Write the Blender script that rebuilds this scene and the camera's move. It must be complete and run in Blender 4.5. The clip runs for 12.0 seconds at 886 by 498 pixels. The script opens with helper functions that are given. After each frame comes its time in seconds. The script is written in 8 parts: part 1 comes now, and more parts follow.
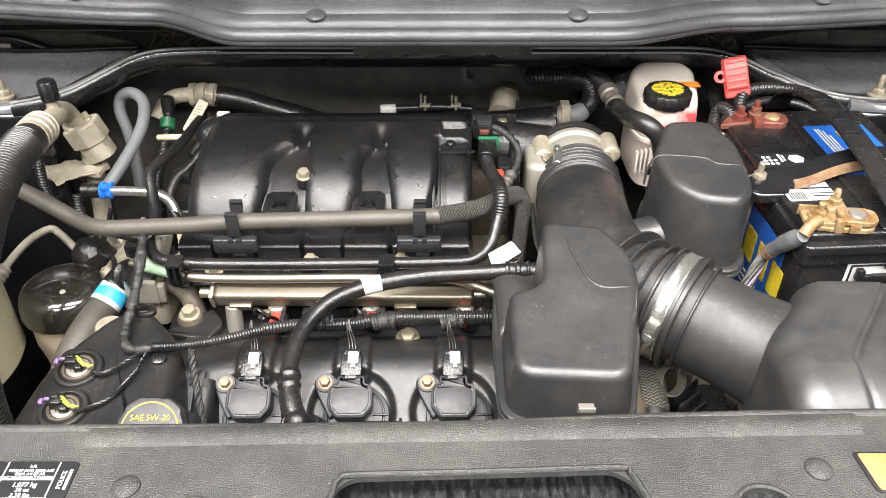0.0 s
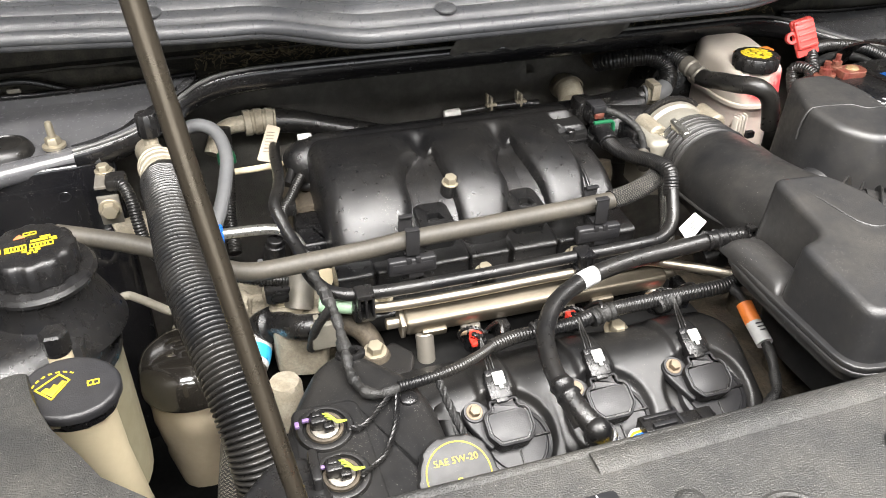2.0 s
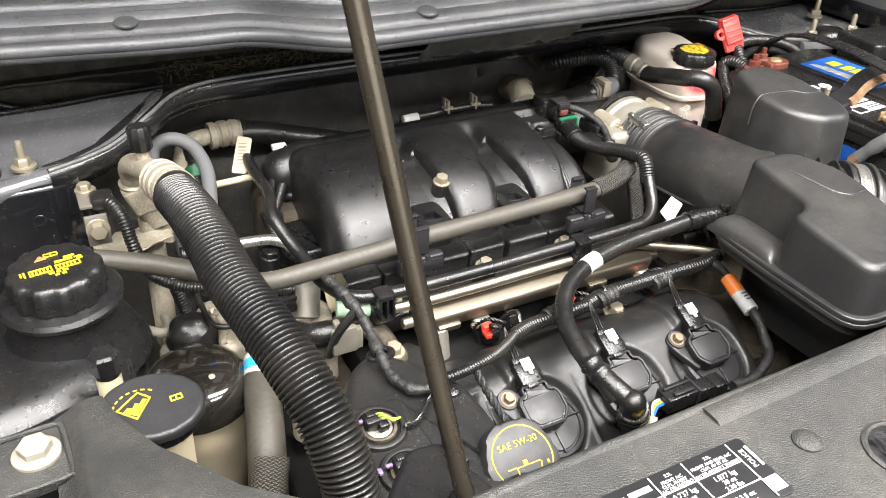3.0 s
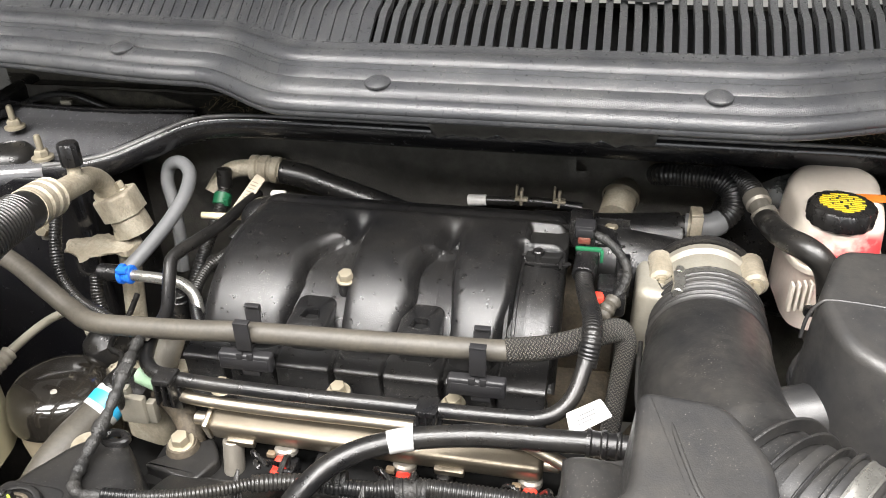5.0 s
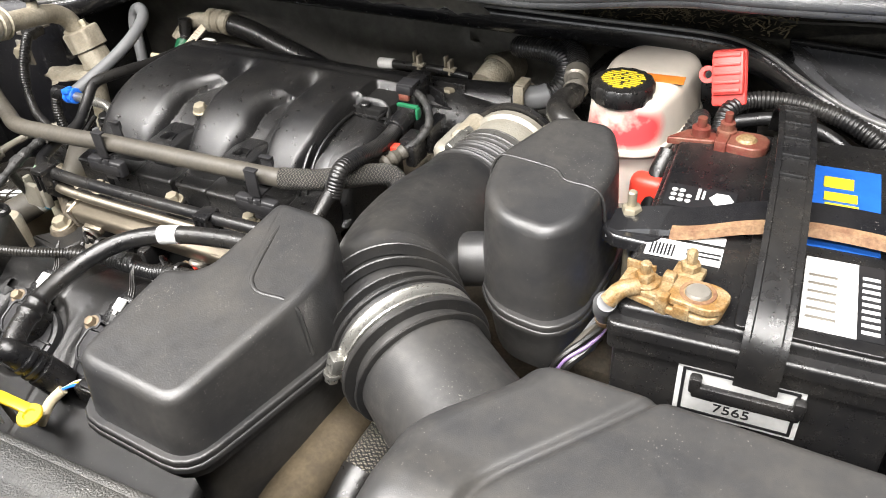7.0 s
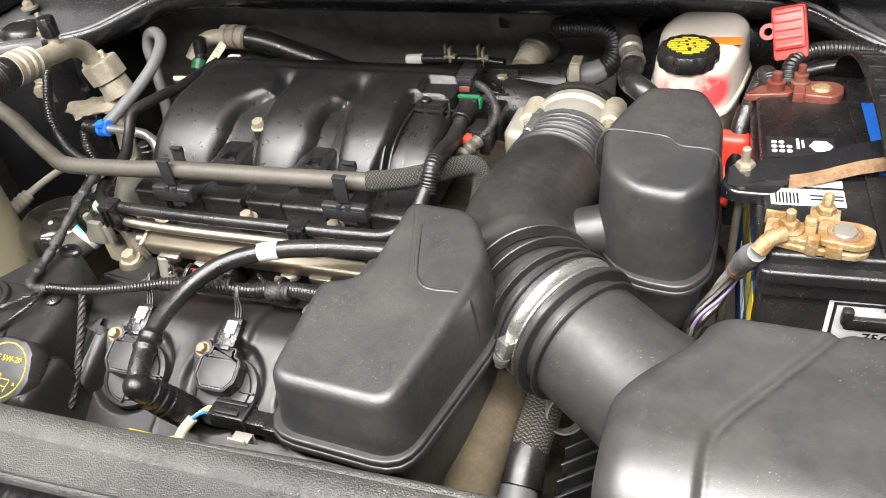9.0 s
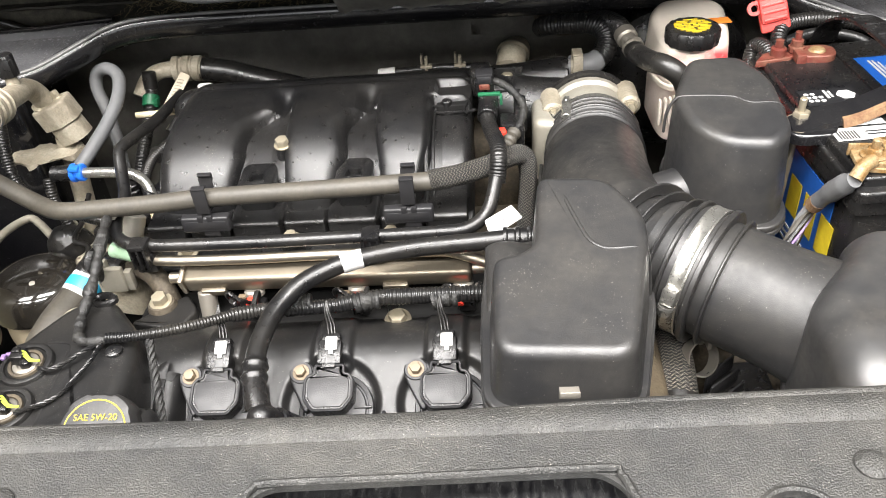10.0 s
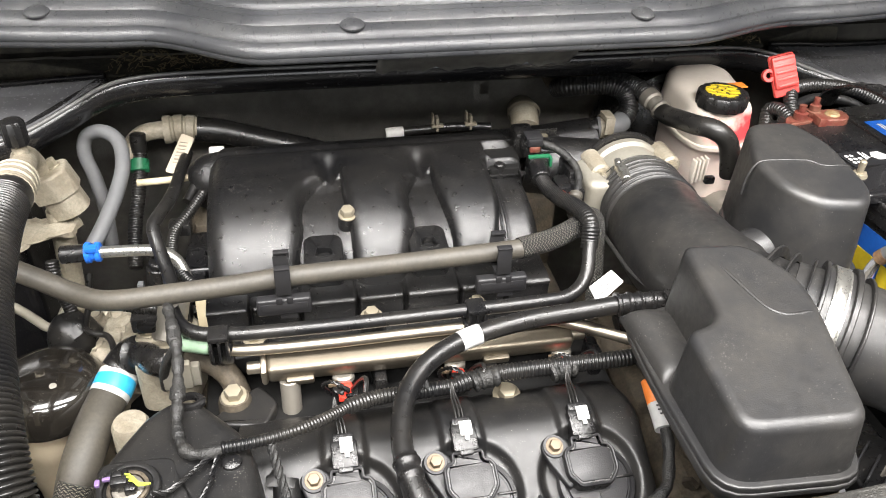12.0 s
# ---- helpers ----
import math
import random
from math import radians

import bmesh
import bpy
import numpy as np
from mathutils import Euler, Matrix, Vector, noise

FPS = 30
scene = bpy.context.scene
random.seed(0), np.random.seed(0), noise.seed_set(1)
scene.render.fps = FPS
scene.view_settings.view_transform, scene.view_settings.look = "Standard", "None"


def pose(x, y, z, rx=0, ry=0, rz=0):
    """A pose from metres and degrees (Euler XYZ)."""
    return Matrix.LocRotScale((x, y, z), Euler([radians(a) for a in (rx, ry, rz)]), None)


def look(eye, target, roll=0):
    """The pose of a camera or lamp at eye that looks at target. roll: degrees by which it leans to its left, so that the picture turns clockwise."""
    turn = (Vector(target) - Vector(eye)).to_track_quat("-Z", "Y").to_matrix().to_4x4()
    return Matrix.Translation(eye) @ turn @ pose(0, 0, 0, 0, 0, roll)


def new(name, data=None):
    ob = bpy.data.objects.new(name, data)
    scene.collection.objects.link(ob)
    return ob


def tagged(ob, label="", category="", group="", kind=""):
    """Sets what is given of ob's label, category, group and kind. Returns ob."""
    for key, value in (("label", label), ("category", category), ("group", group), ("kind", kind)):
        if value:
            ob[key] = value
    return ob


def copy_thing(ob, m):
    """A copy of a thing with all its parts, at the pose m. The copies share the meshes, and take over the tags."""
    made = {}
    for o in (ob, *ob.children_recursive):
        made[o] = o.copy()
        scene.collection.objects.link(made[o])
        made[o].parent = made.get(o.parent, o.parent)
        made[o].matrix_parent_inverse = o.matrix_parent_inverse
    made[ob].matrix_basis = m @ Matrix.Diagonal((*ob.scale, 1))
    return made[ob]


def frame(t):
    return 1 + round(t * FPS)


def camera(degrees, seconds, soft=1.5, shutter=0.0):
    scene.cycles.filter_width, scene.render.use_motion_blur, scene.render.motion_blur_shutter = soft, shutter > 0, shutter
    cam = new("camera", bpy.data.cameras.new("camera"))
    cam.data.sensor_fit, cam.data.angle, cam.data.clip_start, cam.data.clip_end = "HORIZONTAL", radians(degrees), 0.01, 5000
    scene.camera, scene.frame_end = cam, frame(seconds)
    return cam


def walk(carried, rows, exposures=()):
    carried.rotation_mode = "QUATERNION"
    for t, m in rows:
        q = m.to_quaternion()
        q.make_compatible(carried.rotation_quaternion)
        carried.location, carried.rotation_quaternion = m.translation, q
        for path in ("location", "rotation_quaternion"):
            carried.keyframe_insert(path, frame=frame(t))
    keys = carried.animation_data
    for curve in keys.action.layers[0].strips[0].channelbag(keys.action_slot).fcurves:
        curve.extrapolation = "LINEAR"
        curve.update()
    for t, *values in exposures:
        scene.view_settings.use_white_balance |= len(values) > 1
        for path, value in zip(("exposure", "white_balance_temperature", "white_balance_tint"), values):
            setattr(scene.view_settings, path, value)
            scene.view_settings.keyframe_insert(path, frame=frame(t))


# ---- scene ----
cam = camera(58.6, 12.0, soft=0.95)
PATH = [
    (0, (0.003, 0.01, 1.457), (0.002, 1.614, 0.262), -0.1),
    (0.5, (-0.119, -0.009, 1.431), (-0.123, 1.58, 0.217), 1.6),
    (1, (-0.145, -0.007, 1.419), (-0.122, 1.567, 0.185), 2.4),
    (1.5, (-0.176, 0.019, 1.412), (-0.02, 1.602, 0.199), 2.3),
    (2, (-0.406, 0.098, 1.388), (0.089, 1.679, 0.267), 0.3),
    (2.5, (-0.531, 0.128, 1.388), (0.195, 1.642, 0.302), 0.6),
    (3, (-0.546, 0.132, 1.376), (0.261, 1.609, 0.295), 2.3),
    (3.2, (-0.534, 0.129, 1.377), (0.276, 1.605, 0.296), 3.0),
    (4.8, (-0.002, 0.177, 1.373), (-0.257, 1.876, 0.349), -1.3),
    (5, (0.057, 0.227, 1.369), (-0.295, 1.906, 0.341), -1.5),
    (5.5, (0.234, 0.255, 1.373), (-0.428, 1.81, 0.304), -0.9),
    (6, (0.399, 0.263, 1.357), (-0.503, 1.661, 0.248), -3.1),
    (6.5, (0.459, 0.255, 1.361), (-0.393, 1.637, 0.192), -4.1),
    (6.7, (0.474, 0.255, 1.355), (-0.33, 1.641, 0.158), -3.7),
    (8.3, (0.399, 0.191, 1.388), (-0.378, 1.566, 0.161), -7.4),
    (8.5, (0.381, 0.187, 1.387), (-0.382, 1.565, 0.154), -8.1),
    (9, (0.334, 0.172, 1.381), (-0.306, 1.6, 0.136), -8.7),
    (9.5, (0.15, 0.142, 1.358), (-0.197, 1.668, 0.112), -7.5),
    (10, (0.068, 0.083, 1.372), (-0.08, 1.672, 0.166), -5.6),
    (10.5, (0.051, 0.018, 1.39), (0.01, 1.629, 0.205), -3.4),
    (11, (-0.096, 0.064, 1.377), (0.028, 1.681, 0.207), -1.8),
    (11.5, (-0.196, 0.105, 1.382), (0.078, 1.713, 0.224), -0.1),
    (12, (-0.215, 0.146, 1.39), (0.133, 1.751, 0.249), 1.9),
]
walk(cam, [(t, look(eye, target, roll)) for t, eye, target, roll in PATH], [(0, 0.0), (1, 0.0), (2.5, 0.05), (5, 0.03), (6.5, 0.10), (9, 0.07), (10.5, 0.03), (12, 0.0)])

# ---- light: workshop lamps in front of the car, an added fill, raised bonnet behind ----
world = bpy.data.worlds.new("workshop_air")
world.use_nodes = True
world.node_tree.nodes["Background"].inputs[0].default_value = (0.75, 0.82, 0.9, 1)
world.node_tree.nodes["Background"].inputs[1].default_value = 0.018
scene.world = world


def area(name, at, aim, sx, sy, watts, colour=(1, 0.97, 0.945)):
    lamp = bpy.data.lights.new(name, "AREA")
    lamp.shape, lamp.size, lamp.size_y, lamp.energy, lamp.color = "RECTANGLE", sx, sy, watts, colour
    ob = new(name, lamp)
    ob.matrix_basis = look(at, aim)
    return tagged(ob, kind="structure")


LAMPS = [(-0.15, 0.0, 2.95), (-0.15, -1.3, 2.95)]
LAMP_WATTS = 292
for lx, ly, lz in LAMPS:
    area("ceiling_lamp_light", (lx, ly, lz), (lx, ly, 0), 3.4, 0.55, LAMP_WATTS)
# added fill from ahead; the closed wall there has no opening
area("front_fill_light", (0, -3.9, 1.6), (0, 0, 1.1), 4.2, 2.4, 110, (0.93, 0.96, 1.0))


# ---- material makers ----
def nodes_of(name):
    m = bpy.data.materials.new(name)
    m.use_nodes = True
    return m, m.node_tree.nodes, m.node_tree.links, m.node_tree.nodes["Principled BSDF"]


def noise_at(ns, ln, scale, detail=4, rough=0.6, coord=None, kind="Object"):
    tc = coord or ns.new("ShaderNodeTexCoord").outputs[kind]
    n = ns.new("ShaderNodeTexNoise")
    n.inputs["Scale"].default_value, n.inputs["Detail"].default_value, n.inputs["Roughness"].default_value = scale, detail, rough
    ln.new(tc, n.inputs["Vector"])
    return n.outputs["Fac"]


def ramp(ns, ln, fac, a, b, lo=(0, 0, 0, 1), hi=(1, 1, 1, 1)):
    r = ns.new("ShaderNodeValToRGB")
    r.color_ramp.elements[0].position, r.color_ramp.elements[1].position = a, b
    r.color_ramp.elements[0].color, r.color_ramp.elements[1].color = lo, hi
    ln.new(fac, r.inputs["Fac"])
    return r.outputs["Color"]


def blend(ns, ln, fac, a, b):
    m = ns.new("ShaderNodeMix")
    m.data_type = "RGBA"
    for value, socket in ((fac, m.inputs[0]), (a, m.inputs[6]), (b, m.inputs[7])):
        if hasattr(value, "links"):
            ln.new(value, socket)
        else:
            socket.default_value = value
    return m.outputs[2]


def rgba(c):
    return (*c, 1) if len(c) == 3 else c


def surface(name, colour, rough=0.5, metal=0.0, dust=(0.30, 0.27, 0.22), dusty=0.35, stain_scale=14, grain=900, relief=0.12,
            specks=0.0, spread=0.12, coat=0.0, spec=0.5, stretch=None):
    """Base colour, blotches of dust, fine grain relief and, where wanted, scattered light specks."""
    m, ns, ln, b = nodes_of(name)
    tc = ns.new("ShaderNodeTexCoord").outputs["Object"]
    if stretch:
        mp = ns.new("ShaderNodeMapping")
        mp.inputs["Scale"].default_value = stretch
        ln.new(tc, mp.inputs["Vector"])
        tc = mp.outputs[0]
    big = noise_at(ns, ln, stain_scale, 6, 0.65, tc)
    mid = noise_at(ns, ln, stain_scale * 9, 4, 0.6, tc)
    fine = noise_at(ns, ln, grain, 2, 0.5, tc)
    amount = ramp(ns, ln, big, 0.38, 0.78, (0, 0, 0, 1), (dusty, dusty, dusty, 1))
    col = blend(ns, ln, amount, rgba(colour), rgba(dust))
    dark = rgba(tuple(c * (1 - spread) for c in colour))
    col = blend(ns, ln, ramp(ns, ln, mid, 0.35, 0.7, (0, 0, 0, 1), (0.5, 0.5, 0.5, 1)), col, dark)
    if specks:
        v = ns.new("ShaderNodeTexVoronoi")
        v.inputs["Scale"].default_value = 420
        ln.new(tc, v.inputs["Vector"])
        dot = ramp(ns, ln, v.outputs["Distance"], 0.07, 0.15, (1, 1, 1, 1), (0, 0, 0, 1))
        pick = ns.new("ShaderNodeSeparateColor")
        ln.new(v.outputs["Color"], pick.inputs[0])
        few = ramp(ns, ln, pick.outputs[0], 1.0 - specks * 0.22, 1.01 - specks * 0.22, (0, 0, 0, 1), (1, 1, 1, 1))
        both = ns.new("ShaderNodeMath")
        both.operation = "MULTIPLY"
        ln.new(dot, both.inputs[0])
        ln.new(few, both.inputs[1])
        thin = ns.new("ShaderNodeMath")
        thin.operation = "MULTIPLY"
        thin.inputs[1].default_value = 0.75
        ln.new(both.outputs[0], thin.inputs[0])
        col = blend(ns, ln, thin.outputs[0], col, (0.42, 0.40, 0.36, 1))
        grit = ns.new("ShaderNodeTexVoronoi")
        grit.inputs["Scale"].default_value = 760
        ln.new(tc, grit.inputs["Vector"])
        gdot = ramp(ns, ln, grit.outputs["Distance"], 0.16, 0.34, (1, 1, 1, 1), (0, 0, 0, 1))
        gpick = ns.new("ShaderNodeSeparateColor")
        ln.new(grit.outputs["Color"], gpick.inputs[0])
        gfew = ramp(ns, ln, gpick.outputs[1], 1.0 - specks * 0.6, 1.01 - specks * 0.6, (0, 0, 0, 1), (0.6, 0.6, 0.6, 1))
        patch = ramp(ns, ln, noise_at(ns, ln, 22, 3, 0.6, tc), 0.48, 0.66)
        gm = ns.new("ShaderNodeMath")
        gm.operation = "MULTIPLY"
        ln.new(gdot, gm.inputs[0])
        ln.new(gfew, gm.inputs[1])
        gm2 = ns.new("ShaderNodeMath")
        gm2.operation = "MULTIPLY"
        ln.new(gm.outputs[0], gm2.inputs[0])
        ln.new(patch, gm2.inputs[1])
        col = blend(ns, ln, gm2.outputs[0], col, (0.30, 0.28, 0.25, 1))
    ln.new(col, b.inputs["Base Color"])
    ln.new(ramp(ns, ln, mid, 0.2, 0.8, (max(rough - 0.10, 0.04),) * 3 + (1,), (min(rough + 0.12, 1),) * 3 + (1,)), b.inputs["Roughness"])
    b.inputs["Metallic"].default_value = metal
    b.inputs["Specular IOR Level"].default_value = spec
    b.inputs["Coat Weight"].default_value = coat
    bump = ns.new("ShaderNodeBump")
    bump.inputs["Strength"].default_value, bump.inputs["Distance"].default_value = relief, 0.0010
    ln.new(fine, bump.inputs["Height"])
    ln.new(bump.outputs["Normal"], b.inputs["Normal"])
    return m


def braid(name, a, bcol, along=420.0, around=14.0):
    """Woven sleeve on a tube's own length and turn: strands that cross over and under one another."""
    m, ns, ln, b = nodes_of(name)

    def calc(op, p, q=None):
        n = ns.new("ShaderNodeMath")
        n.operation = op
        for value, socket in ((p, n.inputs[0]), (q, n.inputs[1])):
            if value is None:
                continue
            if hasattr(value, "links"):
                ln.new(value, socket)
            else:
                socket.default_value = value
        return n.outputs[0]

    sep = ns.new("ShaderNodeSeparateXYZ")
    ln.new(ns.new("ShaderNodeTexCoord").outputs["UV"], sep.inputs[0])
    far, turn = calc("MULTIPLY", sep.outputs[0], along), calc("MULTIPLY", sep.outputs[1], around)
    one, two = calc("ADD", far, turn), calc("SUBTRACT", far, turn)
    over = calc("GREATER_THAN", calc("MODULO", calc("ABSOLUTE", calc("ADD", calc("FLOOR", one), calc("FLOOR", two))), 2.0), 0.5)
    # three threads lie side by side in each strand
    lanes = [calc("ABSOLUTE", calc("SINE", calc("MULTIPLY", w, 3.0 * math.pi))) for w in (two, one)]
    rise = [calc("ABSOLUTE", calc("SINE", calc("MULTIPLY", w, math.pi))) for w in (one, two)]
    h = [calc("MULTIPLY", lanes[k], rise[k]) for k in (0, 1)]
    fac = calc("ADD", calc("MULTIPLY", over, h[0]), calc("MULTIPLY", calc("SUBTRACT", 1.0, over), h[1]))
    tone = ramp(ns, ln, fac, 0.55, 0.95)
    ln.new(blend(ns, ln, tone, rgba(a), rgba(bcol)), b.inputs["Base Color"])
    b.inputs["Roughness"].default_value = 0.5
    bump = ns.new("ShaderNodeBump")
    bump.inputs["Strength"].default_value, bump.inputs["Distance"].default_value = 0.9, 0.0012
    ln.new(fac, bump.inputs["Height"])
    ln.new(bump.outputs["Normal"], b.inputs["Normal"])
    return m


def plain(name, colour, rough=0.5, metal=0.0, glow=0.0):
    m, ns, ln, b = nodes_of(name)
    fine = noise_at(ns, ln, 120, 4, 0.6)
    dark = rgba(tuple(c * 0.82 for c in colour))
    ln.new(blend(ns, ln, ramp(ns, ln, fine, 0.35, 0.7), rgba(colour), dark), b.inputs["Base Color"])
    b.inputs["Roughness"].default_value, b.inputs["Metallic"].default_value = rough, metal
    if glow:
        b.inputs["Emission Color"].default_value, b.inputs["Emission Strength"].default_value = rgba(colour), glow
    return m


BLACK = surface("black_plastic", (0.0052, 0.0052, 0.0058), 0.29, dusty=0.05, specks=0.12, relief=0.2, grain=1800)
MANIFOLD = surface("manifold_plastic", (0.0048, 0.0048, 0.0052), 0.32, dusty=0.035, specks=0.6, relief=0.35, grain=1500, spec=0.62)
BOXBLACK = surface("resonator_plastic", (0.0165, 0.0165, 0.0172), 0.41, dusty=0.10, specks=0.22, relief=0.14, grain=800, spread=0.3, spec=0.6)
DUCT = surface("duct_rubber", (0.0125, 0.0125, 0.013), 0.36, dusty=0.09, specks=0.35, relief=0.12, grain=800, spread=0.3)
AIRBOX = surface("air_cleaner_plastic", (0.023, 0.023, 0.0238), 0.385, dusty=0.12, specks=0.16, relief=0.10, grain=1500, spread=0.2, spec=0.65)
TUBEBLACK = surface("outlet_plastic", (0.0165, 0.0165, 0.017), 0.46, dusty=0.10, specks=0.22, relief=0.12, grain=1200, spread=0.3, spec=0.45)
COVER = surface("cover_plastic", (0.0205, 0.0205, 0.0195), 0.48, dusty=0.5, dust=(0.088, 0.083, 0.072), specks=0.3, relief=1.0, grain=900, spread=0.55, stain_scale=18)
VALVE = surface("valve_cover_plastic", (0.0070, 0.0070, 0.0074), 0.37, dusty=0.05, specks=0.45, relief=0.2, grain=1700, spread=0.2, spec=0.5)
RUBBER = surface("black_rubber", (0.0052, 0.0052, 0.0056), 0.31, dusty=0.07, relief=0.15)
CONDUIT = surface("conduit_plastic", (0.0058, 0.0058, 0.0062), 0.31, dusty=0.08, relief=0.05)
GREYHOSE = surface("dusty_hose_rubber", (0.046, 0.041, 0.033), 0.55, dusty=0.5, dust=(0.10, 0.088, 0.066), stain_scale=30, spread=0.35)
CLOTHTAPE = surface("cloth_tape", (0.010, 0.010, 0.010), 0.5, dusty=0.5, dust=(0.055, 0.052, 0.046), stain_scale=60, relief=1.0, grain=700, spread=0.4)
# pale dusty grey that also paints the seal's highlight
BEAD = surface("dusty_highlight_bead", (0.075, 0.075, 0.074), 0.36, dusty=0.7, dust=(0.24, 0.235, 0.22), stain_scale=35, relief=0.1)
LOOPHOSE = surface("grey_loop_hose", (0.10, 0.102, 0.105), 0.5, dusty=0.3, dust=(0.16, 0.15, 0.135))
PAINT = surface("black_body_paint", (0.0055, 0.0055, 0.0065), 0.20, dusty=0.10, dust=(0.10, 0.095, 0.085), coat=0.6, relief=0.03, specks=0.15)
# dusty tower paint, base made paler to stand in for reflections
TOWERTOP = surface("dusty_sheen_tower_paint", (0.072, 0.072, 0.076), 0.22, dusty=0.35, dust=(0.17, 0.168, 0.162), stain_scale=26, coat=0.6, relief=0.08, specks=0.35)
WINGPAINT = surface("dusty_wing_paint", (0.010, 0.010, 0.010), 0.4, dusty=0.5, dust=(0.08, 0.07, 0.06), stain_scale=9, relief=0.2, specks=0.5, spec=0.3)
SEAL = surface("edge_seal_rubber", (0.008, 0.008, 0.009), 0.21, dusty=0.06, relief=0.05)
COWL = surface("cowl_plastic", (0.036, 0.037, 0.040), 0.31, dusty=0.3, dust=(0.16, 0.16, 0.15), stain_scale=22, relief=0.4, grain=800, specks=0.5)
FELT = surface("firewall_felt", (0.095, 0.091, 0.083), 0.88, dusty=0.9, dust=(0.27, 0.255, 0.225), stain_scale=7, relief=0.6, grain=600, spec=0.2)
PADFELT = surface("black_hood_felt", (0.018, 0.018, 0.018), 0.9, dusty=0.4, dust=(0.05, 0.048, 0.044), relief=0.5, grain=300, spec=0.2)
DIRT = surface("leaf_dirt", (0.022, 0.020, 0.016), 0.95, dusty=1.0, dust=(0.095, 0.085, 0.062), stain_scale=45, relief=0.8, grain=400)
STRAW = surface("dry_straw", (0.16, 0.13, 0.075), 0.8, dusty=0.8, dust=(0.30, 0.25, 0.16), stain_scale=120)
ALLOY = surface("cast_alloy", (0.30, 0.28, 0.245), 0.45, metal=0.7, dusty=0.5, dust=(0.19, 0.16, 0.12), relief=0.3)
DULLALLOY = surface("oxidised_alloy", (0.35, 0.315, 0.245), 0.6, metal=0.25, dusty=1.0, dust=(0.165, 0.13, 0.085), stain_scale=38, spread=0.5, relief=0.8, grain=320)
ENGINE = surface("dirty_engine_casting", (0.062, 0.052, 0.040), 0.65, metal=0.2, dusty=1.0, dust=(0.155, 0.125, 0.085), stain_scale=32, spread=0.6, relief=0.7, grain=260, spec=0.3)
# near-black with little specular: shade of deep places put into the colour
SHADEDIRON = surface("shaded_dark_iron", (0.006, 0.006, 0.006), 0.8, dusty=0.25, dust=(0.025, 0.022, 0.018), spec=0.12)
CASTPALE = surface("pale_casting", (0.27, 0.255, 0.215), 0.5, metal=0.4, dusty=0.7, dust=(0.19, 0.16, 0.115), stain_scale=28, relief=0.4, grain=350)
STEEL = surface("plated_steel", (0.36, 0.32, 0.26), 0.42, metal=1.0, dusty=0.15, dust=(0.30, 0.26, 0.19), relief=0.0, stain_scale=30)
RAIL = surface("fuel_rail_steel", (0.16, 0.138, 0.105), 0.42, metal=0.85, dusty=0.5, dust=(0.20, 0.175, 0.135), relief=0.08)
BRIGHT = surface("bright_band_steel", (0.52, 0.51, 0.475), 0.30, metal=0.9, spread=0.4, dusty=0.3, stain_scale=40, relief=0.04)
RODSTEEL = surface("prop_rod_steel", (0.085, 0.072, 0.055), 0.30, metal=0.9, dusty=0.3, dust=(0.18, 0.15, 0.11), relief=0.05)
BOLT = surface("zinc_bolt", (0.31, 0.275, 0.205), 0.45, metal=0.6, dusty=0.6, dust=(0.22, 0.185, 0.125), relief=0.1)
BRONZE = surface("gold_zinc_bolt", (0.15, 0.11, 0.068), 0.5, metal=0.25, dusty=0.6, dust=(0.17, 0.14, 0.10), stain_scale=90, relief=0.1)
CORRODE = surface("corroded_clamp", (0.215, 0.115, 0.034), 0.55, metal=0.3, dusty=1.0, dust=(0.38, 0.325, 0.205), spread=0.9, stain_scale=80, relief=0.7, grain=420)
REDCLAMP = surface("red_painted_clamp", (0.155, 0.034, 0.024), 0.45, metal=0.25, dusty=1.0, spread=0.7, dust=(0.20, 0.11, 0.07), stain_scale=90, relief=0.5, grain=420)
RUST = surface("rusty_strap", (0.11, 0.05, 0.022), 0.75, dusty=1.0, spread=0.6, dust=(0.27, 0.18, 0.09), stain_scale=45, relief=0.5, grain=420)
TANK = surface("milky_tank_plastic", (0.30, 0.275, 0.185), 0.40, dusty=0.6, dust=(0.27, 0.225, 0.13), stain_scale=9, relief=0.03)
CREAM = surface("cream_bottle_plastic", (0.50, 0.43, 0.29), 0.5, dusty=0.5, dust=(0.45, 0.38, 0.24), stain_scale=10, relief=0.05)
WHITETANK = surface("white_tank_plastic", (0.58, 0.53, 0.46), 0.36, dusty=0.25, dust=(0.68, 0.58, 0.46), stain_scale=12, relief=0.03)
MOUNTBODY = surface("tan_mount_rubber", (0.36, 0.30, 0.21), 0.75, dusty=0.6, dust=(0.30, 0.25, 0.17), relief=0.2)
STREAKED = surface("streaked_black_paint", (0.005, 0.005, 0.006), 0.11, dusty=0.3, dust=(0.17, 0.17, 0.165), stain_scale=150, spread=0.5, coat=0.6, relief=0.4, grain=300, stretch=(1.6, 0.4, 1))
GLOSS = surface("gloss_black_steel", (0.009, 0.0078, 0.0065), 0.12, dusty=0.08, coat=1.0, relief=0.02, specks=0.5)
PLUGWHITE = plain("white_plastic", (0.62, 0.61, 0.585), 0.4)
TAGPAPER = surface("creased_tag_paper", (0.40, 0.35, 0.27), 0.6, dusty=0.5, dust=(0.30, 0.25, 0.18), stain_scale=50, relief=0.2)
FADEDPRINT = plain("faded_print", (0.20, 0.17, 0.13), 0.6)
PAPER = plain("white_label", (0.46, 0.46, 0.45), 0.55)
BLUECLIP = plain("blue_plastic", (0.02, 0.16, 0.72), 0.35)
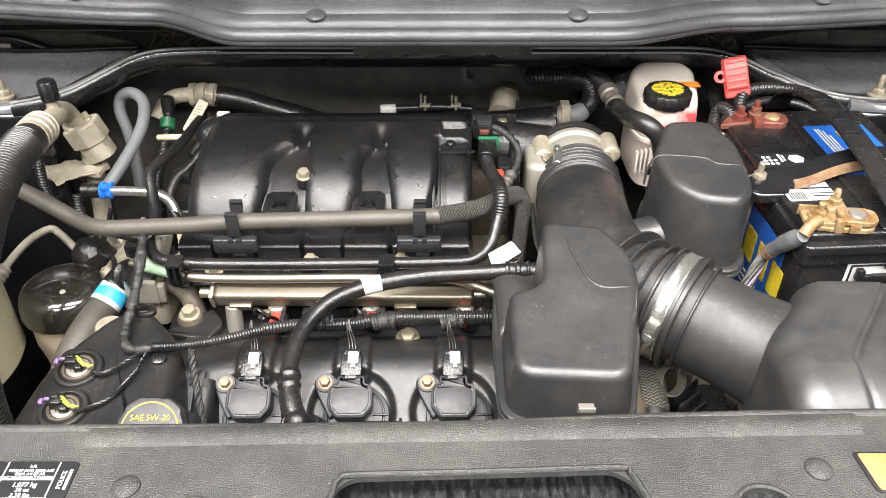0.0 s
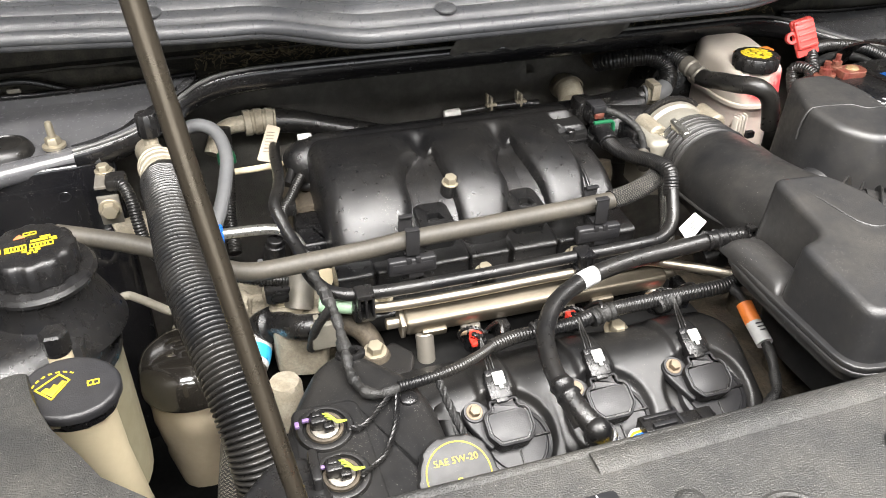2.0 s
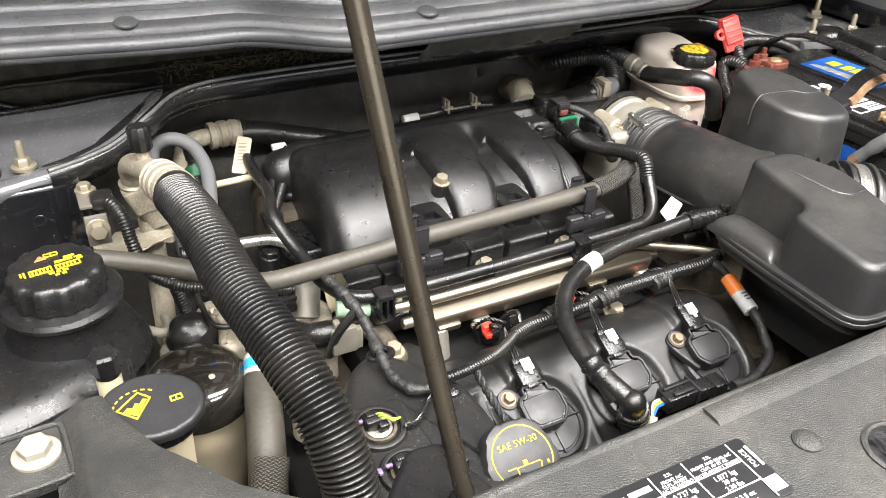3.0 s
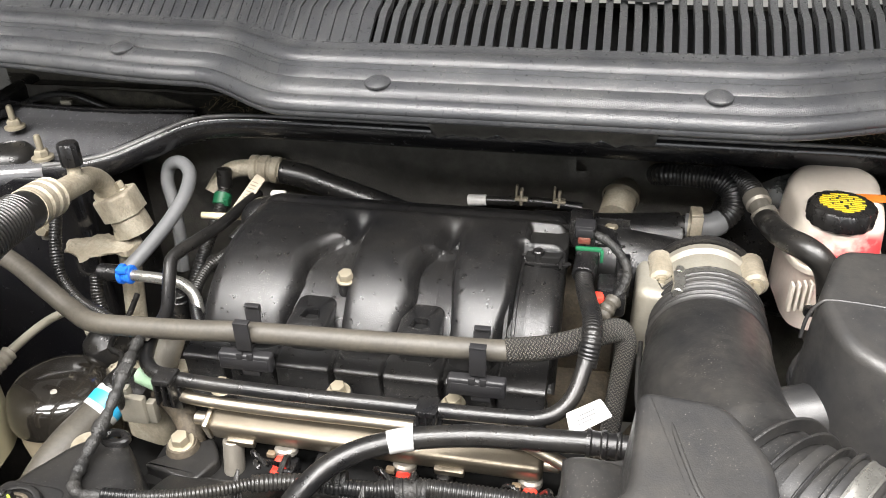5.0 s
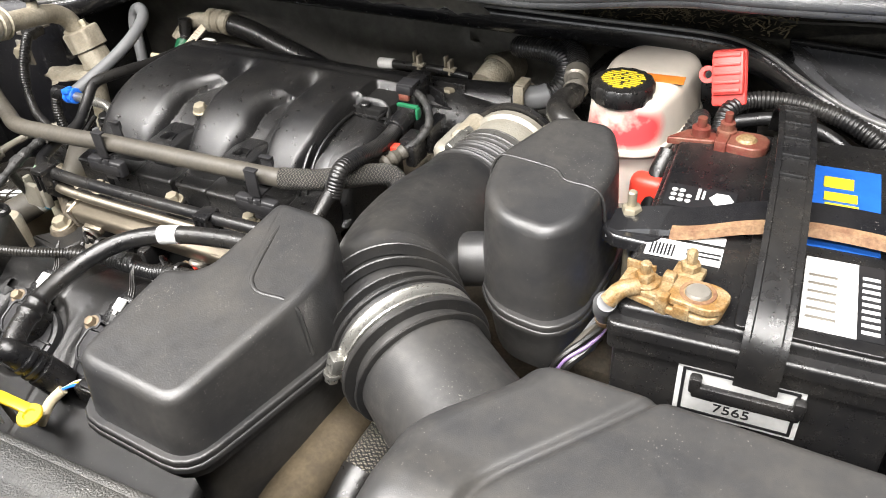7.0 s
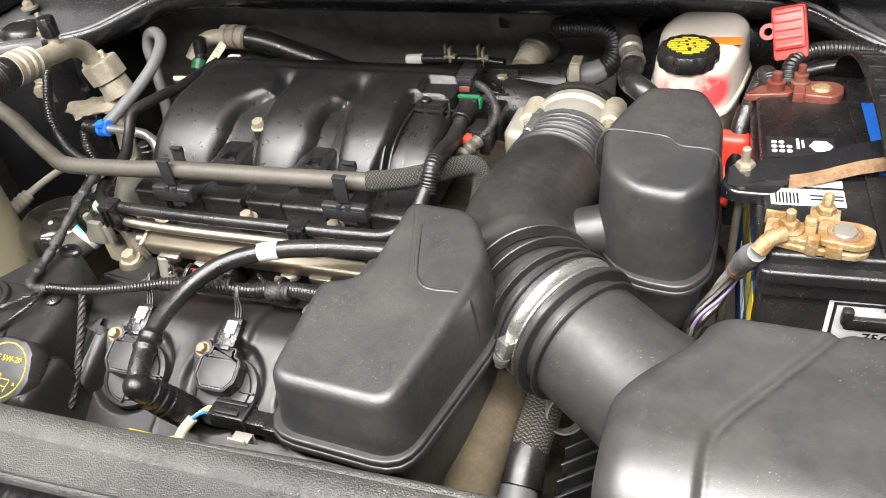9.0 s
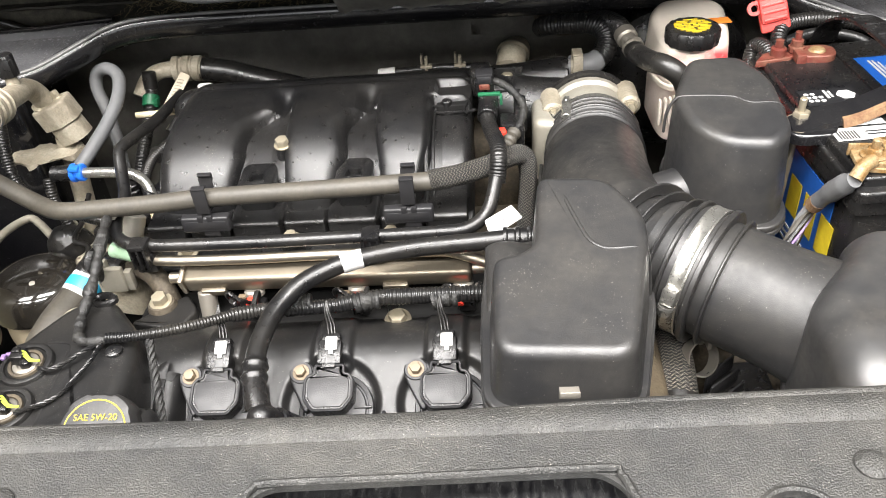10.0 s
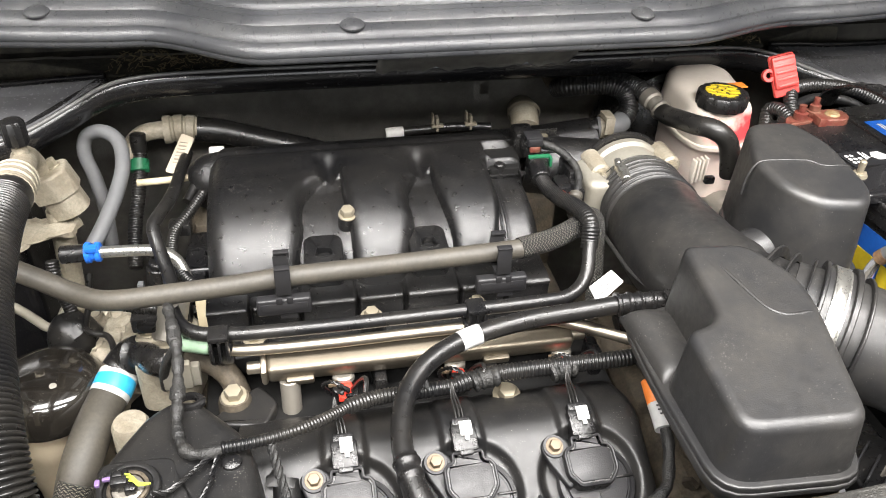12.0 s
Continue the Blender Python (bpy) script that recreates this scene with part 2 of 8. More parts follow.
BLUELAB = plain("blue_label", (0.012, 0.085, 0.36), 0.4)
GREENCLIP = plain("green_plastic", (0.010, 0.115, 0.048), 0.45)
PALEGREEN = plain("pale_green_plastic", (0.27, 0.40, 0.27), 0.5)
TAGORANGE = plain("orange_tape", (0.72, 0.20, 0.035), 0.5)
CLIPGREY = surface("clip_plastic", (0.013, 0.013, 0.0145), 0.40, dusty=0.04, relief=0.2, specks=0.0, spec=0.4)
REDCLIP = plain("red_plastic", (0.72, 0.05, 0.03), 0.4)
REDBOOT = plain("red_terminal_boot", (0.62, 0.06, 0.05), 0.45)
YELLOW = plain("yellow_print", (0.48, 0.36, 0.015), 0.55)
YELLOWP = plain("yellow_plastic", (0.58, 0.40, 0.015), 0.4)
STICKER = plain("orange_sticker", (0.52, 0.16, 0.02), 0.5)
ORANGE = plain("orange_label", (0.42, 0.145, 0.05), 0.6)
LABELBLACK = plain("black_label", (0.012, 0.012, 0.013), 0.35)
TAPEBLUE = plain("blue_tape", (0.03, 0.36, 0.62), 0.4)
WIREGREEN = plain("green_wire", (0.30, 0.38, 0.05), 0.4)
PURPLE = plain("lilac_wire", (0.20, 0.13, 0.28), 0.4)
BRAID = braid("braided_sleeve", (0.004, 0.004, 0.0045), (0.21, 0.195, 0.165), 300, 12)
FINEBRAID = braid("fine_braided_sleeve", (0.004, 0.004, 0.0045), (0.34, 0.31, 0.25), 300, 15)
PALEBOLT = surface("pale_plastic_bolt", (0.24, 0.222, 0.178), 0.55, dusty=0.5, dust=(0.17, 0.15, 0.115), spread=0.3)
BRUSH = surface("dusty_radiator_hose", (0.098, 0.076, 0.047), 0.8, dusty=1.0, dust=(0.028, 0.022, 0.016), stain_scale=30, spread=0.5, relief=0.5, grain=300, spec=0.25)
FLOORMAT = surface("workshop_concrete", (0.20, 0.195, 0.185), 0.7, dusty=0.5, stain_scale=2, grain=200)
WALLMAT = surface("painted_wall", (0.42, 0.42, 0.41), 0.7, dusty=0.3, dust=(0.5, 0.5, 0.47), stain_scale=1.5, grain=150)
HOODPAINT = surface("silver_hood_paint", (0.50, 0.51, 0.525), 0.35, dusty=0.1, relief=0.02)
SILVER = surface("grey_bumper_paint", (0.11, 0.112, 0.115), 0.32, metal=0.3, dusty=0.15, coat=0.3, relief=0.03)

# ---- mesh makers ----
PLACE = {}


def finish(bm, name, material, angle=38):
    bmesh.ops.recalc_face_normals(bm, faces=bm.faces)
    me = bpy.data.meshes.new(name)
    bm.to_mesh(me)
    bm.free()
    me.polygons.foreach_set("use_smooth", [len(p.vertices) <= 4 for p in me.polygons])
    me.set_sharp_from_angle(angle=radians(angle))
    me.materials.append(material)
    return me


def part(name, bm, material, parent, label="", angle=38):
    """One mesh in world places, under a thing or a part."""
    angle = 85 if material is CONDUIT else angle
    ob = new(name, finish(bm, name, material, angle) if isinstance(bm, bmesh.types.BMesh) else bm)
    ob.parent = parent
    ob.matrix_parent_inverse = PLACE.get(parent, Matrix()).inverted()
    return tagged(ob, label)


def thing(name, at, label, category, group="", kind=""):
    ob = new(name)
    ob.empty_display_size = 0.02
    ob.matrix_basis = Matrix.Translation(at)
    PLACE[ob] = Matrix.Translation(at)
    return tagged(ob, label, category, group, kind)


def solid(name, bm, material, label="", category="", kind="", group="", angle=38):
    return tagged(new(name, finish(bm, name, material, angle)), label, category, group, kind)


def loft(rings, closed=True, caps=True, m=None, uv=None):
    bm = bmesh.new()
    layer = bm.loops.layers.uv.new("UVMap") if uv else None
    rows = [[bm.verts.new(m @ Vector(p) if m else Vector(p)) for p in ring] for ring in rings]
    n = len(rows[0])
    for i in range(len(rows) - 1):
        for j in range(n if closed else n - 1):
            k = (j + 1) % n
            f = bm.faces.new((rows[i][j], rows[i][k], rows[i + 1][k], rows[i + 1][j]))
            if uv:
                for loop, (a, c) in zip(f.loops, ((i, j), (i, j + 1), (i + 1, j + 1), (i + 1, j))):
                    loop[layer].uv = (uv[a], c / n)
    if caps and closed:
        bm.faces.new(rows[0][::-1])
        bm.faces.new(rows[-1])
    return bm


def join(*many):
    out = bmesh.new()
    for bm in many:
        me = bpy.data.meshes.new("join")
        bm.to_mesh(me)
        bm.free()
        out.from_mesh(me)
        bpy.data.meshes.remove(me)
    return out


def moved(bm, m):
    bm.transform(m)
    return bm


def box(cx, cy, cz, sx, sy, sz, bevel=0.002, m=None, seg=2):
    bm = bmesh.new()
    bmesh.ops.create_cube(bm, size=1)
    bm.transform(Matrix.Translation((cx, cy, cz)) @ Matrix.Diagonal((sx, sy, sz, 1)))
    if bevel:
        bmesh.ops.bevel(bm, geom=bm.edges[:], offset=min(bevel, sx * 0.45, sy * 0.45, sz * 0.45), segments=seg, affect="EDGES", profile=0.5)
    if m:
        bm.transform(m)
    return bm


def lathe(profile, m=None, seg=28, wave=0.0, waves=0, ring=False):
    """profile: (radius, height) from the bottom up. ring: open in the middle, the profile runs back to its start."""
    rings = []
    for r, z in profile:
        rings.append([((r + (wave if (waves and r > 0 and (int(j * waves * 2 / seg) % 2)) else 0)) * math.cos(2 * math.pi * j / seg),
                       (r + (wave if (waves and r > 0 and (int(j * waves * 2 / seg) % 2)) else 0)) * math.sin(2 * math.pi * j / seg), z) for j in range(seg)])
    if not ring:
        return loft(rings, m=m)
    bm = loft(rings + rings[:1], m=m, caps=False)
    bmesh.ops.remove_doubles(bm, verts=bm.verts[:], dist=1e-6)
    return bm


def along(p0, p1):
    """A pose at p0 whose z runs to p1."""
    d = Vector(p1) - Vector(p0)
    return Matrix.Translation(p0) @ d.to_track_quat("Z", "Y").to_matrix().to_4x4()


def rod(p0, p1, r, r2=None, seg=16, bevel=0.001):
    h = (Vector(p1) - Vector(p0)).length
    r2 = r if r2 is None else r2
    b = min(bevel, r * 0.4, h * 0.3)
    return lathe([(r - b, 0), (r, b), (r2, h - b), (r2 - b, h)], along(p0, p1), seg)


def smooth_path(points, step=0.004):
    """Catmull-Rom through the points, at even steps."""
    p = [Vector(q) for q in points]
    p = [2 * p[0] - p[1]] + p + [2 * p[-1] - p[-2]]
    fine = []
    for i in range(1, len(p) - 2):
        for k in range(16):
            t = k / 16
            fine.append(0.5 * ((2 * p[i]) + (p[i + 1] - p[i - 1]) * t + (2 * p[i - 1] - 5 * p[i] + 4 * p[i + 1] - p[i + 2]) * t * t
                               + (3 * p[i] - p[i - 1] - 3 * p[i + 1] + p[i + 2]) * t ** 3))
    fine.append(p[-2])
    out, left = [fine[0]], step
    for a, b in zip(fine, fine[1:]):
        d = (b - a).length
        while d >= left > 0:
            a = a + (b - a) * (left / d)
            d -= left
            out.append(a.copy())
            left = step
        left -= d
    out.append(fine[-1])
    return out


def tube(points, r, seg=14, step=0.005, ribs=0.0, depth=0.0015, squash=1.0):
    """A hose through the points. r: radius, or a function of the share of its length. ribs: pitch of the corrugation."""
    path = smooth_path(points, ribs / 6 if ribs else step)
    n = len(path)
    rings, uvs, gone = [], [], 0.0
    tangent = (path[1] - path[0]).normalized()
    side = tangent.orthogonal().normalized()
    for i, p in enumerate(path):
        t2 = (path[min(i + 1, n - 1)] - path[max(i - 1, 0)]).normalized()
        side = (side - t2 * side.dot(t2)).normalized()
        up = t2.cross(side)
        rr = r(i / (n - 1)) if callable(r) else r
        if ribs:
            rr -= depth * (1.0, 0.55, 0.05, 0.0, 0.05, 0.55)[i % 6]
        rings.append([p + (side * math.cos(2 * math.pi * j / seg) + up * math.sin(2 * math.pi * j / seg) * squash) * rr for j in range(seg)])
        gone += (p - path[max(i - 1, 0)]).length
        uvs.append(gone)
    return loft(rings, uv=uvs)


def twisted(points, r, pitch=0.012, strands=2):
    """Wires wound round one another along the points."""
    line = smooth_path(points, 0.0025)
    out, side = [], None
    for s in range(strands):
        tangent = (line[1] - line[0]).normalized()
        side = tangent.orthogonal().normalized()
        way = []
        for i, p in enumerate(line):
            t2 = (line[min(i + 1, len(line) - 1)] - line[max(i - 1, 0)]).normalized()
            side = (side - t2 * side.dot(t2)).normalized()
            a = 2 * math.pi * (i * 0.0025 / pitch + s / strands)
            way.append(p + (side * math.cos(a) + t2.cross(side) * math.sin(a)) * r)
        out.append(tube(way, r, 6, 0.0025))
    return join(*out)


def fillet(poly, r, n=4):
    """Rounds a polygon's corners. r: one radius, or one for each corner."""
    out = []
    for i, c in enumerate(poly):
        a, b, d = Vector(poly[i - 1]), Vector(c), Vector(poly[(i + 1) % len(poly)])
        rr = r[i] if isinstance(r, (list, tuple)) else r
        u, v = (a - b), (d - b)
        rr = min(rr, u.length * 0.45, v.length * 0.45)
        u, v = u.normalized(), v.normalized()
        for k in range(n + 1):
            t = k / n
            out.append(((b + u * rr) * (1 - t) ** 2 + b * 2 * t * (1 - t) + (b + v * rr) * t * t)[:])
    return out


def inset(poly, d):
    n, out = len(poly), []
    s = sum(poly[i][0] * poly[(i + 1) % n][1] - poly[(i + 1) % n][0] * poly[i][1] for i in range(n))
    for i in range(n):
        k = 1
        a, b = Vector(poly[i - 1]), Vector(poly[(i + 1) % n])
        e = (b - a)
        nrm = Vector((-e.y, e.x)).normalized() if e.length > 1e-9 else Vector((0, 0))
        out.append((Vector(poly[i]) + nrm * d * (1 if s > 0 else -1) * k)[:])
    return out


def prism(poly, z0, z1, r=0.006, bev=0.003, taper=0.0, m=None, top=None, n=4, steps=3, core=None):
    """An upright block on a plan with rounded corners and a rounded upper edge. taper: how much narrower its top is all round;
    core: a point of the plan towards which the top face is gathered."""
    o = fillet([p[:2] for p in poly], r, n)
    rings = [[(x, y, z0) for x, y in o]]
    for k in range(steps + 1):
        a = math.pi / 2 * k / steps
        ring = inset(o, taper + bev * (1 - math.cos(a)))
        rings.append([(x, y, z1 - bev + bev * math.sin(a) + (top(x, y) if top else 0)) for x, y in ring])
    if bev > 0.001:
        rings.append([(x, y, z1 + (top(x, y) if top else 0)) for x, y in inset(o, taper + bev + 0.0006)])
    if core:
        edge = [p[:2] for p in rings[-1]]
        for share in (0.35, 0.7, 0.97):
            ring = [(x + (core[0] - x) * share, y + (core[1] - y) * share) for x, y in edge]
            rings.append([(x, y, z1 + (top(x, y) if top else 0)) for x, y in ring])
    return loft(rings, m=m)


def plate(points, thick, m=None, bev=0.0015, r=0.004):
    return prism(points, -thick, 0, r, bev, m=m)


def bolt_bm(at, axis=(0, 0, 1), r=0.008, h=0.007, washer=1.45):
    """Hex head on a washer."""
    m = along(at, Vector(at) + Vector(axis))
    w = lathe([(r * washer, 0), (r * washer, 0.0015), (r * washer * 0.95, 0.002)], m, 20)
    hexa = lathe([(r, 0.002), (r, h * 0.85), (r * 0.88, h), (r * 0.6, h * 1.02)], m, 6)
    return join(w, hexa)


def rugged(bm, amount=0.004, scale=40, cuts=5):
    """A rough casting: the faces cut up and pushed about."""
    bmesh.ops.triangulate(bm, faces=[f for f in bm.faces if len(f.verts) > 4])
    bmesh.ops.subdivide_edges(bm, edges=[e for e in bm.edges if e.calc_length() > 0.012], cuts=cuts, use_grid_fill=True)
    bm.normal_update()
    for v in bm.verts:
        v.co += v.normal * amount * (noise.noise(v.co * scale) + 0.5 * noise.noise(v.co * scale * 2.7))
    return bm


def bars(parent, name, material, m, rows, lift=0.0004, depth=0.0006):
    """Flat printed bars on a surface: rows of (x, y, width, height) on the plane m."""
    for x, y, w, h in rows:
        part(name, box(x, y, lift, w, h, depth, 0, m), material, parent)


def writing(parent, text, size, m, material, align="CENTER", name="lettering", stretch=1.0):
    c = bpy.data.curves.new(name, "FONT")
    c.body, c.size, c.align_x, c.align_y, c.extrude = text, size, align, "CENTER", 0.0003
    tmp = bpy.data.objects.new("tmp", c)
    me = bpy.data.meshes.new_from_object(tmp)
    bpy.data.objects.remove(tmp)
    me.transform(m @ Matrix.Diagonal((stretch, 1, 1, 1)))
    me.materials.clear()
    me.materials.append(material)
    return part(name, me, material, parent)

# ---- unseen workshop round the car, closing it in for bounced light ----
solid("floor", box(0, 0, -0.05, 9, 9, 0.1, 0), FLOORMAT, "grey concrete workshop floor under the car", "floor", "structure")
for wname, wx, wy, sx, sy in (("wall_north", 0, 4.55, 9.2, 0.1), ("wall_west", -4.55, 0, 0.1, 9), ("wall_east", 4.55, 0, 0.1, 9), ("wall_south", 0, -4.55, 9.2, 0.1)):
    solid(wname, box(wx, wy, 1.6, sx, sy, 3.2, 0), WALLMAT, "plain painted workshop wall", "wall", "structure")
solid("ceiling", box(0, 0, 3.25, 9.2, 9.2, 0.1, 0), WALLMAT, "plain white workshop ceiling", "ceiling", "structure")

# ---- bodywork ----
# raised bonnet, hinged behind the cowl and held by the prop rod
hood_m = pose(0, 1.27, 1.2, -48, 0, 0)
hood = thing("hood", (0, 1.27, 1.2), "silver car bonnet propped open", "bonnet", kind="structure")
part("skin", prism([(-0.78, -1.12), (0.78, -1.12), (0.82, 0), (-0.82, 0)], -0.02, 0.02, 0.05, 0.008, m=hood_m), HOODPAINT, hood)
# pads out of view, added to darken reflections and leave two bright strips
part("centre_pad", prism([(-0.17, -1.08), (0.15, -1.08), (0.15, -0.02), (-0.17, -0.02)], -0.04, -0.022, 0.03, 0.004, m=hood_m), PADFELT, hood)
for sx in (-1, 1):
    part("side_pad", prism([(sx * 0.30, -1.08), (sx * 0.75, -1.08), (sx * 0.79, -0.02), (sx * 0.30, -0.02)], -0.04, -0.022, 0.03, 0.004, m=hood_m), PADFELT, hood)
# well of the engine bay, its closing panels near-black for the shade inside
solid("undertray", box(0, 0.7, 0.36, 1.5, 1.0, 0.03, 0.004), SHADEDIRON, "plastic undertray below the engine, toned near-black for shade", "undertray", "structure")
solid("wall_front_panel", box(0, 0.30, 0.64, 1.5, 0.06, 0.62, 0.006), SHADEDIRON, "radiator support below the cover, toned near-black for shade", "panel", "structure")
for sx in (-1, 1):
    solid("wall_inner_wing", box(sx * 0.765, 0.7, 0.68, 0.03, 1.0, 0.66, 0.004), WINGPAINT, "black painted inner wing of the engine bay", "inner wing", "structure")
    solid("trim_wing_edge", prism([(sx * 0.70, 0.2), (sx * 0.86, 0.2), (sx * 0.86, 1.3), (sx * 0.70, 1.3)], 1.0, 1.03, 0.02, 0.01), PAINT,
          "black painted wing edge beside the engine bay", "wing", "structure")


def ridge(x):
    """How far back the cowl's front edge lies at x."""
    def ease(t):
        t = min(max(t, 0), 1)
        return t * t * (3 - 2 * t)
    return 0.890 + 0.066 * ease((-0.23 - x) / 0.13) + 0.035 * ease((-0.36 - x) / 0.3) + 0.045 * ease((x - 0.20) / 0.16) + 0.03 * ease((x - 0.36) / 0.3)


COWL_SHAPE = [(0.022, 1.1030), (0.008, 1.1005), (0.002, 1.1005), (-0.001, 1.1030), (-0.0015, 1.1065), (0.000, 1.1105), (0.004, 1.1140), (0.008, 1.1150),
              (0.0120, 1.1140), (0.0145, 1.1112), (0.017, 1.1115), (0.020, 1.1165), (0.025, 1.1205), (0.033, 1.1228), (0.037, 1.1220), (0.040, 1.1185), (0.045, 1.1180), (0.0475, 1.1215), (0.0485, 1.1285),
              (0.0505, 1.1285), (0.0510, 1.1325), (0.0535, 1.1325), (0.0545, 1.1360), (0.060, 1.1400), (0.068, 1.1415), (0.075, 1.1395), (0.081, 1.1350), (0.088, 1.1360), (0.098, 1.1400)]
xs = [-0.80 + 1.6 * i / 120 for i in range(121)]
cowl = thing("cowl_panel", (0, 0.95, 1.1), "grey black plastic cowl panel below the windscreen", "cowl", kind="structure")
part("front_edge", loft([[(x, ridge(x) + dy, z) for dy, z in COWL_SHAPE] + [(x, ridge(x) + dy + 0.002, z - 0.006) for dy, z in COWL_SHAPE[::-1]] for x in xs]), COWL, cowl, angle=60)
# louvred part: bare slats to the right, closed ribs to the left
GRILLE = [(0.0, 0.0), (0.035, 0.022), (0.055, 0.026), (0.110, 0.060)]


def slat_bm(w, closed=False):
    pts = GRILLE
    up = [[(-w / 2, y, z), (w / 2, y, z), (w / 2, y, z - 0.010), (-w / 2, y, z - 0.010)] for y, z in pts]
    return loft(up)


slat_mesh = finish(slat_bm(0.0072), "slat", COWL)
rib_mesh = finish(slat_bm(0.0035), "rib", COWL)
x, slats = -0.165, 0
while x < 0.36:
    s = new("slat", slat_mesh)
    s.parent, s.matrix_parent_inverse = cowl, PLACE[cowl].inverted()
    s.matrix_basis = Matrix.Translation((x, ridge(x) + 0.096, 1.141))
    x += 0.0142
x = -0.60
while x < -0.18:
    s = new("rib", rib_mesh)
    s.parent, s.matrix_parent_inverse = cowl, PLACE[cowl].inverted()
    s.matrix_basis = Matrix.Translation((x, ridge(x) + 0.096, 1.1425))
    x += 0.0142
closed = [[(x, ridge(x) + 0.096 + y, 1.140 + z) for y, z in GRILLE] + [(x, ridge(x) + 0.096 + y, 1.134 + z) for y, z in GRILLE[::-1]] for x in xs if x < -0.165]
part("closed_louvres", loft(closed), COWL, cowl)
closed = [[(x, ridge(x) + 0.096 + y, 1.140 + z) for y, z in GRILLE] + [(x, ridge(x) + 0.096 + y, 1.134 + z) for y, z in GRILLE[::-1]] for x in xs if x > 0.355]
part("end_cap", loft(closed), COWL, cowl)
# near-black sheet below the slats paints the shade in their gaps
part("louvre_shade", loft([[(x, ridge(x) + 0.09, 1.11), (x, ridge(x) + 0.22, 1.15), (x, ridge(x) + 0.22, 1.14), (x, ridge(x) + 0.09, 1.10)] for x in xs]), SHADEDIRON, cowl)
part("rear_shelf", loft([[(x, ridge(x) + 0.200, 1.198), (x, ridge(x) + 0.215, 1.203), (x, 1.34, 1.215), (x, 1.34, 1.19), (x, ridge(x) + 0.215, 1.19)] for x in xs]), COWL, cowl)

part("wiper_tongue", prism([(-0.16, 0.02), (0.10, 0.02), (0.085, -0.045), (0.05, -0.065), (0.0, -0.06), (-0.07, -0.02)], -0.006, 0.0, 0.015, 0.003,
                           m=pose(0.06, 1.095, 1.205, 24, 0, 0)), COWL, cowl)
for cx in (-0.456, -0.147, 0.162, 0.47):
    part("push_clip", lathe([(0.0125, 0), (0.0125, 0.002), (0.010, 0.004), (0.005, 0.0052), (0.001, 0.0055)], pose(cx, ridge(cx) + 0.030, 1.1215, 8, 0, 0), 20), COWL, cowl)
# wiper blade end and its cap by the grille
wiper = thing("wiper_arm", (0.02, 1.12, 1.2), "black wiper arm resting above the cowl louvres", "wiper arm")
part("arm", prism([(-0.17, 0.03), (0.0, -0.008), (0.012, 0.004), (0.0, 0.012), (-0.16, 0.05)], 0, 0.012, 0.004, 0.003, m=pose(0.045, 1.118, 1.212, 14, 0, 0)), BLACK, wiper)
part("pivot_cap", lathe([(0.016, 0), (0.016, 0.008), (0.012, 0.012), (0.002, 0.013)], pose(0.065, 1.105, 1.206, 14, 0, 0), 24), BLACK, wiper)

# firewall, its felt and the sealed flange in front of it
bm = bmesh.new()
nx, nz = 60, 16
grid = [[bm.verts.new((-0.78 + 1.56 * i / nx, 1.125 + 0.012 * noise.noise(Vector((i * 0.21, k * 0.33, 2))) + 0.006 * noise.noise(Vector((i * 0.7, k * 0.8, 7))),
                       0.55 + 0.475 * k / nz)) for i in range(nx + 1)] for k in range(nz + 1)]
for k in range(nz):
    for i in range(nx):
        bm.faces.new((grid[k][i], grid[k][i + 1], grid[k + 1][i + 1], grid[k + 1][i]))
bmesh.ops.solidify(bm, geom=bm.faces[:], thickness=-0.012)
solid("wall_firewall", bm, FELT, "dirty dark felt insulation on the firewall", "firewall", "structure", angle=180)
solid("wall_cowl_cavity", box(0, 1.165, 1.06, 1.5, 0.02, 0.16, 0.003), DIRT, "dirt covered metal behind the cowl gap", "panel", "structure")
solid("trim_cowl_ledge", prism([(-0.70, 1.128), (-0.52, 1.124), (-0.44, 1.086), (-0.41, 1.07), (0.41, 1.07), (0.44, 1.086), (0.52, 1.124), (0.70, 1.128), (0.70, 1.16), (-0.70, 1.16)], 1.0, 1.022, 0.005, 0.003), DIRT,
      "leaf dirt on the metal ledge behind the seal", "ledge", "structure")
SEAM = [(-0.56, 0.945, 0.992), (-0.525, 0.952, 0.996), (-0.49, 0.970, 1.000), (-0.45, 1.000, 1.012), (-0.415, 1.025, 1.023), (-0.37, 1.038, 1.027), (-0.28, 1.041, 1.028),
        (-0.12, 1.042, 1.027), (0.05, 1.042, 1.027), (0.22, 1.041, 1.027), (0.35, 1.037, 1.028), (0.40, 1.020, 1.024), (0.44, 0.998, 1.012), (0.49, 0.972, 0.999), (0.54, 0.958, 0.993), (0.60, 0.955, 0.990)]
seam = smooth_path(SEAM, 0.012)
rings = []
for i, p in enumerate(seam):
    t2 = (seam[min(i + 1, len(seam) - 1)] - seam[max(i - 1, 0)]).normalized()
    back = Vector((-t2.y, t2.x, 0)).normalized()
    rings.append([p + back * a + Vector((0, 0, c)) for a, c in ((0.035, -0.004), (0.014, 0.001), (0.007, 0.0035), (0.0045, 0.0040), (0.002, 0.0035), (-0.0005, 0.0018), (-0.0020, -0.0008), (-0.0028, -0.004), (-0.0022, -0.012), (0.004, -0.024), (0.014, -0.030), (0.035, -0.030))])
solid("trim_seal_flange", loft(rings), SEAL, "glossy black rubber seal along the firewall flange", "seal", "structure", angle=60)
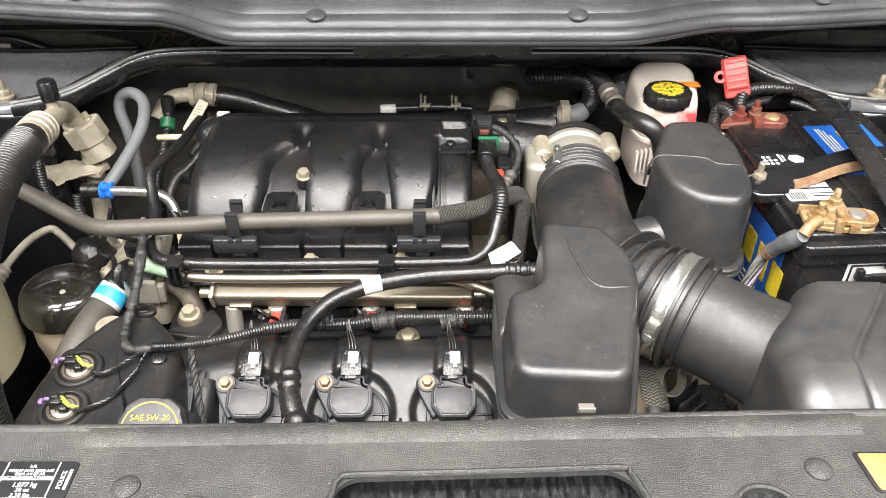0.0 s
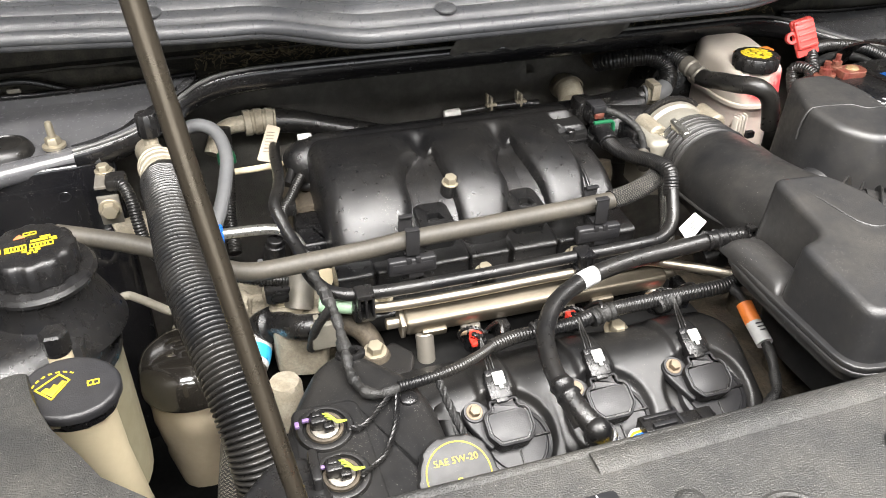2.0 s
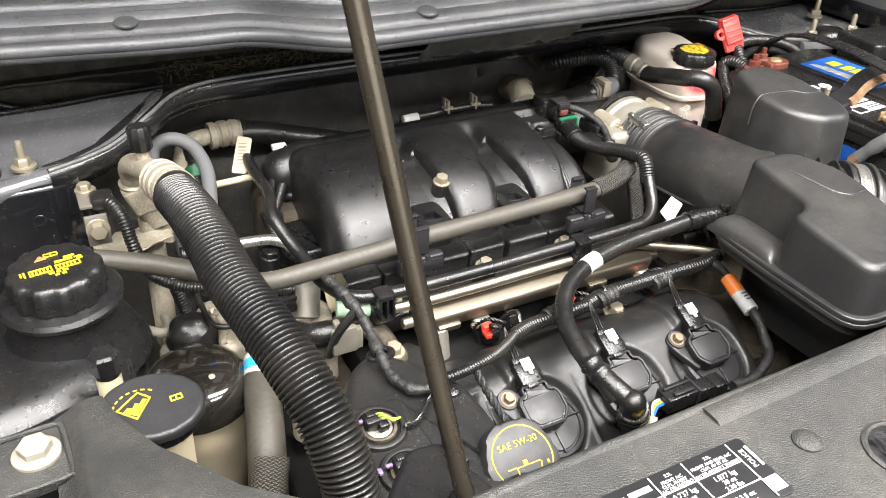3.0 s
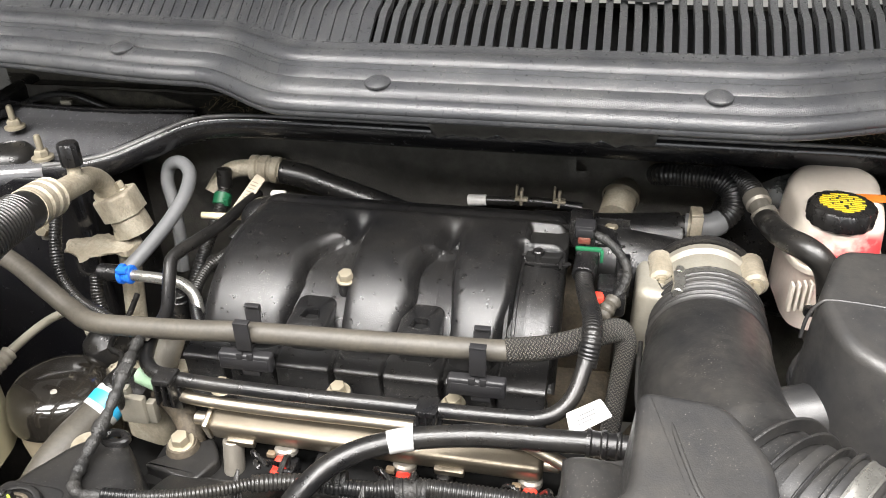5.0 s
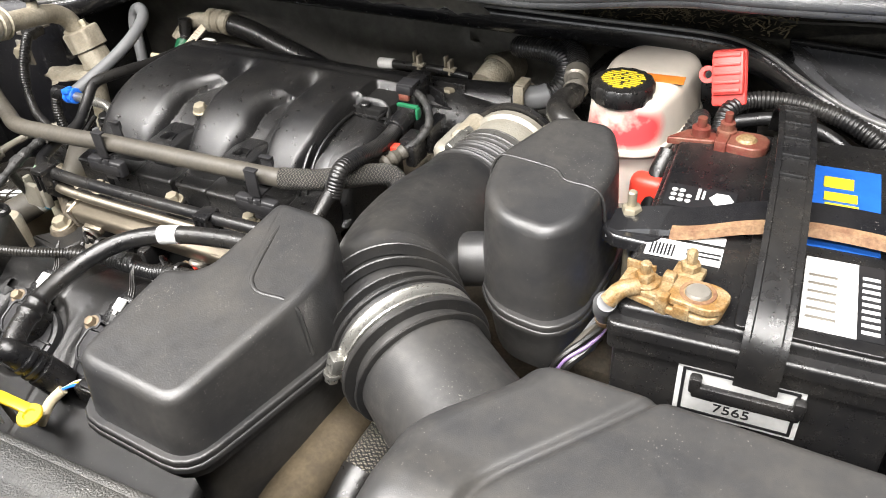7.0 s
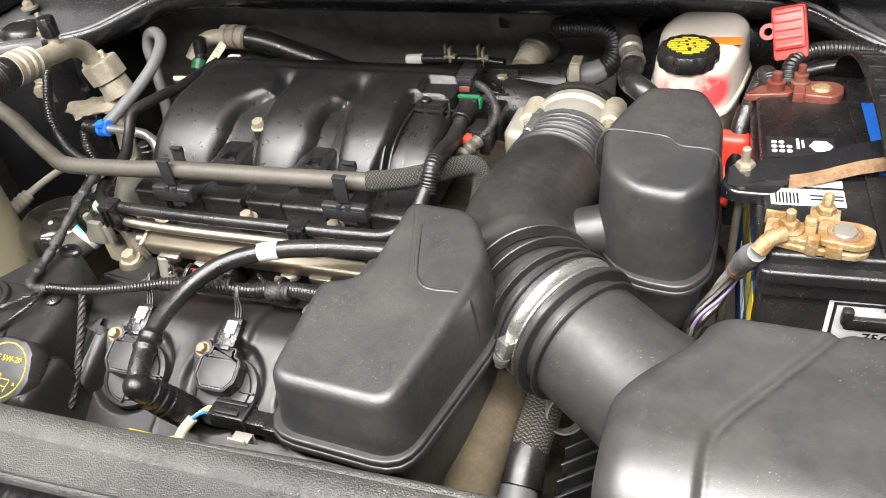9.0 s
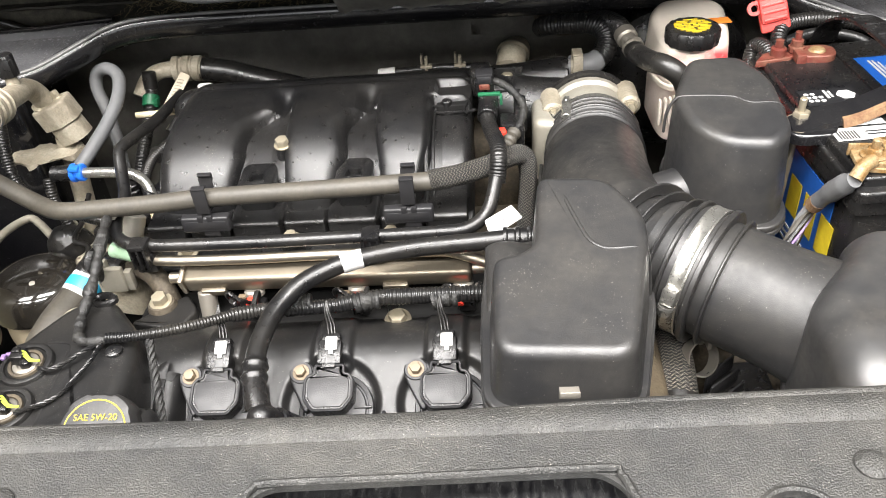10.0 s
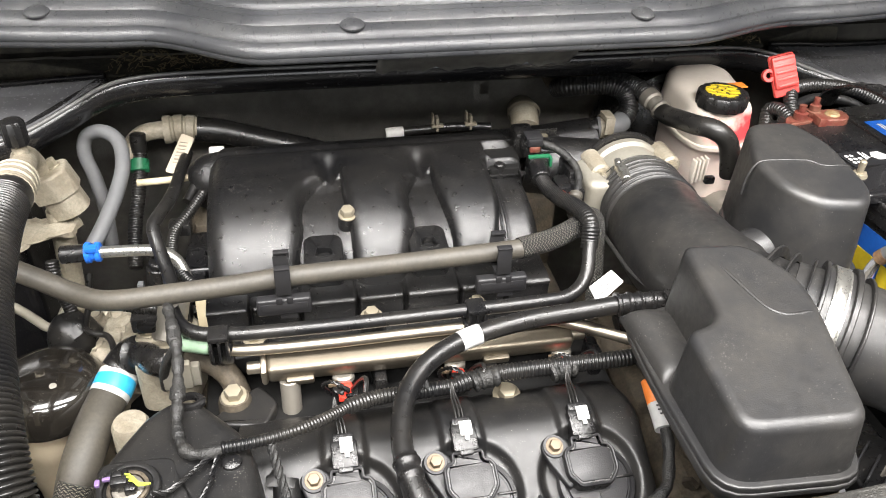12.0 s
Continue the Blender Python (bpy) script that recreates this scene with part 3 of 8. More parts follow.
# bead added along the crest, its pale colour standing in for a highlight
crest = [p + Vector((0, 0.0022, 0.0040)) for p in seam]
solid("trim_seal_bead", tube([tuple(p) for p in crest], 0.0023, 10), BEAD, "dusty pale bead doubling as the highlight along the seal top", "seal", "structure")
bm = bmesh.new()
for k in range(7):
    for i in range(31):
        x = -0.115 + 0.235 * i / 30
        drop = (0.052 + 0.008 * noise.noise(Vector((i * 0.5, 0, 3)))) * k / 6
        bm.verts.new((x, 0.955 + 0.05 * k / 6 + 0.006 * noise.noise(Vector((i * 0.35, k * 0.5, 1))), 1.088 - drop))
bm.verts.ensure_lookup_table()
for k in range(6):
    for i in range(30):
        a = k * 31 + i
        bm.faces.new((bm.verts[a], bm.verts[a + 1], bm.verts[a + 32], bm.verts[a + 31]))
bmesh.ops.solidify(bm, geom=bm.faces[:], thickness=0.004)
solid("felt_flap", bm, FELT, "torn dark felt flap hanging below the cowl", "flap", angle=180)

# straw and leaf bits caught behind the seal
random.seed(5)
litter = bmesh.new()
for k in range(1500):
    c = Vector((random.uniform(-0.42, 0.42), random.triangular(1.06, 1.15, 1.115), 1.0225))
    a, h, w, up = random.uniform(0, math.pi), random.uniform(0.0015, 0.006), random.uniform(0.0003, 0.0010), random.uniform(0, 0.004)
    d, n = Vector((math.cos(a), math.sin(a), random.uniform(-0.2, 0.5))) * h, Vector((-math.sin(a), math.cos(a), 0)) * w
    c.z += up
    vs = [litter.verts.new(v) for v in (c - d - n, c - d + n, c + d + n, c + d - n, c + Vector((0, 0, w)))]
    for i in range(4):
        litter.faces.new((vs[i], vs[(i + 1) % 4], vs[4]))
solid("leaf_litter", litter, STRAW, "dry straw and leaf bits behind the seal", "leaf litter", "stuff")

# strut towers, their top plates and studs
for side in (-1, 1):
    tower = thing("strut_tower", (side * 0.63, 1.0, 0.6), "glossy black strut tower with a bolted top plate", "strut tower", kind="structure")
    part("housing", prism([(side * 0.525, 0.958), (side * 0.56, 0.946), (side * 0.75, 0.936), (side * 0.75, 1.12), (side * 0.55, 1.12)], 0.55, 0.982, 0.012, 0.006, taper=-0.004), PAINT, tower)
    for hx, hz in ((0.580, 0.945), (0.655, 0.925)):
        part("panel_plug", lathe([(0.0075, -0.004), (0.0075, 0.001), (0.006, 0.0022), (0.0042, 0.0016), (0.001, 0.0012)], along((side * hx, 0.943, hz), (side * hx, 0.90, hz)), 20), SEAL, tower)
    q = [(side * x, y, z) for x, y, z in ((0.430, 1.028, 1.022), (0.455, 1.003, 1.013), (0.480, 0.984, 1.006), (0.501, 0.972, 1.001), (0.535, 0.960, 0.994), (0.571, 0.960, 0.990), (0.625, 0.948, 0.988), (0.700, 0.925, 0.986),
         (0.740, 1.110, 1.000), (0.612, 1.107, 0.999), (0.530, 1.092, 1.006), (0.481, 1.081, 1.013), (0.421, 1.063, 1.022))]
    mid = [Vector((side * 0.58, 1.02, 0.992)) * 0.22 + Vector(p) * 0.78 - Vector((0, 0, 0.006)) for p in q]
    # plate and front roll carry reflections in their paler colour, unlike the housing
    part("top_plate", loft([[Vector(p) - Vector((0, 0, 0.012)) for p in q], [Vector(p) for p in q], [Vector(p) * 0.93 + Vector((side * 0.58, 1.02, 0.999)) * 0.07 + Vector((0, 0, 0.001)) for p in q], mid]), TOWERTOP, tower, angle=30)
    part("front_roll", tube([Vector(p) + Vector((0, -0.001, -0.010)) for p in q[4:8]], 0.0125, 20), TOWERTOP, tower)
    part("rear_roll", tube([Vector(p) + Vector((0, 0, 0.003)) for p in q[8:]], 0.0030, 12), SEAL, tower)
    for sx, sy, sz in ((0.582, 0.977, 0.990), (0.664, 1.042, 0.998), (0.672, 0.972, 0.990)):
        m = pose(side * sx, sy, sz)
        nut = part("nut", join(lathe([(0.0125, 0), (0.0125, 0.003), (0.010, 0.004)], m, 20), lathe([(0.0085, 0.003), (0.0085, 0.010), (0.007, 0.012)], m, 6)), BOLT, tower, "zinc plated nut")
        part("stud", lathe([(0.0042, 0.008), (0.0042, 0.026), (0.0032, 0.030), (0.001, 0.031)], m, 12), BOLT, nut)
    part("mount_cap", lathe([(0.030, -0.006), (0.029, 0.000), (0.025, 0.006), (0.020, 0.008), (0.019, 0.0068), (0.010, 0.0082), (0.001, 0.0085)], pose(side * 0.634, 0.985, 0.990), 36), RUBBER, tower)

# ---- cover over the radiator support ----
rc = thing("radiator_cover", (0, 0.32, 1.0), "dusty textured black plastic radiator cover", "cover")
CZ = 1.040


def cover_with_holes():
    outer = fillet([(-0.470, 0.362), (-0.380, 0.366), (-0.24, 0.3665), (0.0, 0.369), (0.16, 0.377), (0.35, 0.380), (0.62, 0.372), (0.66, 0.30), (0.45, 0.285), (0.27, 0.276),
                    (0.16, 0.262), (0.146, 0.252), (0.1235, 0.322), (0.112, 0.331), (-0.055, 0.3255), (-0.065, 0.318), (-0.0735, 0.250), (-0.09, 0.2545), (-0.24, 0.259), (-0.31, 0.268), (-0.40, 0.295), (-0.47, 0.315)], 0.006, 3)
    bm = bmesh.new()
    loops = [outer]
    for hx, hy, hr in ((-0.1515, 0.289, 0.0205), (0.2015, 0.299, 0.0195)):
        loops.append([(hx + hr * math.cos(2 * math.pi * j / 32), hy + hr * math.sin(2 * math.pi * j / 32)) for j in range(32)])
    edges = []
    for lp in loops:
        vs = [bm.verts.new((a, b, CZ)) for a, b in lp]
        edges += [bm.edges.new((vs[i], vs[(i + 1) % len(vs)])) for i in range(len(vs))]
    bmesh.ops.triangle_fill(bm, use_beauty=True, edges=edges)
    bad = [f for f in bm.faces if any((f.calc_center_median().xy - Vector((hx, hy))).length < hr * 0.98 for hx, hy, hr in ((-0.1515, 0.289, 0.0205), (0.2015, 0.299, 0.0195)))]
    bmesh.ops.delete(bm, geom=bad, context="FACES_ONLY")
    bmesh.ops.solidify(bm, geom=bm.faces[:], thickness=0.004)
    bm.transform(Matrix.Translation((0, 0, CZ - max(v.co.z for v in bm.verts))))
    return bm


part("panel", cover_with_holes(), COVER, rc, angle=30)
# rolled rear lip, step line along it, and turned-down front edge
part("rear_lip", tube([(-0.470, 0.362, 1.036), (-0.38, 0.3665, 1.037), (-0.24, 0.367, 1.037), (0.0, 0.3695, 1.037), (0.16, 0.377, 1.037), (0.35, 0.380, 1.037), (0.62, 0.372, 1.036)], 0.0045, 10, 0.01), COVER, rc)
part("rear_step", loft([[(x, 0.350 + 0.010 * (x + 0.235) / 0.5, 1.0402), (x, 0.353 + 0.010 * (x + 0.235) / 0.5, 1.0425), (x, 0.364 + 0.012 * (x + 0.235) / 0.5, 1.0425), (x, 0.367 + 0.012 * (x + 0.235) / 0.5, 1.0402)]
                         for x in [-0.235 + 0.52 * i / 40 for i in range(41)]]), COVER, rc)
fe = [(-0.47, 0.315), (-0.40, 0.295), (-0.31, 0.268), (-0.24, 0.259), (-0.09, 0.2545), (-0.0735, 0.250)]
fr = [(0.146, 0.252), (0.16, 0.262), (0.27, 0.276), (0.45, 0.285), (0.66, 0.30)]
for edge in (fe, fr):
    pp = smooth_path([(x, y, 0) for x, y in edge], 0.008)
    part("edge_strip", loft([[(p.x, p.y + a, b) for a, b in ((-0.004, 1.034), (-0.008, 1.033), (-0.018, 1.029), (-0.024, 1.022), (-0.027, 1.005), (-0.004, 1.005))] for p in pp]), COVER, rc, angle=50)
    for off, rise in ((-0.0035, 1.0372), (-0.0088, 1.0325)):
        part("edge_gap", tube([(p.x, p.y + off, rise) for p in pp[::3] + pp[-1:]], 0.0012, 6, 0.01), RUBBER, rc)
for edge in (fe, fr):
    pp = smooth_path([(x, y, 0) for x, y in edge], 0.008)
    part("front_edge", loft([[(p.x, p.y + a, b) for a, b in ((0.004, 1.0405), (0.0, 1.0398), (-0.004, 1.036), (-0.006, 1.030), (-0.008, 1.005), (-0.004, 1.005), (0.0, 1.030), (0.004, 1.036))] for p in pp]), COVER, rc)
part("opening_rim", tube([(-0.0745, 0.250, 1.041), (-0.0665, 0.315, 1.0415), (-0.0635, 0.3235, 1.0415), (-0.055, 0.327, 1.0415), (0.02, 0.3292, 1.0415), (0.112, 0.3325, 1.0415), (0.1215, 0.329, 1.0415), (0.1265, 0.318, 1.0415), (0.147, 0.252, 1.041)], 0.0022, 8, 0.004), COVER, rc)
for hx, hy, hr in ((-0.1515, 0.289, 0.0205), (0.2015, 0.299, 0.0195)):
    part("hole_rim", lathe([(hr - 0.001, -0.012), (hr - 0.001, 0.001), (hr + 0.0005, 0.0022), (hr + 0.0025, 0.0012), (hr + 0.003, -0.004)], pose(hx, hy, CZ), 36, ring=True), COVER, rc)
    part("hole_floor", lathe([(hr, -0.008), (hr, -0.0042), (hr * 0.9, -0.004)], pose(hx, hy, CZ), 36), STREAKED, rc)
    # five slanting grey stripes across each hole floor
    for k in range(5):
        part("hole_stripe", box(0, 0, -0.0036, hr * (1.5 - 0.28 * abs(k - 2)), 0.0030 + 0.001 * (k % 2), 0.0016, 0.0006, pose(hx + 0.0045 * (k - 2) * 0.7, hy + 0.0058 * (k - 2), CZ, 0, 0, 34 + 4 * (k % 3))), CLIPGREY, rc)
for cx, cy in ((-0.197, 0.319), (0.244, 0.332), (0.44, 0.33)):
    part("push_clip", lathe([(0.0088, 0), (0.0088, 0.0012), (0.0074, 0.0026), (0.0040, 0.0033), (0.001, 0.0034)], pose(cx, cy, CZ), 24), COVER, rc, "black push-in clip")
part("spring_clip", join(box(0.102, 0.382, 1.0425, 0.011, 0.008, 0.0012, 0.0004), box(0.102, 0.386, 1.038, 0.011, 0.0012, 0.009, 0.0004), box(0.102, 0.3785, 1.0445, 0.011, 0.0012, 0.004, 0.0004)), ALLOY, rc, "bright spring steel clip")

# air conditioning label: orange column, black field, white rules and text
lab = thing("refrigerant_label", (-0.29, 0.317, 1.041), "black and orange air conditioning charge label", "label")
LX0, LX1, LY0, LY1 = -0.351, -0.2325, 0.2955, 0.3385
field = part("field", prism([(LX0, LY0), (LX1, LY0), (LX1, LY1), (LX0, LY1)], CZ + 0.0004, CZ + 0.0010, 0.003, 0.0002), LABELBLACK, lab)
ocol = part("orange_column", prism([(LX0 + 0.001, LY0 + 0.001), (LX0 + 0.0145, LY0 + 0.001), (LX0 + 0.0145, LY1 - 0.001), (LX0 + 0.001, LY1 - 0.001)], CZ + 0.0010, CZ + 0.0013, 0.002, 0.0001), ORANGE, lab)
lm = Matrix.Translation((0, 0, CZ + 0.0012))
LW, LH = LX1 - LX0, LY1 - LY0


def lp(u, v):
    return LX0 + LW * u, LY0 + LH * v


for u in (0.42, 0.62, 0.90):
    a, b = lp(u, 0.5)
    bars(field, "rule", PAPER, lm, [(a, b, 0.0007, LH * 0.94)])
for v in (0.33, 0.66):
    a, b = lp(0.52, v)
    bars(field, "rule", PAPER, lm, [(a, b, LW * 0.76, 0.0007)])
a, b = lp(0.215, 0.33)
bars(field, "rule", PAPER, lm, [(a, b, 0.0007, LH * 0.62)])
for u, v, txt, size in ((0.32, 0.5, "R-134a", 0.0052), (0.33, 0.20, "PAG", 0.0052), (0.20, 0.83, "SAE J639", 0.0036), (0.52, 0.57, "0.737 kg", 0.0046), (0.52, 0.48, "26 oz", 0.0040), (0.52, 0.39, "1.63 lbs", 0.0040),
                       (0.76, 0.57, "1.077 kg", 0.0046), (0.76, 0.48, "38 oz", 0.0040), (0.76, 0.39, "2.38 lbs", 0.0040), (0.52, 0.21, "5.2 fl oz", 0.0042), (0.52, 0.11, "155 cc", 0.0042), (0.76, 0.21, "7.3 fl oz", 0.0042),
                       (0.76, 0.11, "215 cc", 0.0042), (0.52, 0.90, "3.7L", 0.0028), (0.52, 0.82, "FRONT A/C", 0.0028), (0.52, 0.76, "CLIM. AVANT", 0.0028), (0.52, 0.70, "A/C DELANTERO", 0.0028), (0.76, 0.90, "3.7L", 0.0028),
                       (0.76, 0.82, "FRONT AND REAR A/C", 0.0028), (0.76, 0.76, "CLIM. AV ET AR", 0.0028), (0.76, 0.70, "A/C DELANTERO Y TRASERO", 0.0024)):
    a, b = lp(u, v)
    writing(field, txt, size, Matrix.Translation((a, b, CZ + 0.0013)), PAPER)
a, b = lp(0.335, 0.83)
bars(field, "print_bar", PAPER, lm, [(a, b, 0.0145, 0.0034), (lp(0.31, 0.07)[0], lp(0.31, 0.07)[1], 0.019, 0.002)])
a, b = lp(0.945, 0.66)
writing(field, "POLICE", 0.0042, Matrix.Translation((a, b, CZ + 0.0013)) @ pose(0, 0, 0, 0, 0, 90), PAPER)
bars(field, "print_bar", PAPER, lm, [(a + 0.004, b, 0.0018, 0.015), (a, lp(0.5, 0.2)[1], 0.0095, 0.0095)])
for v in (0.16, 0.37, 0.59):
    a, b = lp(0.065, v)
    bars(ocol, "pictogram", LABELBLACK, Matrix.Translation((0, 0, CZ + 0.0014)), [(a, b, 0.008, 0.0009), (a, b + 0.0042, 0.008, 0.0009), (a - 0.0036, b + 0.002, 0.0009, 0.005), (a + 0.0036, b + 0.002, 0.0009, 0.005), (a, b + 0.002, 0.0009, 0.004)])
a, b = lp(0.065, 0.84)
part("warning_triangle", prism([(a - 0.005, b - 0.004), (a + 0.005, b - 0.004), (a, b + 0.004)], CZ + 0.0013, CZ + 0.0017, 0.0005, 0.0001), LABELBLACK, ocol)
wl = thing("warning_label", (0.31, 0.33, 1.041), "orange and black fan warning label", "label")
part("field", prism([(0.274, 0.314), (0.375, 0.314), (0.375, 0.3455), (0.270, 0.3455)], CZ + 0.0004, CZ + 0.0010, 0.003, 0.0002), LABELBLACK, wl)
opan = part("orange_panel", prism([(0.2765, 0.3155), (0.320, 0.3155), (0.320, 0.344), (0.273, 0.344)], CZ + 0.0010, CZ + 0.0013, 0.002, 0.0001), ORANGE, wl)
part("warning_triangle", prism([(0.287, 0.331), (0.301, 0.331), (0.294, 0.3415)], CZ + 0.0013, CZ + 0.0017, 0.0005, 0.0001), LABELBLACK, opan)
bars(opan, "pictogram", LABELBLACK, Matrix.Translation((0, 0, CZ + 0.0014)), [(0.295, 0.3195, 0.012, 0.001), (0.295, 0.3265, 0.012, 0.001), (0.2895, 0.323, 0.001, 0.007), (0.3005, 0.323, 0.001, 0.007), (0.295, 0.323, 0.001, 0.007)])
bars(wl, "print_bar", PAPER, Matrix.Translation((0, 0, CZ + 0.0012)), [(0.348, 0.337, 0.04, 0.002), (0.348, 0.331, 0.04, 0.002), (0.348, 0.325, 0.04, 0.002)])

# latch bay seen through the opening: glossy panel, lip and latch
lb = thing("latch_panel", (0.03, 0.27, 0.98), "glossy black latch panel inside the cover opening", "panel")
part("sheet", prism([(-0.10, 0.18), (0.17, 0.18), (0.15, 0.365), (-0.09, 0.362)], 1.010, 1.020, 0.004, 0.002), STREAKED, lb)
part("left_stay", prism([(-0.100, 0.19), (-0.082, 0.19), (-0.082, 0.36), (-0.095, 0.36)], 1.018, 1.034, 0.003, 0.002), PAINT, lb)
latch = thing("hood_latch", (0.02, 0.262, 1.02), "black and brass coloured hood latch with a wire hook", "latch")
lplate = part("left_plate", prism([(-0.066, 0.215), (-0.008, 0.215), (-0.008, 0.276), (-0.030, 0.278), (-0.042, 0.279), (-0.066, 0.280)], 1.021, 1.027, 0.003, 0.001), RODSTEEL, latch)
part("left_lip", box(-0.052, 0.279, 1.0275, 0.026, 0.003, 0.004, 0.001), RODSTEEL, lplate)
rplate = part("right_plate", prism([(0.040, 0.215), (0.098, 0.215), (0.097, 0.286), (0.074, 0.286), (0.070, 0.282), (0.046, 0.280)], 1.021, 1.027, 0.003, 0.001), RODSTEEL, latch)
part("right_lip", box(0.084, 0.285, 1.0275, 0.028, 0.003, 0.004, 0.001), RODSTEEL, rplate)
part("rivet", lathe([(0.006, 0), (0.006, 0.002), (0.003, 0.003), (0.001, 0.003)], pose(-0.052, 0.264, 1.027), 18), BOLT, lplate)
part("rivet", lathe([(0.006, 0), (0.006, 0.002), (0.003, 0.003), (0.001, 0.003)], pose(0.080, 0.266, 1.027), 18), BOLT, rplate)
part("lever", prism([(-0.012, 0.258), (-0.004, 0.262), (0.005, 0.280), (0.003, 0.286), (-0.003, 0.283), (-0.012, 0.268)], 1.027, 1.037, 0.003, 0.002), DULLALLOY, latch, "brass coloured release lever")
part("lever_arm", tube([(-0.040, 0.235, 1.029), (-0.020, 0.252, 1.030), (-0.006, 0.266, 1.031)], 0.0035, 10), RODSTEEL, latch)
part("wire_hook", tube([(0.004, 0.235, 1.028), (0.009, 0.258, 1.033), (0.014, 0.279, 1.038), (0.018, 0.283, 1.039), (0.023, 0.281, 1.038), (0.036, 0.270, 1.033), (0.041, 0.262, 1.029)], 0.0030, 10, 0.003), RODSTEEL, latch)
part("catch", prism([(0.008, 0.22), (0.036, 0.22), (0.036, 0.262), (0.020, 0.272), (0.012, 0.262)], 1.020, 1.030, 0.004, 0.002), SHADEDIRON, latch)
part("spring", tube([(0.022, 0.240, 1.031), (0.028, 0.250, 1.034), (0.036, 0.254, 1.032)], 0.0045, 10, ribs=0.0024, depth=0.0012), STEEL, latch)

# bumper top and the lower bracket in front of the cover
solid("trim_bumper_top", loft([[(x, y, z) for y, z in ((0.30, 1.004), (0.27 + 0.02 * abs(x) * 3, 1.000), (0.235 + 0.05 * abs(x), 0.985), (0.19 + 0.06 * abs(x), 0.94), (0.17 + 0.06 * abs(x), 0.80), (0.15 + 0.06 * abs(x), 0.5), (0.30, 0.5))]
                               for x in [-0.85 + 1.7 * i / 30 for i in range(31)] if True]), SILVER, "smooth grey painted bumper top", "bumper", "structure", angle=60)
br = thing("cover_bracket", (-0.31, 0.28, 1.0), "dark bracket with a hex bolt below the cover", "bracket")
part("plate", prism([(-0.330, 0.236), (-0.322, 0.268), (-0.316, 0.281), (-0.288, 0.279), (-0.276, 0.262), (-0.270, 0.230)], 1.012, 1.031, 0.008, 0.003), BLACK, br)
part("bolt", join(bolt_bm((-0.299, 0.264, 1.032), (0, -0.1, 1), 0.0062, 0.006, 1.0), lathe([(0.0125, 0), (0.0125, 0.002), (0.010, 0.004), (0.008, 0.002)], pose(-0.299, 0.264, 1.031), 28)), RODSTEEL, br)

# ---- engine mass below the visible parts ----
blk = thing("engine_block", (-0.12, 0.8, 0.5), "dirty brown cast engine block below the manifold", "engine")
part("crankcase", prism([(-0.34, 0.50), (0.09, 0.50), (0.10, 0.98), (-0.34, 0.98)], 0.42, 0.80, 0.03, 0.02), ENGINE, blk)
# front head and valley toned near-black for the shade under the rail
part("front_head", box(-0.13, 0.60, 0.745, 0.42, 0.14, 0.09, 0.01, seg=2), SHADEDIRON, blk)
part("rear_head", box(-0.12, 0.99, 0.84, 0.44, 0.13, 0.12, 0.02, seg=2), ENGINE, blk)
part("valley", box(-0.12, 0.72, 0.805, 0.40, 0.12, 0.06, 0.01), SHADEDIRON, blk)
# timing case toned near-black too, for the dark gap around it
part("timing_case", rugged(prism([(-0.43, 0.52), (-0.33, 0.50), (-0.33, 1.0), (-0.40, 1.0)], 0.60, 0.765, 0.02, 0.012), 0.006, 30), SHADEDIRON, blk)
part("gearbox", rugged(prism([(0.10, 0.55), (0.36, 0.58), (0.36, 0.86), (0.12, 0.92)], 0.60, 0.78, 0.04, 0.03), 0.010, 22), ENGINE, blk)
for gx, gy in ((0.18, 0.72), (0.27, 0.66), (0.30, 0.78), (0.16, 0.62)):
    part("boss", lathe([(0.022, 0), (0.022, 0.03), (0.016, 0.045), (0.002, 0.047)], pose(gx, gy, 0.768), 18), ENGINE, blk)

for gx, gy, gz in ((0.312, 0.795, 0.840), (0.308, 0.868, 0.832)):
    part("case_lug", rugged(box(gx, gy, gz, 0.030, 0.038, 0.060, 0.008), 0.006, 60, 3), DULLALLOY, blk, "dirty tan casting lug")
part("case_wall", rugged(box(0.315, 0.83, 0.785, 0.07, 0.14, 0.05, 0.012), 0.006, 40, 3), ENGINE, blk)

# ---- intake manifold ----
man = thing("intake_manifold", (-0.13, 0.87, 0.85), "black ribbed plastic intake manifold with rounded runners", "intake manifold")
PROFILE = smooth_path([(0, 1.012, 0.905), (0, 1.008, 0.935), (0, 0.992, 0.958), (0, 0.974, 0.9655), (0, 0.955, 0.9675), (0, 0.915, 0.9705), (0, 0.875, 0.970), (0, 0.842, 0.962), (0, 0.815, 0.948), (0, 0.795, 0.928), (0, 0.783, 0.905), (0, 0.777, 0.880)], 0.0018)
NV = len(PROFILE)


def ease(a, b, t):
    t = min(max((t - a) / (b - a), 0), 1)
    return t * t * (3 - 2 * t)


def bulge(t):
    """A quarter round: flat at 0, upright at 1."""
    t = min(max(t, 0), 1)
    return 1 - math.sqrt(max(0, 1 - t * t))


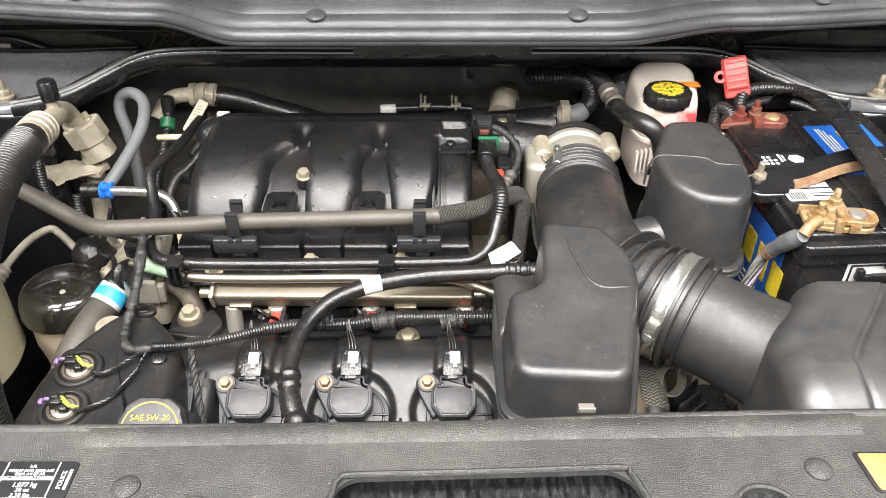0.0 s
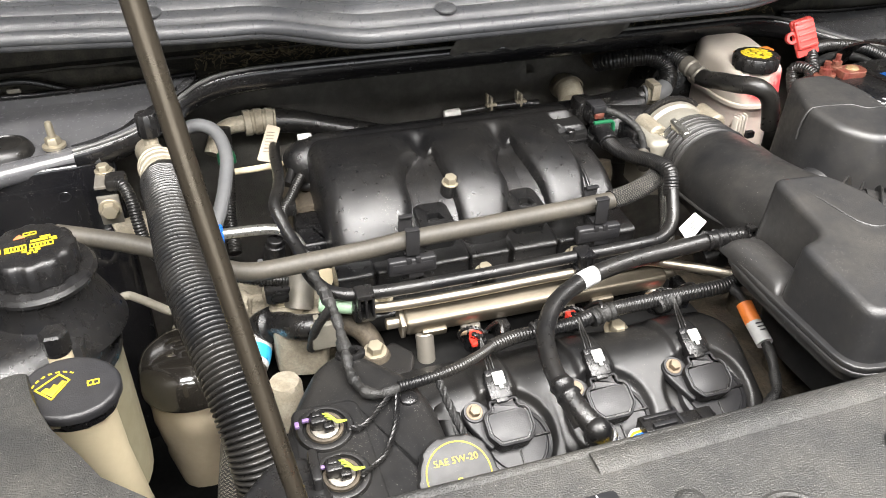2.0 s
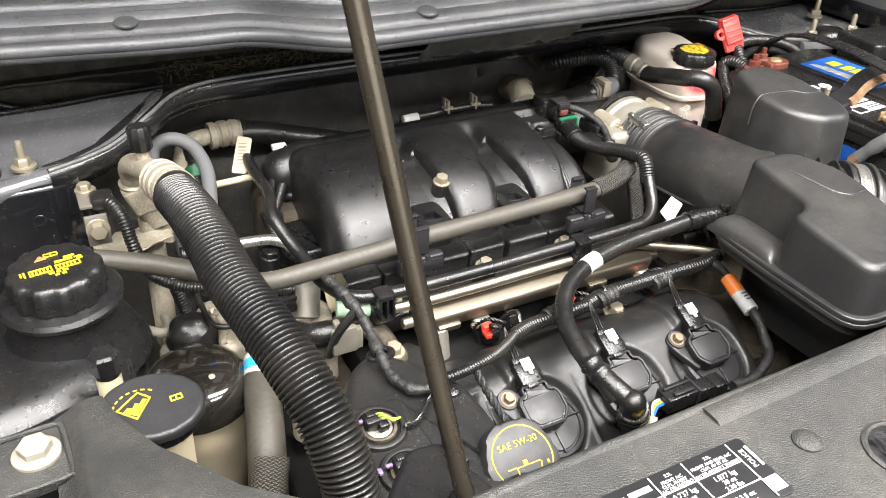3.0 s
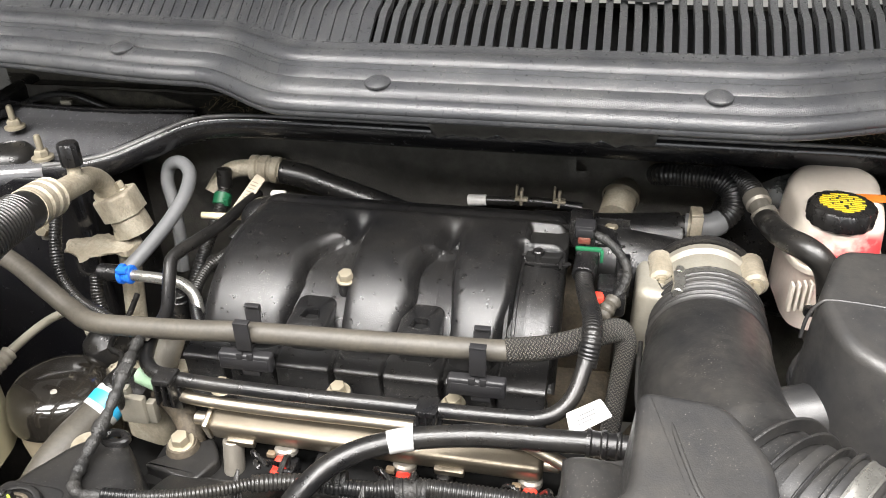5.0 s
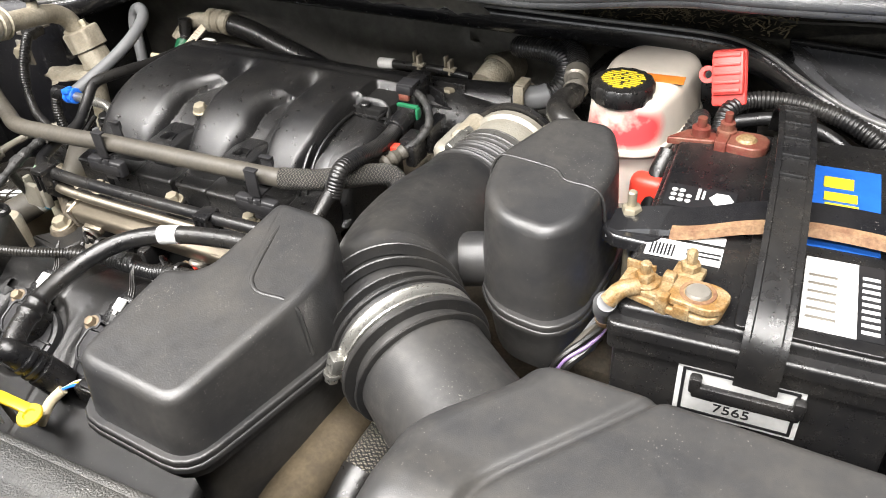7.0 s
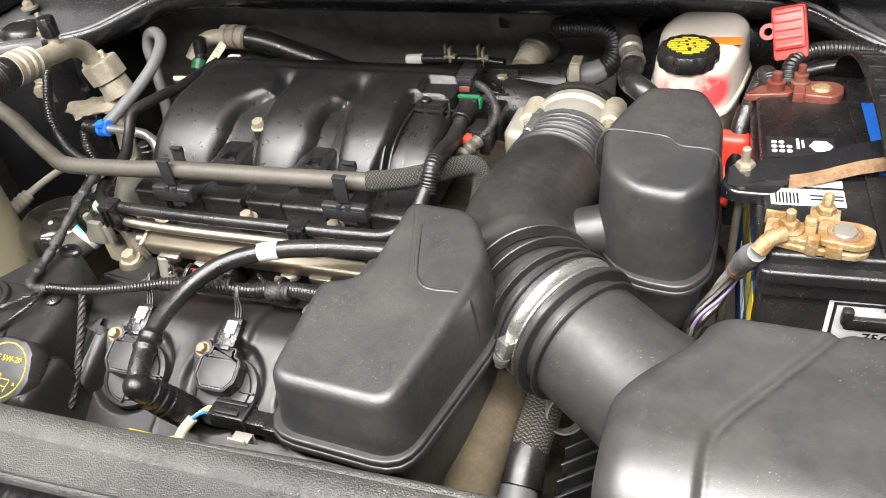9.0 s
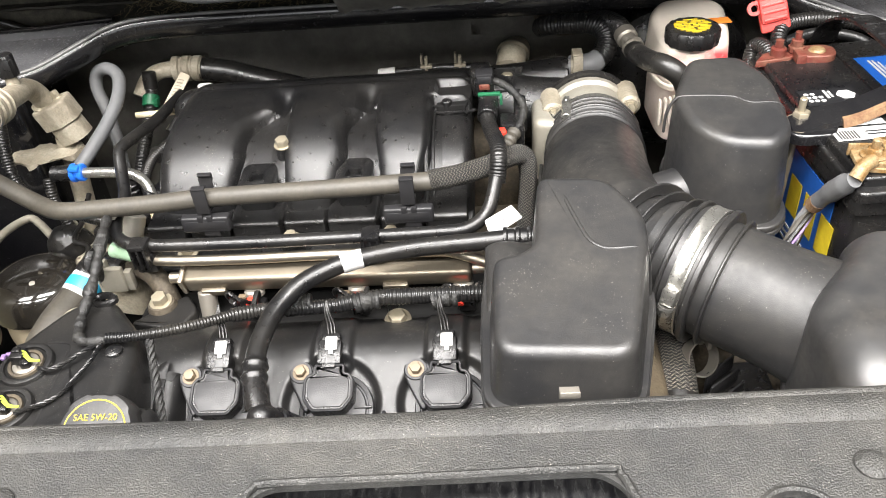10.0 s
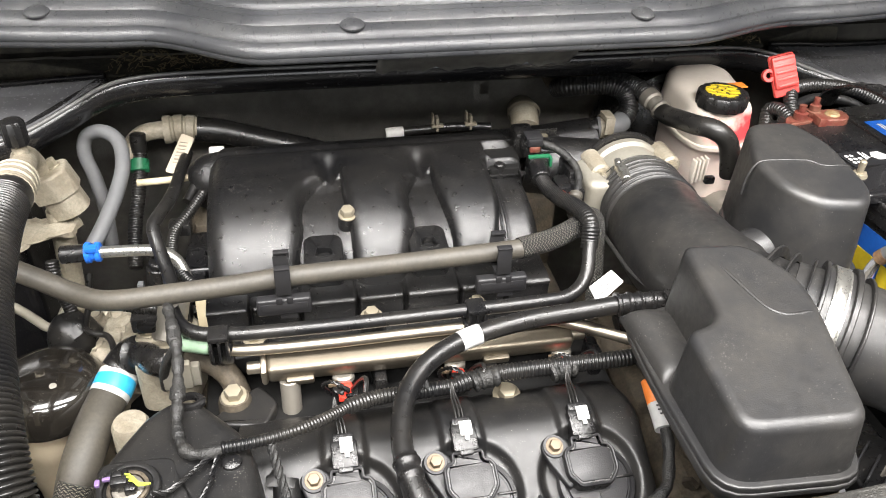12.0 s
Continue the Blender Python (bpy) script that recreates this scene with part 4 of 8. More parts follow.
def runner_drop(x, y):
    """How far the skin lies below the runners' crest at x, y."""
    d = 0.0
    low = ease(0.0, 1.0, (0.835 - y) / 0.055)
    for r0, r1, wide, spread in ((-0.1670, -0.1635, 0.049, 0.010), (-0.0670, -0.0590, 0.036, 0.015)):
        right = r0 + (r1 - r0) * ease(0.0, 1.0, (0.875 - y) / 0.08)
        arch = math.sqrt(max(0.0, 1 - min(max((y - 0.835) / 0.073, 0), 1) ** 2))
        left = right - wide * arch - spread * low
        deep = 0.0130 + 0.0035 * ease(0.0, 1.0, (0.905 - y) / 0.02) - 0.004 * low
        inside = min(bulge((x - left + 0.015) / 0.016), bulge((right - x + 0.007) / 0.008), ease(-0.004, 0.003, 0.908 - y))
        saddle = 0.0140 * math.exp(-((x - right + 0.011) / 0.0115) ** 2) * ease(0.0, 0.030, 0.958 - y)
        d = max(d, inside * deep, saddle)
    d = max(d, bulge((x + 0.014 + 0.010 * low) / 0.011) * ease(0.0, 0.012, 0.915 - y) * 0.022)
    u = min(min(abs(x - c) / w for c, w in ((-0.262, 0.044), (-0.140, 0.036), (-0.036, 0.036))), 1.2)
    d += 0.0040 * u * u * ease(0, 0.1, 0.97 - y)
    # hollow under the sensor, beside the last runner
    d = max(d, 0.017 * ease(-0.004, 0.005, x) * ease(0.0, 0.012, 0.956 - y) * ease(0.0, 0.010, y - 0.910))
    # crease between the plenum's rolled front edge and the runners
    d += 0.0032 * math.exp(-((y - 0.9625) / 0.0065) ** 2)
    return d


def end_round(x):
    """Rounds the ends of the body over."""
    left = max(0, -0.288 - x) / 0.022
    right = max(0, x - 0.024) / 0.016
    return 0.022 * (1 - math.sqrt(max(0, 1 - min(left, 1) ** 2))) + 0.016 * (1 - math.sqrt(max(0, 1 - min(right, 1) ** 2)))


rows = []
NU = 380
for i in range(NU + 1):
    x = -0.310 + 0.350 * i / NU
    ring = []
    for v, p in enumerate(PROFILE):
        t2 = (PROFILE[min(v + 1, NV - 1)] - PROFILE[max(v - 1, 0)]).normalized()
        out = Vector((0, t2.z, -t2.y))
        out = out if out.z > 0 or out.y < 0 else -out
        d = runner_drop(x, p.y) + end_round(x)
        q = p - out * d
        ring.append((x, q.y, q.z))
    ring += [(x, 0.80, 0.868), (x, 0.99, 0.868)]
    rows.append(ring)
part("body", loft(rows), MANIFOLD, man, angle=50)
# ledge under the runners, scalloped at the joints
foot = []
for i in range(321):
    x = -0.312 + 0.345 * i / 320
    u = ((x + 0.194) / 0.105) % 1.0
    pocket = ease(0.205, 0.255, abs(u - 0.5))
    notch = math.exp(-((abs(u - 0.5) - 0.23) / 0.016) ** 2)
    bump = 0.003 * pocket - 0.007 * notch
    lift = 0.002 * pocket - 0.0015 * notch
    foot.append([(x, 0.805, 0.903 + lift), (x, 0.780 - bump, 0.901 + lift), (x, 0.770 - bump, 0.8995 + lift), (x, 0.7665 - bump, 0.8985 + lift), (x, 0.7650 - bump, 0.8965 + lift), (x, 0.7650 - bump, 0.8945 + lift),
                 (x, 0.7665 - bump, 0.8930 + lift), (x, 0.7670 - bump, 0.885), (x, 0.767 - bump, 0.872), (x, 0.767, 0.866), (x, 0.805, 0.862)])
part("foot", loft(foot), MANIFOLD, man, angle=40)
part("foot_flange", prism([(-0.315, 0.733), (0.035, 0.740), (0.035, 0.80), (-0.315, 0.80)], 0.845, 0.866, 0.01, 0.003), MANIFOLD, man)
part("end_panel_rib", tube([(-0.010, 0.925, 0.951), (-0.009, 0.88, 0.956), (-0.009, 0.83, 0.946), (-0.009, 0.797, 0.915), (-0.009, 0.780, 0.880)], 0.0022, 8), MANIFOLD, man)
part("end_panel_rib", tube([(-0.003, 0.925, 0.945), (-0.002, 0.88, 0.950), (-0.002, 0.83, 0.940), (-0.002, 0.797, 0.908), (-0.002, 0.783, 0.880)], 0.0018, 8), MANIFOLD, man)
# plenum tail to the throttle, with round end boss
part("plenum_tail", tube([(0.00, 0.985, 0.935), (0.05, 0.986, 0.935), (0.10, 0.990, 0.936), (0.155, 0.996, 0.938)], 0.026, 20), MANIFOLD, man)
part("throttle_neck", tube([(0.06, 0.975, 0.92), (0.11, 0.965, 0.915), (0.15, 0.95, 0.915), (0.176, 0.93, 0.916)], 0.040, 20), MANIFOLD, man)
part("left_neck", tube([(-0.255, 0.968, 0.936), (-0.285, 0.972, 0.934), (-0.305, 0.974, 0.931), (-0.322, 0.976, 0.926), (-0.333, 0.977, 0.921)], lambda s: 0.0285 * math.sqrt(max(1 - max(0, (s - 0.66) / 0.345) ** 2, 0.02)), 24, 0.003), MANIFOLD, man, angle=60)
part("neck_lip", tube([(-0.262, 0.950, 0.912), (-0.300, 0.950, 0.910), (-0.322, 0.962, 0.906), (-0.326, 0.985, 0.904)], 0.006, 12), MANIFOLD, man)
# bolt sockets in the hollows, each with an oval hole in its top
for hx, hz in ((-0.1945, 0.9315), (-0.0875, 0.9325)):
    hm = pose(hx, 0.8015, hz, 4, 0, 0)
    rings = []
    for wide, front, z in ((0.0120, -0.0160, -0.040), (0.0165, -0.0185, -0.034), (0.0188, -0.0198, -0.026), (0.0200, -0.0205, -0.012), (0.0200, -0.0205, -0.004), (0.0192, -0.0198, -0.0012), (0.0176, -0.0182, 0.0)):
        rings.append([(x, y, z) for x, y in fillet([(-wide, front), (wide, front), (wide, 0.030), (-wide, 0.030)], 0.009, 6)])
    eye = [math.atan2((y - 0.002) / 0.6, x) for x, y, z in rings[-1]]
    for r, z in ((0.0150, 0.0002), (0.0142, 0.0014), (0.0132, 0.0014), (0.0124, 0.0002), (0.0120, -0.004), (0.0118, -0.030)):
        rings.append([(r * math.cos(a), 0.002 + 0.55 * r * math.sin(a), z) for a in eye])
    socket = part("bolt_socket", loft(rings, m=hm), MANIFOLD, man, angle=60)
    # near-black disc added in the hole, shade painted as a part
    part("socket_shade", prism([(0.0121 * math.cos(0.3 * k), 0.002 + 0.55 * 0.0121 * math.sin(0.3 * k)) for k in range(21)], -0.012, -0.006, 0.0005, 0.0003, m=hm), SHADEDIRON, socket)
cpost = part("centre_post", lathe([(0.0105, -0.02), (0.0095, 0.0), (0.0085, 0.004)], pose(-0.167, 0.837, 0.950, 12, 0, 0), 20), MANIFOLD, man)
part("centre_bolt", bolt_bm((-0.167, 0.836, 0.953), (0, -0.2, 1), 0.0075, 0.009, 1.3), BOLT, cpost, "zinc plated bolt")
for bx, by, bz in ((-0.154, 0.750, 0.886), (-0.269, 0.748, 0.876), (-0.047, 0.751, 0.886)):
    part("bolt_pad", lathe([(0.0135, -0.024), (0.0125, 0.0)], pose(bx, by, bz), 20), MANIFOLD, man)
    part("foot_bolt", bolt_bm((bx, by, bz), (0, -0.15, 1), 0.0075, 0.010, 1.5), BOLT, man, "dusty zinc bolt")
# hose clips on the front
for cx in (-0.237, -0.025):
    cm = pose(cx, 0.757, 0.942)
    clip = part("hose_clip", join(box(0, 0.0145, -0.002, 0.0145, 0.0025, 0.030, 0.0008, cm), box(0, 0.002, -0.0125, 0.0145, 0.026, 0.003, 0.0008, cm)), CLIPGREY, man)
    part("clip_blade", join(box(0.001, 0.0155, 0.0135, 0.0145, 0.0025, 0.009, 0.0008, cm), box(0.001, 0.0135, 0.0175, 0.0145, 0.006, 0.002, 0.0006, cm)), CLIPGREY, clip)
    part("clip_blade", join(box(0.001, -0.0135, 0.002, 0.0145, 0.0028, 0.030, 0.0009, cm), box(0.001, -0.0115, 0.0165, 0.0145, 0.0075, 0.0022, 0.0008, cm)), CLIPGREY, clip)
    part("clip_bar", join(box(0, -0.0115, -0.0255, 0.051, 0.011, 0.0185, 0.0025, cm, 3), box(0, -0.0165, -0.0255, 0.044, 0.002, 0.010, 0.0008, cm)), CLIPGREY, clip)
    part("clip_fin", box(0.004, -0.0125, -0.037, 0.017, 0.006, 0.007, 0.001, cm), CLIPGREY, clip)
    part("clip_fin", join(box(-0.004, -0.016, -0.018, 0.006, 0.003, 0.008, 0.0008, cm), box(0.006, -0.016, -0.018, 0.006, 0.003, 0.008, 0.0008, cm)), CLIPGREY, clip)
# map sensor bracket with two bolts and a small clip tree
for bx, by in ((0.023, 0.972), (0.083, 0.971)):
    spost = part("sensor_post", lathe([(0.011, -0.03), (0.010, 0.0)], pose(bx, by, 0.951), 18), MANIFOLD, man)
    part("sensor_bolt", bolt_bm((bx, by, 0.951), (0, 0, 1), 0.007, 0.009, 1.35), BOLT, spost, "zinc plated bolt")
part("sensor_mount", join(box(0.054, 0.965, 0.945, 0.075, 0.022, 0.010, 0.003), box(0.052, 0.955, 0.962, 0.024, 0.030, 0.034, 0.004), box(0.056, 0.934, 0.968, 0.022, 0.026, 0.022, 0.003)), BLACK, man)
part("sensor_plug", join(box(0.056, 0.921, 0.978, 0.018, 0.012, 0.010, 0.002), box(0.056, 0.928, 0.982, 0.020, 0.018, 0.004, 0.001)), CLIPGREY, man)
for fx, fy, fz, fl, turn in ((0.074, 0.955, 0.958, 0.034, -28), (0.080, 0.975, 0.958, 0.044, 0), (0.028, 0.962, 0.954, 0.030, 0)):
    part("sensor_fin", box(0, 0, 0, fl, 0.003, 0.016, 0.0008, pose(fx, fy, fz, 0, 0, turn)), BLACK, man)
for wx, wy in ((0.030, 0.952), (0.081, 0.950)):
    part("sensor_web", prism([(-0.016, 0.0), (0.016, 0.0), (0.010, 0.020), (-0.004, 0.024)], -0.0009, 0.0009, 0.001, 0.0004, m=pose(wx, wy, 0.936, 90, 0, 12 if wx < 0.05 else -14)), BLACK, man)
part("sensor_ledge", box(0.052, 0.946, 0.9490, 0.092, 0.003, 0.0025, 0.0008), BLACK, man)
# near-black plate added over the hollow, for the shade beneath the sensor
part("sensor_shade_plate", prism([(0.000, 0.900), (0.034, 0.900), (0.041, 0.925), (0.041, 0.957), (0.000, 0.957)], 0.930, 0.9575, 0.004, 0.002), SHADEDIRON, man)
part("pink_seal", box(0.056, 0.9175, 0.970, 0.013, 0.006, 0.008, 0.002), REDCLAMP, man, "dull pink connector seal")
part("clip_tree", join(rod((0.012, 0.905, 0.935), (0.012, 0.905, 0.962), 0.006), rod((0.028, 0.915, 0.935), (0.028, 0.915, 0.955), 0.005), box(0.02, 0.91, 0.945, 0.05, 0.004, 0.003, 0.001), box(0.02, 0.90, 0.949, 0.045, 0.003, 0.003, 0.001, pose(0, 0, 0)),
                       box(0.0, 0.905, 0.955, 0.02, 0.003, 0.003, 0.001), box(0.035, 0.905, 0.952, 0.003, 0.03, 0.003, 0.001)), BLACK, man)

# ---- front valve cover ----

vc = thing("valve_cover", (-0.16, 0.57, 0.78), "dusty black plastic valve cover over the front cylinders", "valve cover")
COILS = (-0.200, -0.097, 0.009)


def cover_relief(x, y):
    """How far the cover's skin stands out: sunk round the coils, raised under their plugs, rounded at its end."""
    d = 0.0
    for cx in COILS:
        away = math.hypot(x - cx - 0.005, (y - 0.562) / 0.88)
        d -= 0.0085 * ease(0.0475, 0.0385, away)
        d += 0.0065 * ease(0.0215, 0.0150, abs(x - cx - 0.004)) * ease(0.586, 0.594, y) * ease(0.668, 0.650, y)
    d -= 0.022 * ease(0.019, 0.0135, math.hypot(x + 0.037, y - 0.672))
    d -= 0.022 * ease(0.016, 0.011, math.hypot(x + 0.150, y - 0.682))
    over = min(max((x - 0.060) / 0.0155, 0), 1)
    return d - 0.015 * (1 - math.sqrt(1 - over * over)) + 0.0012 * ease(0.004, 0.001, abs(x + 0.148)) * ease(0.60, 0.56, y)


SKIN = smooth_path([(0, 0.470, 0.74), (0, 0.4715, 0.776), (0, 0.478, 0.788), (0, 0.500, 0.8015), (0, 0.540, 0.8245), (0, 0.572, 0.843), (0, 0.592, 0.8545), (0, 0.604, 0.8600), (0, 0.616, 0.8625), (0, 0.632, 0.8605),
                    (0, 0.652, 0.8525), (0, 0.664, 0.8460), (0, 0.6705, 0.839), (0, 0.671, 0.822), (0, 0.665, 0.78)], 0.0018)
skin = []
for i in range(181):
    x = -0.285 + 0.3605 * i / 180
    ring = []
    for k, p in enumerate(SKIN):
        t2 = (SKIN[min(k + 1, len(SKIN) - 1)] - SKIN[max(k - 1, 0)]).normalized()
        d = cover_relief(x, p.y)
        ring.append((x, p.y - t2.z * d, p.z + t2.y * d))
    skin.append(ring)
part("body", loft(skin), VALVE, vc, angle=60)
part("rear_lip", tube([(-0.27, 0.6705, 0.838), (-0.20, 0.671, 0.838), (-0.170, 0.671, 0.838), (-0.160, 0.664, 0.842), (-0.150, 0.661, 0.843), (-0.140, 0.664, 0.842), (-0.130, 0.671, 0.838), (-0.062, 0.671, 0.838), (-0.053, 0.663, 0.842),
                       (-0.045, 0.654, 0.847), (-0.037, 0.651, 0.8485), (-0.029, 0.654, 0.847), (-0.021, 0.663, 0.842), (-0.012, 0.671, 0.838), (0.06, 0.671, 0.838)], 0.0024, 8, 0.003), VALVE, vc)
bulge = [(-0.255, 0.445), (-0.405, 0.445), (-0.412, 0.50), (-0.405, 0.565), (-0.388, 0.610), (-0.362, 0.655), (-0.338, 0.672), (-0.312, 0.668), (-0.292, 0.645), (-0.270, 0.62), (-0.258, 0.58)]
part("timing_bulge", prism(bulge, 0.80, 0.891, 0.016, 0.013, taper=0.006, n=6, steps=6, top=lambda x, y: -0.05 * (0.60 - y) if y < 0.60 else 0, core=(-0.335, 0.60)), VALVE, vc)
part("solenoid_platform", prism([(-0.392, 0.470), (-0.322, 0.470), (-0.326, 0.600), (-0.388, 0.602)], 0.84, 0.8915, 0.014, 0.003, taper=0.001, top=lambda x, y: -0.05 * (0.60 - y), n=6), VALVE, vc)
part("bulge_ramp", prism([(-0.270, 0.47), (-0.222, 0.47), (-0.222, 0.60), (-0.270, 0.61)], 0.79, 0.865, 0.012, 0.012, taper=0.012, top=lambda x, y: -0.42 * (0.60 - y)), VALVE, vc)
part("oil_neck", prism([(-0.315, 0.465), (-0.228, 0.465), (-0.228, 0.535), (-0.315, 0.535)], 0.80, 0.880, 0.014, 0.010, taper=0.004), VALVE, vc)
for wx, wy, wz, wr in ((-0.361, 0.570, 0.8915, 0.0160), (-0.357, 0.519, 0.8890, 0.0155)):
    wm = pose(wx, wy, wz, 6, 0, 0)
    part("solenoid_collar", lathe([(wr + 0.0085, -0.01), (wr + 0.0085, 0.000), (wr + 0.0070, 0.0026), (wr + 0.0045, 0.0034), (wr + 0.0028, 0.0030), (wr + 0.0022, 0.0006)], wm, 44, ring=True), VALVE, vc)
    # no real recess here: a near-black disc stands in for its shade
    part("well_shade", lathe([(wr + 0.0026, -0.004), (wr + 0.0026, 0.0004), (0.001, 0.0005)], wm, 36), SHADEDIRON, vc)
    part("seal_ring", lathe([(wr - 0.0002, 0.0004), (wr - 0.0006, 0.0028), (wr - 0.0022, 0.0034), (wr - 0.0034, 0.0028), (wr - 0.0036, 0.0004)], wm, 36, ring=True), ENGINE, vc, "brown crusted seal ring")
    sol = part("solenoid", lathe([(wr - 0.0040, 0.0004), (wr - 0.0044, 0.0022), (wr - 0.0055, 0.0030), (wr - 0.0085, 0.0030), (wr - 0.0088, 0.0010), (0.001, 0.0010)], wm, 30), ALLOY, vc, "steel camshaft solenoid in its well")
    part("solenoid_plug", join(box(-0.005, 0.004, 0.007, 0.013, 0.013, 0.012, 0.002, wm), box(0.003, -0.003, 0.005, 0.009, 0.008, 0.009, 0.002, wm), box(-0.006, 0.006, 0.0135, 0.007, 0.006, 0.003, 0.001, wm)), BLACK, sol, "black connector plug with coloured wires")
    for k in range(3):
        part("green_wire_end", tube([wm @ Vector((-0.001 + 0.002 * k, 0.006 - 0.003 * k, 0.012)), wm @ Vector((0.004 + 0.0015 * k, 0.003 - 0.003 * k, 0.014)), wm @ Vector((0.010, -0.003 - 0.001 * k, 0.011)), wm @ Vector((0.018, -0.003, 0.009))], 0.0010, 6), WIREGREEN, sol)
    part("lilac_clip", join(box(-0.0225, 0.006, 0.004, 0.004, 0.006, 0.004, 0.001, wm), box(-0.0150, 0.006, 0.008, 0.006, 0.003, 0.003, 0.0006, wm)), PURPLE, sol)
part("bulge_eyelet", lathe([(0.005, 0), (0.0105, 0), (0.0105, 0.004), (0.009, 0.006), (0.0065, 0.006), (0.005, 0.004)], pose(-0.322, 0.655, 0.890) @ Matrix.Diagonal((1.35, 0.9, 1, 1)), 28, ring=True), BLACK, vc)
part("flange_bolt", bolt_bm((-0.290, 0.697, 0.852), (0, -0.2, 1), 0.0085, 0.010, 1.4), BOLT, vc, "large zinc flange bolt")
part("flange_bolt", bolt_bm((-0.037, 0.660, 0.848), (0, -0.25, 1), 0.009, 0.010, 1.5), BOLT, vc, "large zinc flange bolt")
part("bolt_lug", lathe([(0.016, 0.80), (0.0155, 0.846), (0.0135, 0.8515), (0.010, 0.852)], pose(-0.290, 0.697, 0), 24), ENGINE, vc)
part("bolt_lug", lathe([(0.018, 0.80), (0.017, 0.850), (0.0145, 0.855), (0.002, 0.856)], pose(-0.384, 0.690, -0.012), 24), DULLALLOY, vc)
part("rear_web", prism([(-0.318, 0.672), (-0.262, 0.660), (-0.250, 0.690), (-0.268, 0.716)], 0.80, 0.846, 0.008, 0.003), VALVE, vc)
# filler cap
CAP = pose(-0.268, 0.499, 0.878, 30, 0, 0)
cap = thing("oil_filler_cap", (-0.268, 0.499, 0.87), "black oil filler cap with yellow lettering", "oil cap")
capb = part("cap_body", lathe([(0.022, -0.012), (0.030, -0.010), (0.0325, -0.006), (0.0325, 0.010), (0.0305, 0.0135), (0.027, 0.0145), (0.001, 0.0145)], CAP, 60, wave=0.002, waves=5), TUBEBLACK, cap)
part("print_ring", lathe([(0.0258, 0.0146), (0.0262, 0.0149), (0.0268, 0.0149), (0.0270, 0.0146)], CAP, 48, ring=True), YELLOW, capb)
writing(capb, "SAE 5W-20", 0.0078, CAP @ pose(0, 0.0115, 0.0150), YELLOW)
part("oil_can_print", join(box(0.002, -0.007, 0.015, 0.022, 0.0010, 0.0004, 0, CAP), box(0.003, -0.0135, 0.015, 0.018, 0.0010, 0.0004, 0, CAP), box(-0.0088, -0.010, 0.015, 0.0010, 0.007, 0.0004, 0, CAP), box(0.0155, -0.0085, 0.015, 0.0010, 0.011, 0.0004, 0, CAP @ pose(0, 0, 0, 0, 0, -18)),
                           box(-0.013, -0.0065, 0.015, 0.008, 0.0012, 0.0004, 0, CAP), box(0.0, -0.0045, 0.015, 0.004, 0.004, 0.0004, 0, CAP), box(0.0195, -0.010, 0.015, 0.002, 0.003, 0.0004, 0, CAP)), YELLOW, capb)

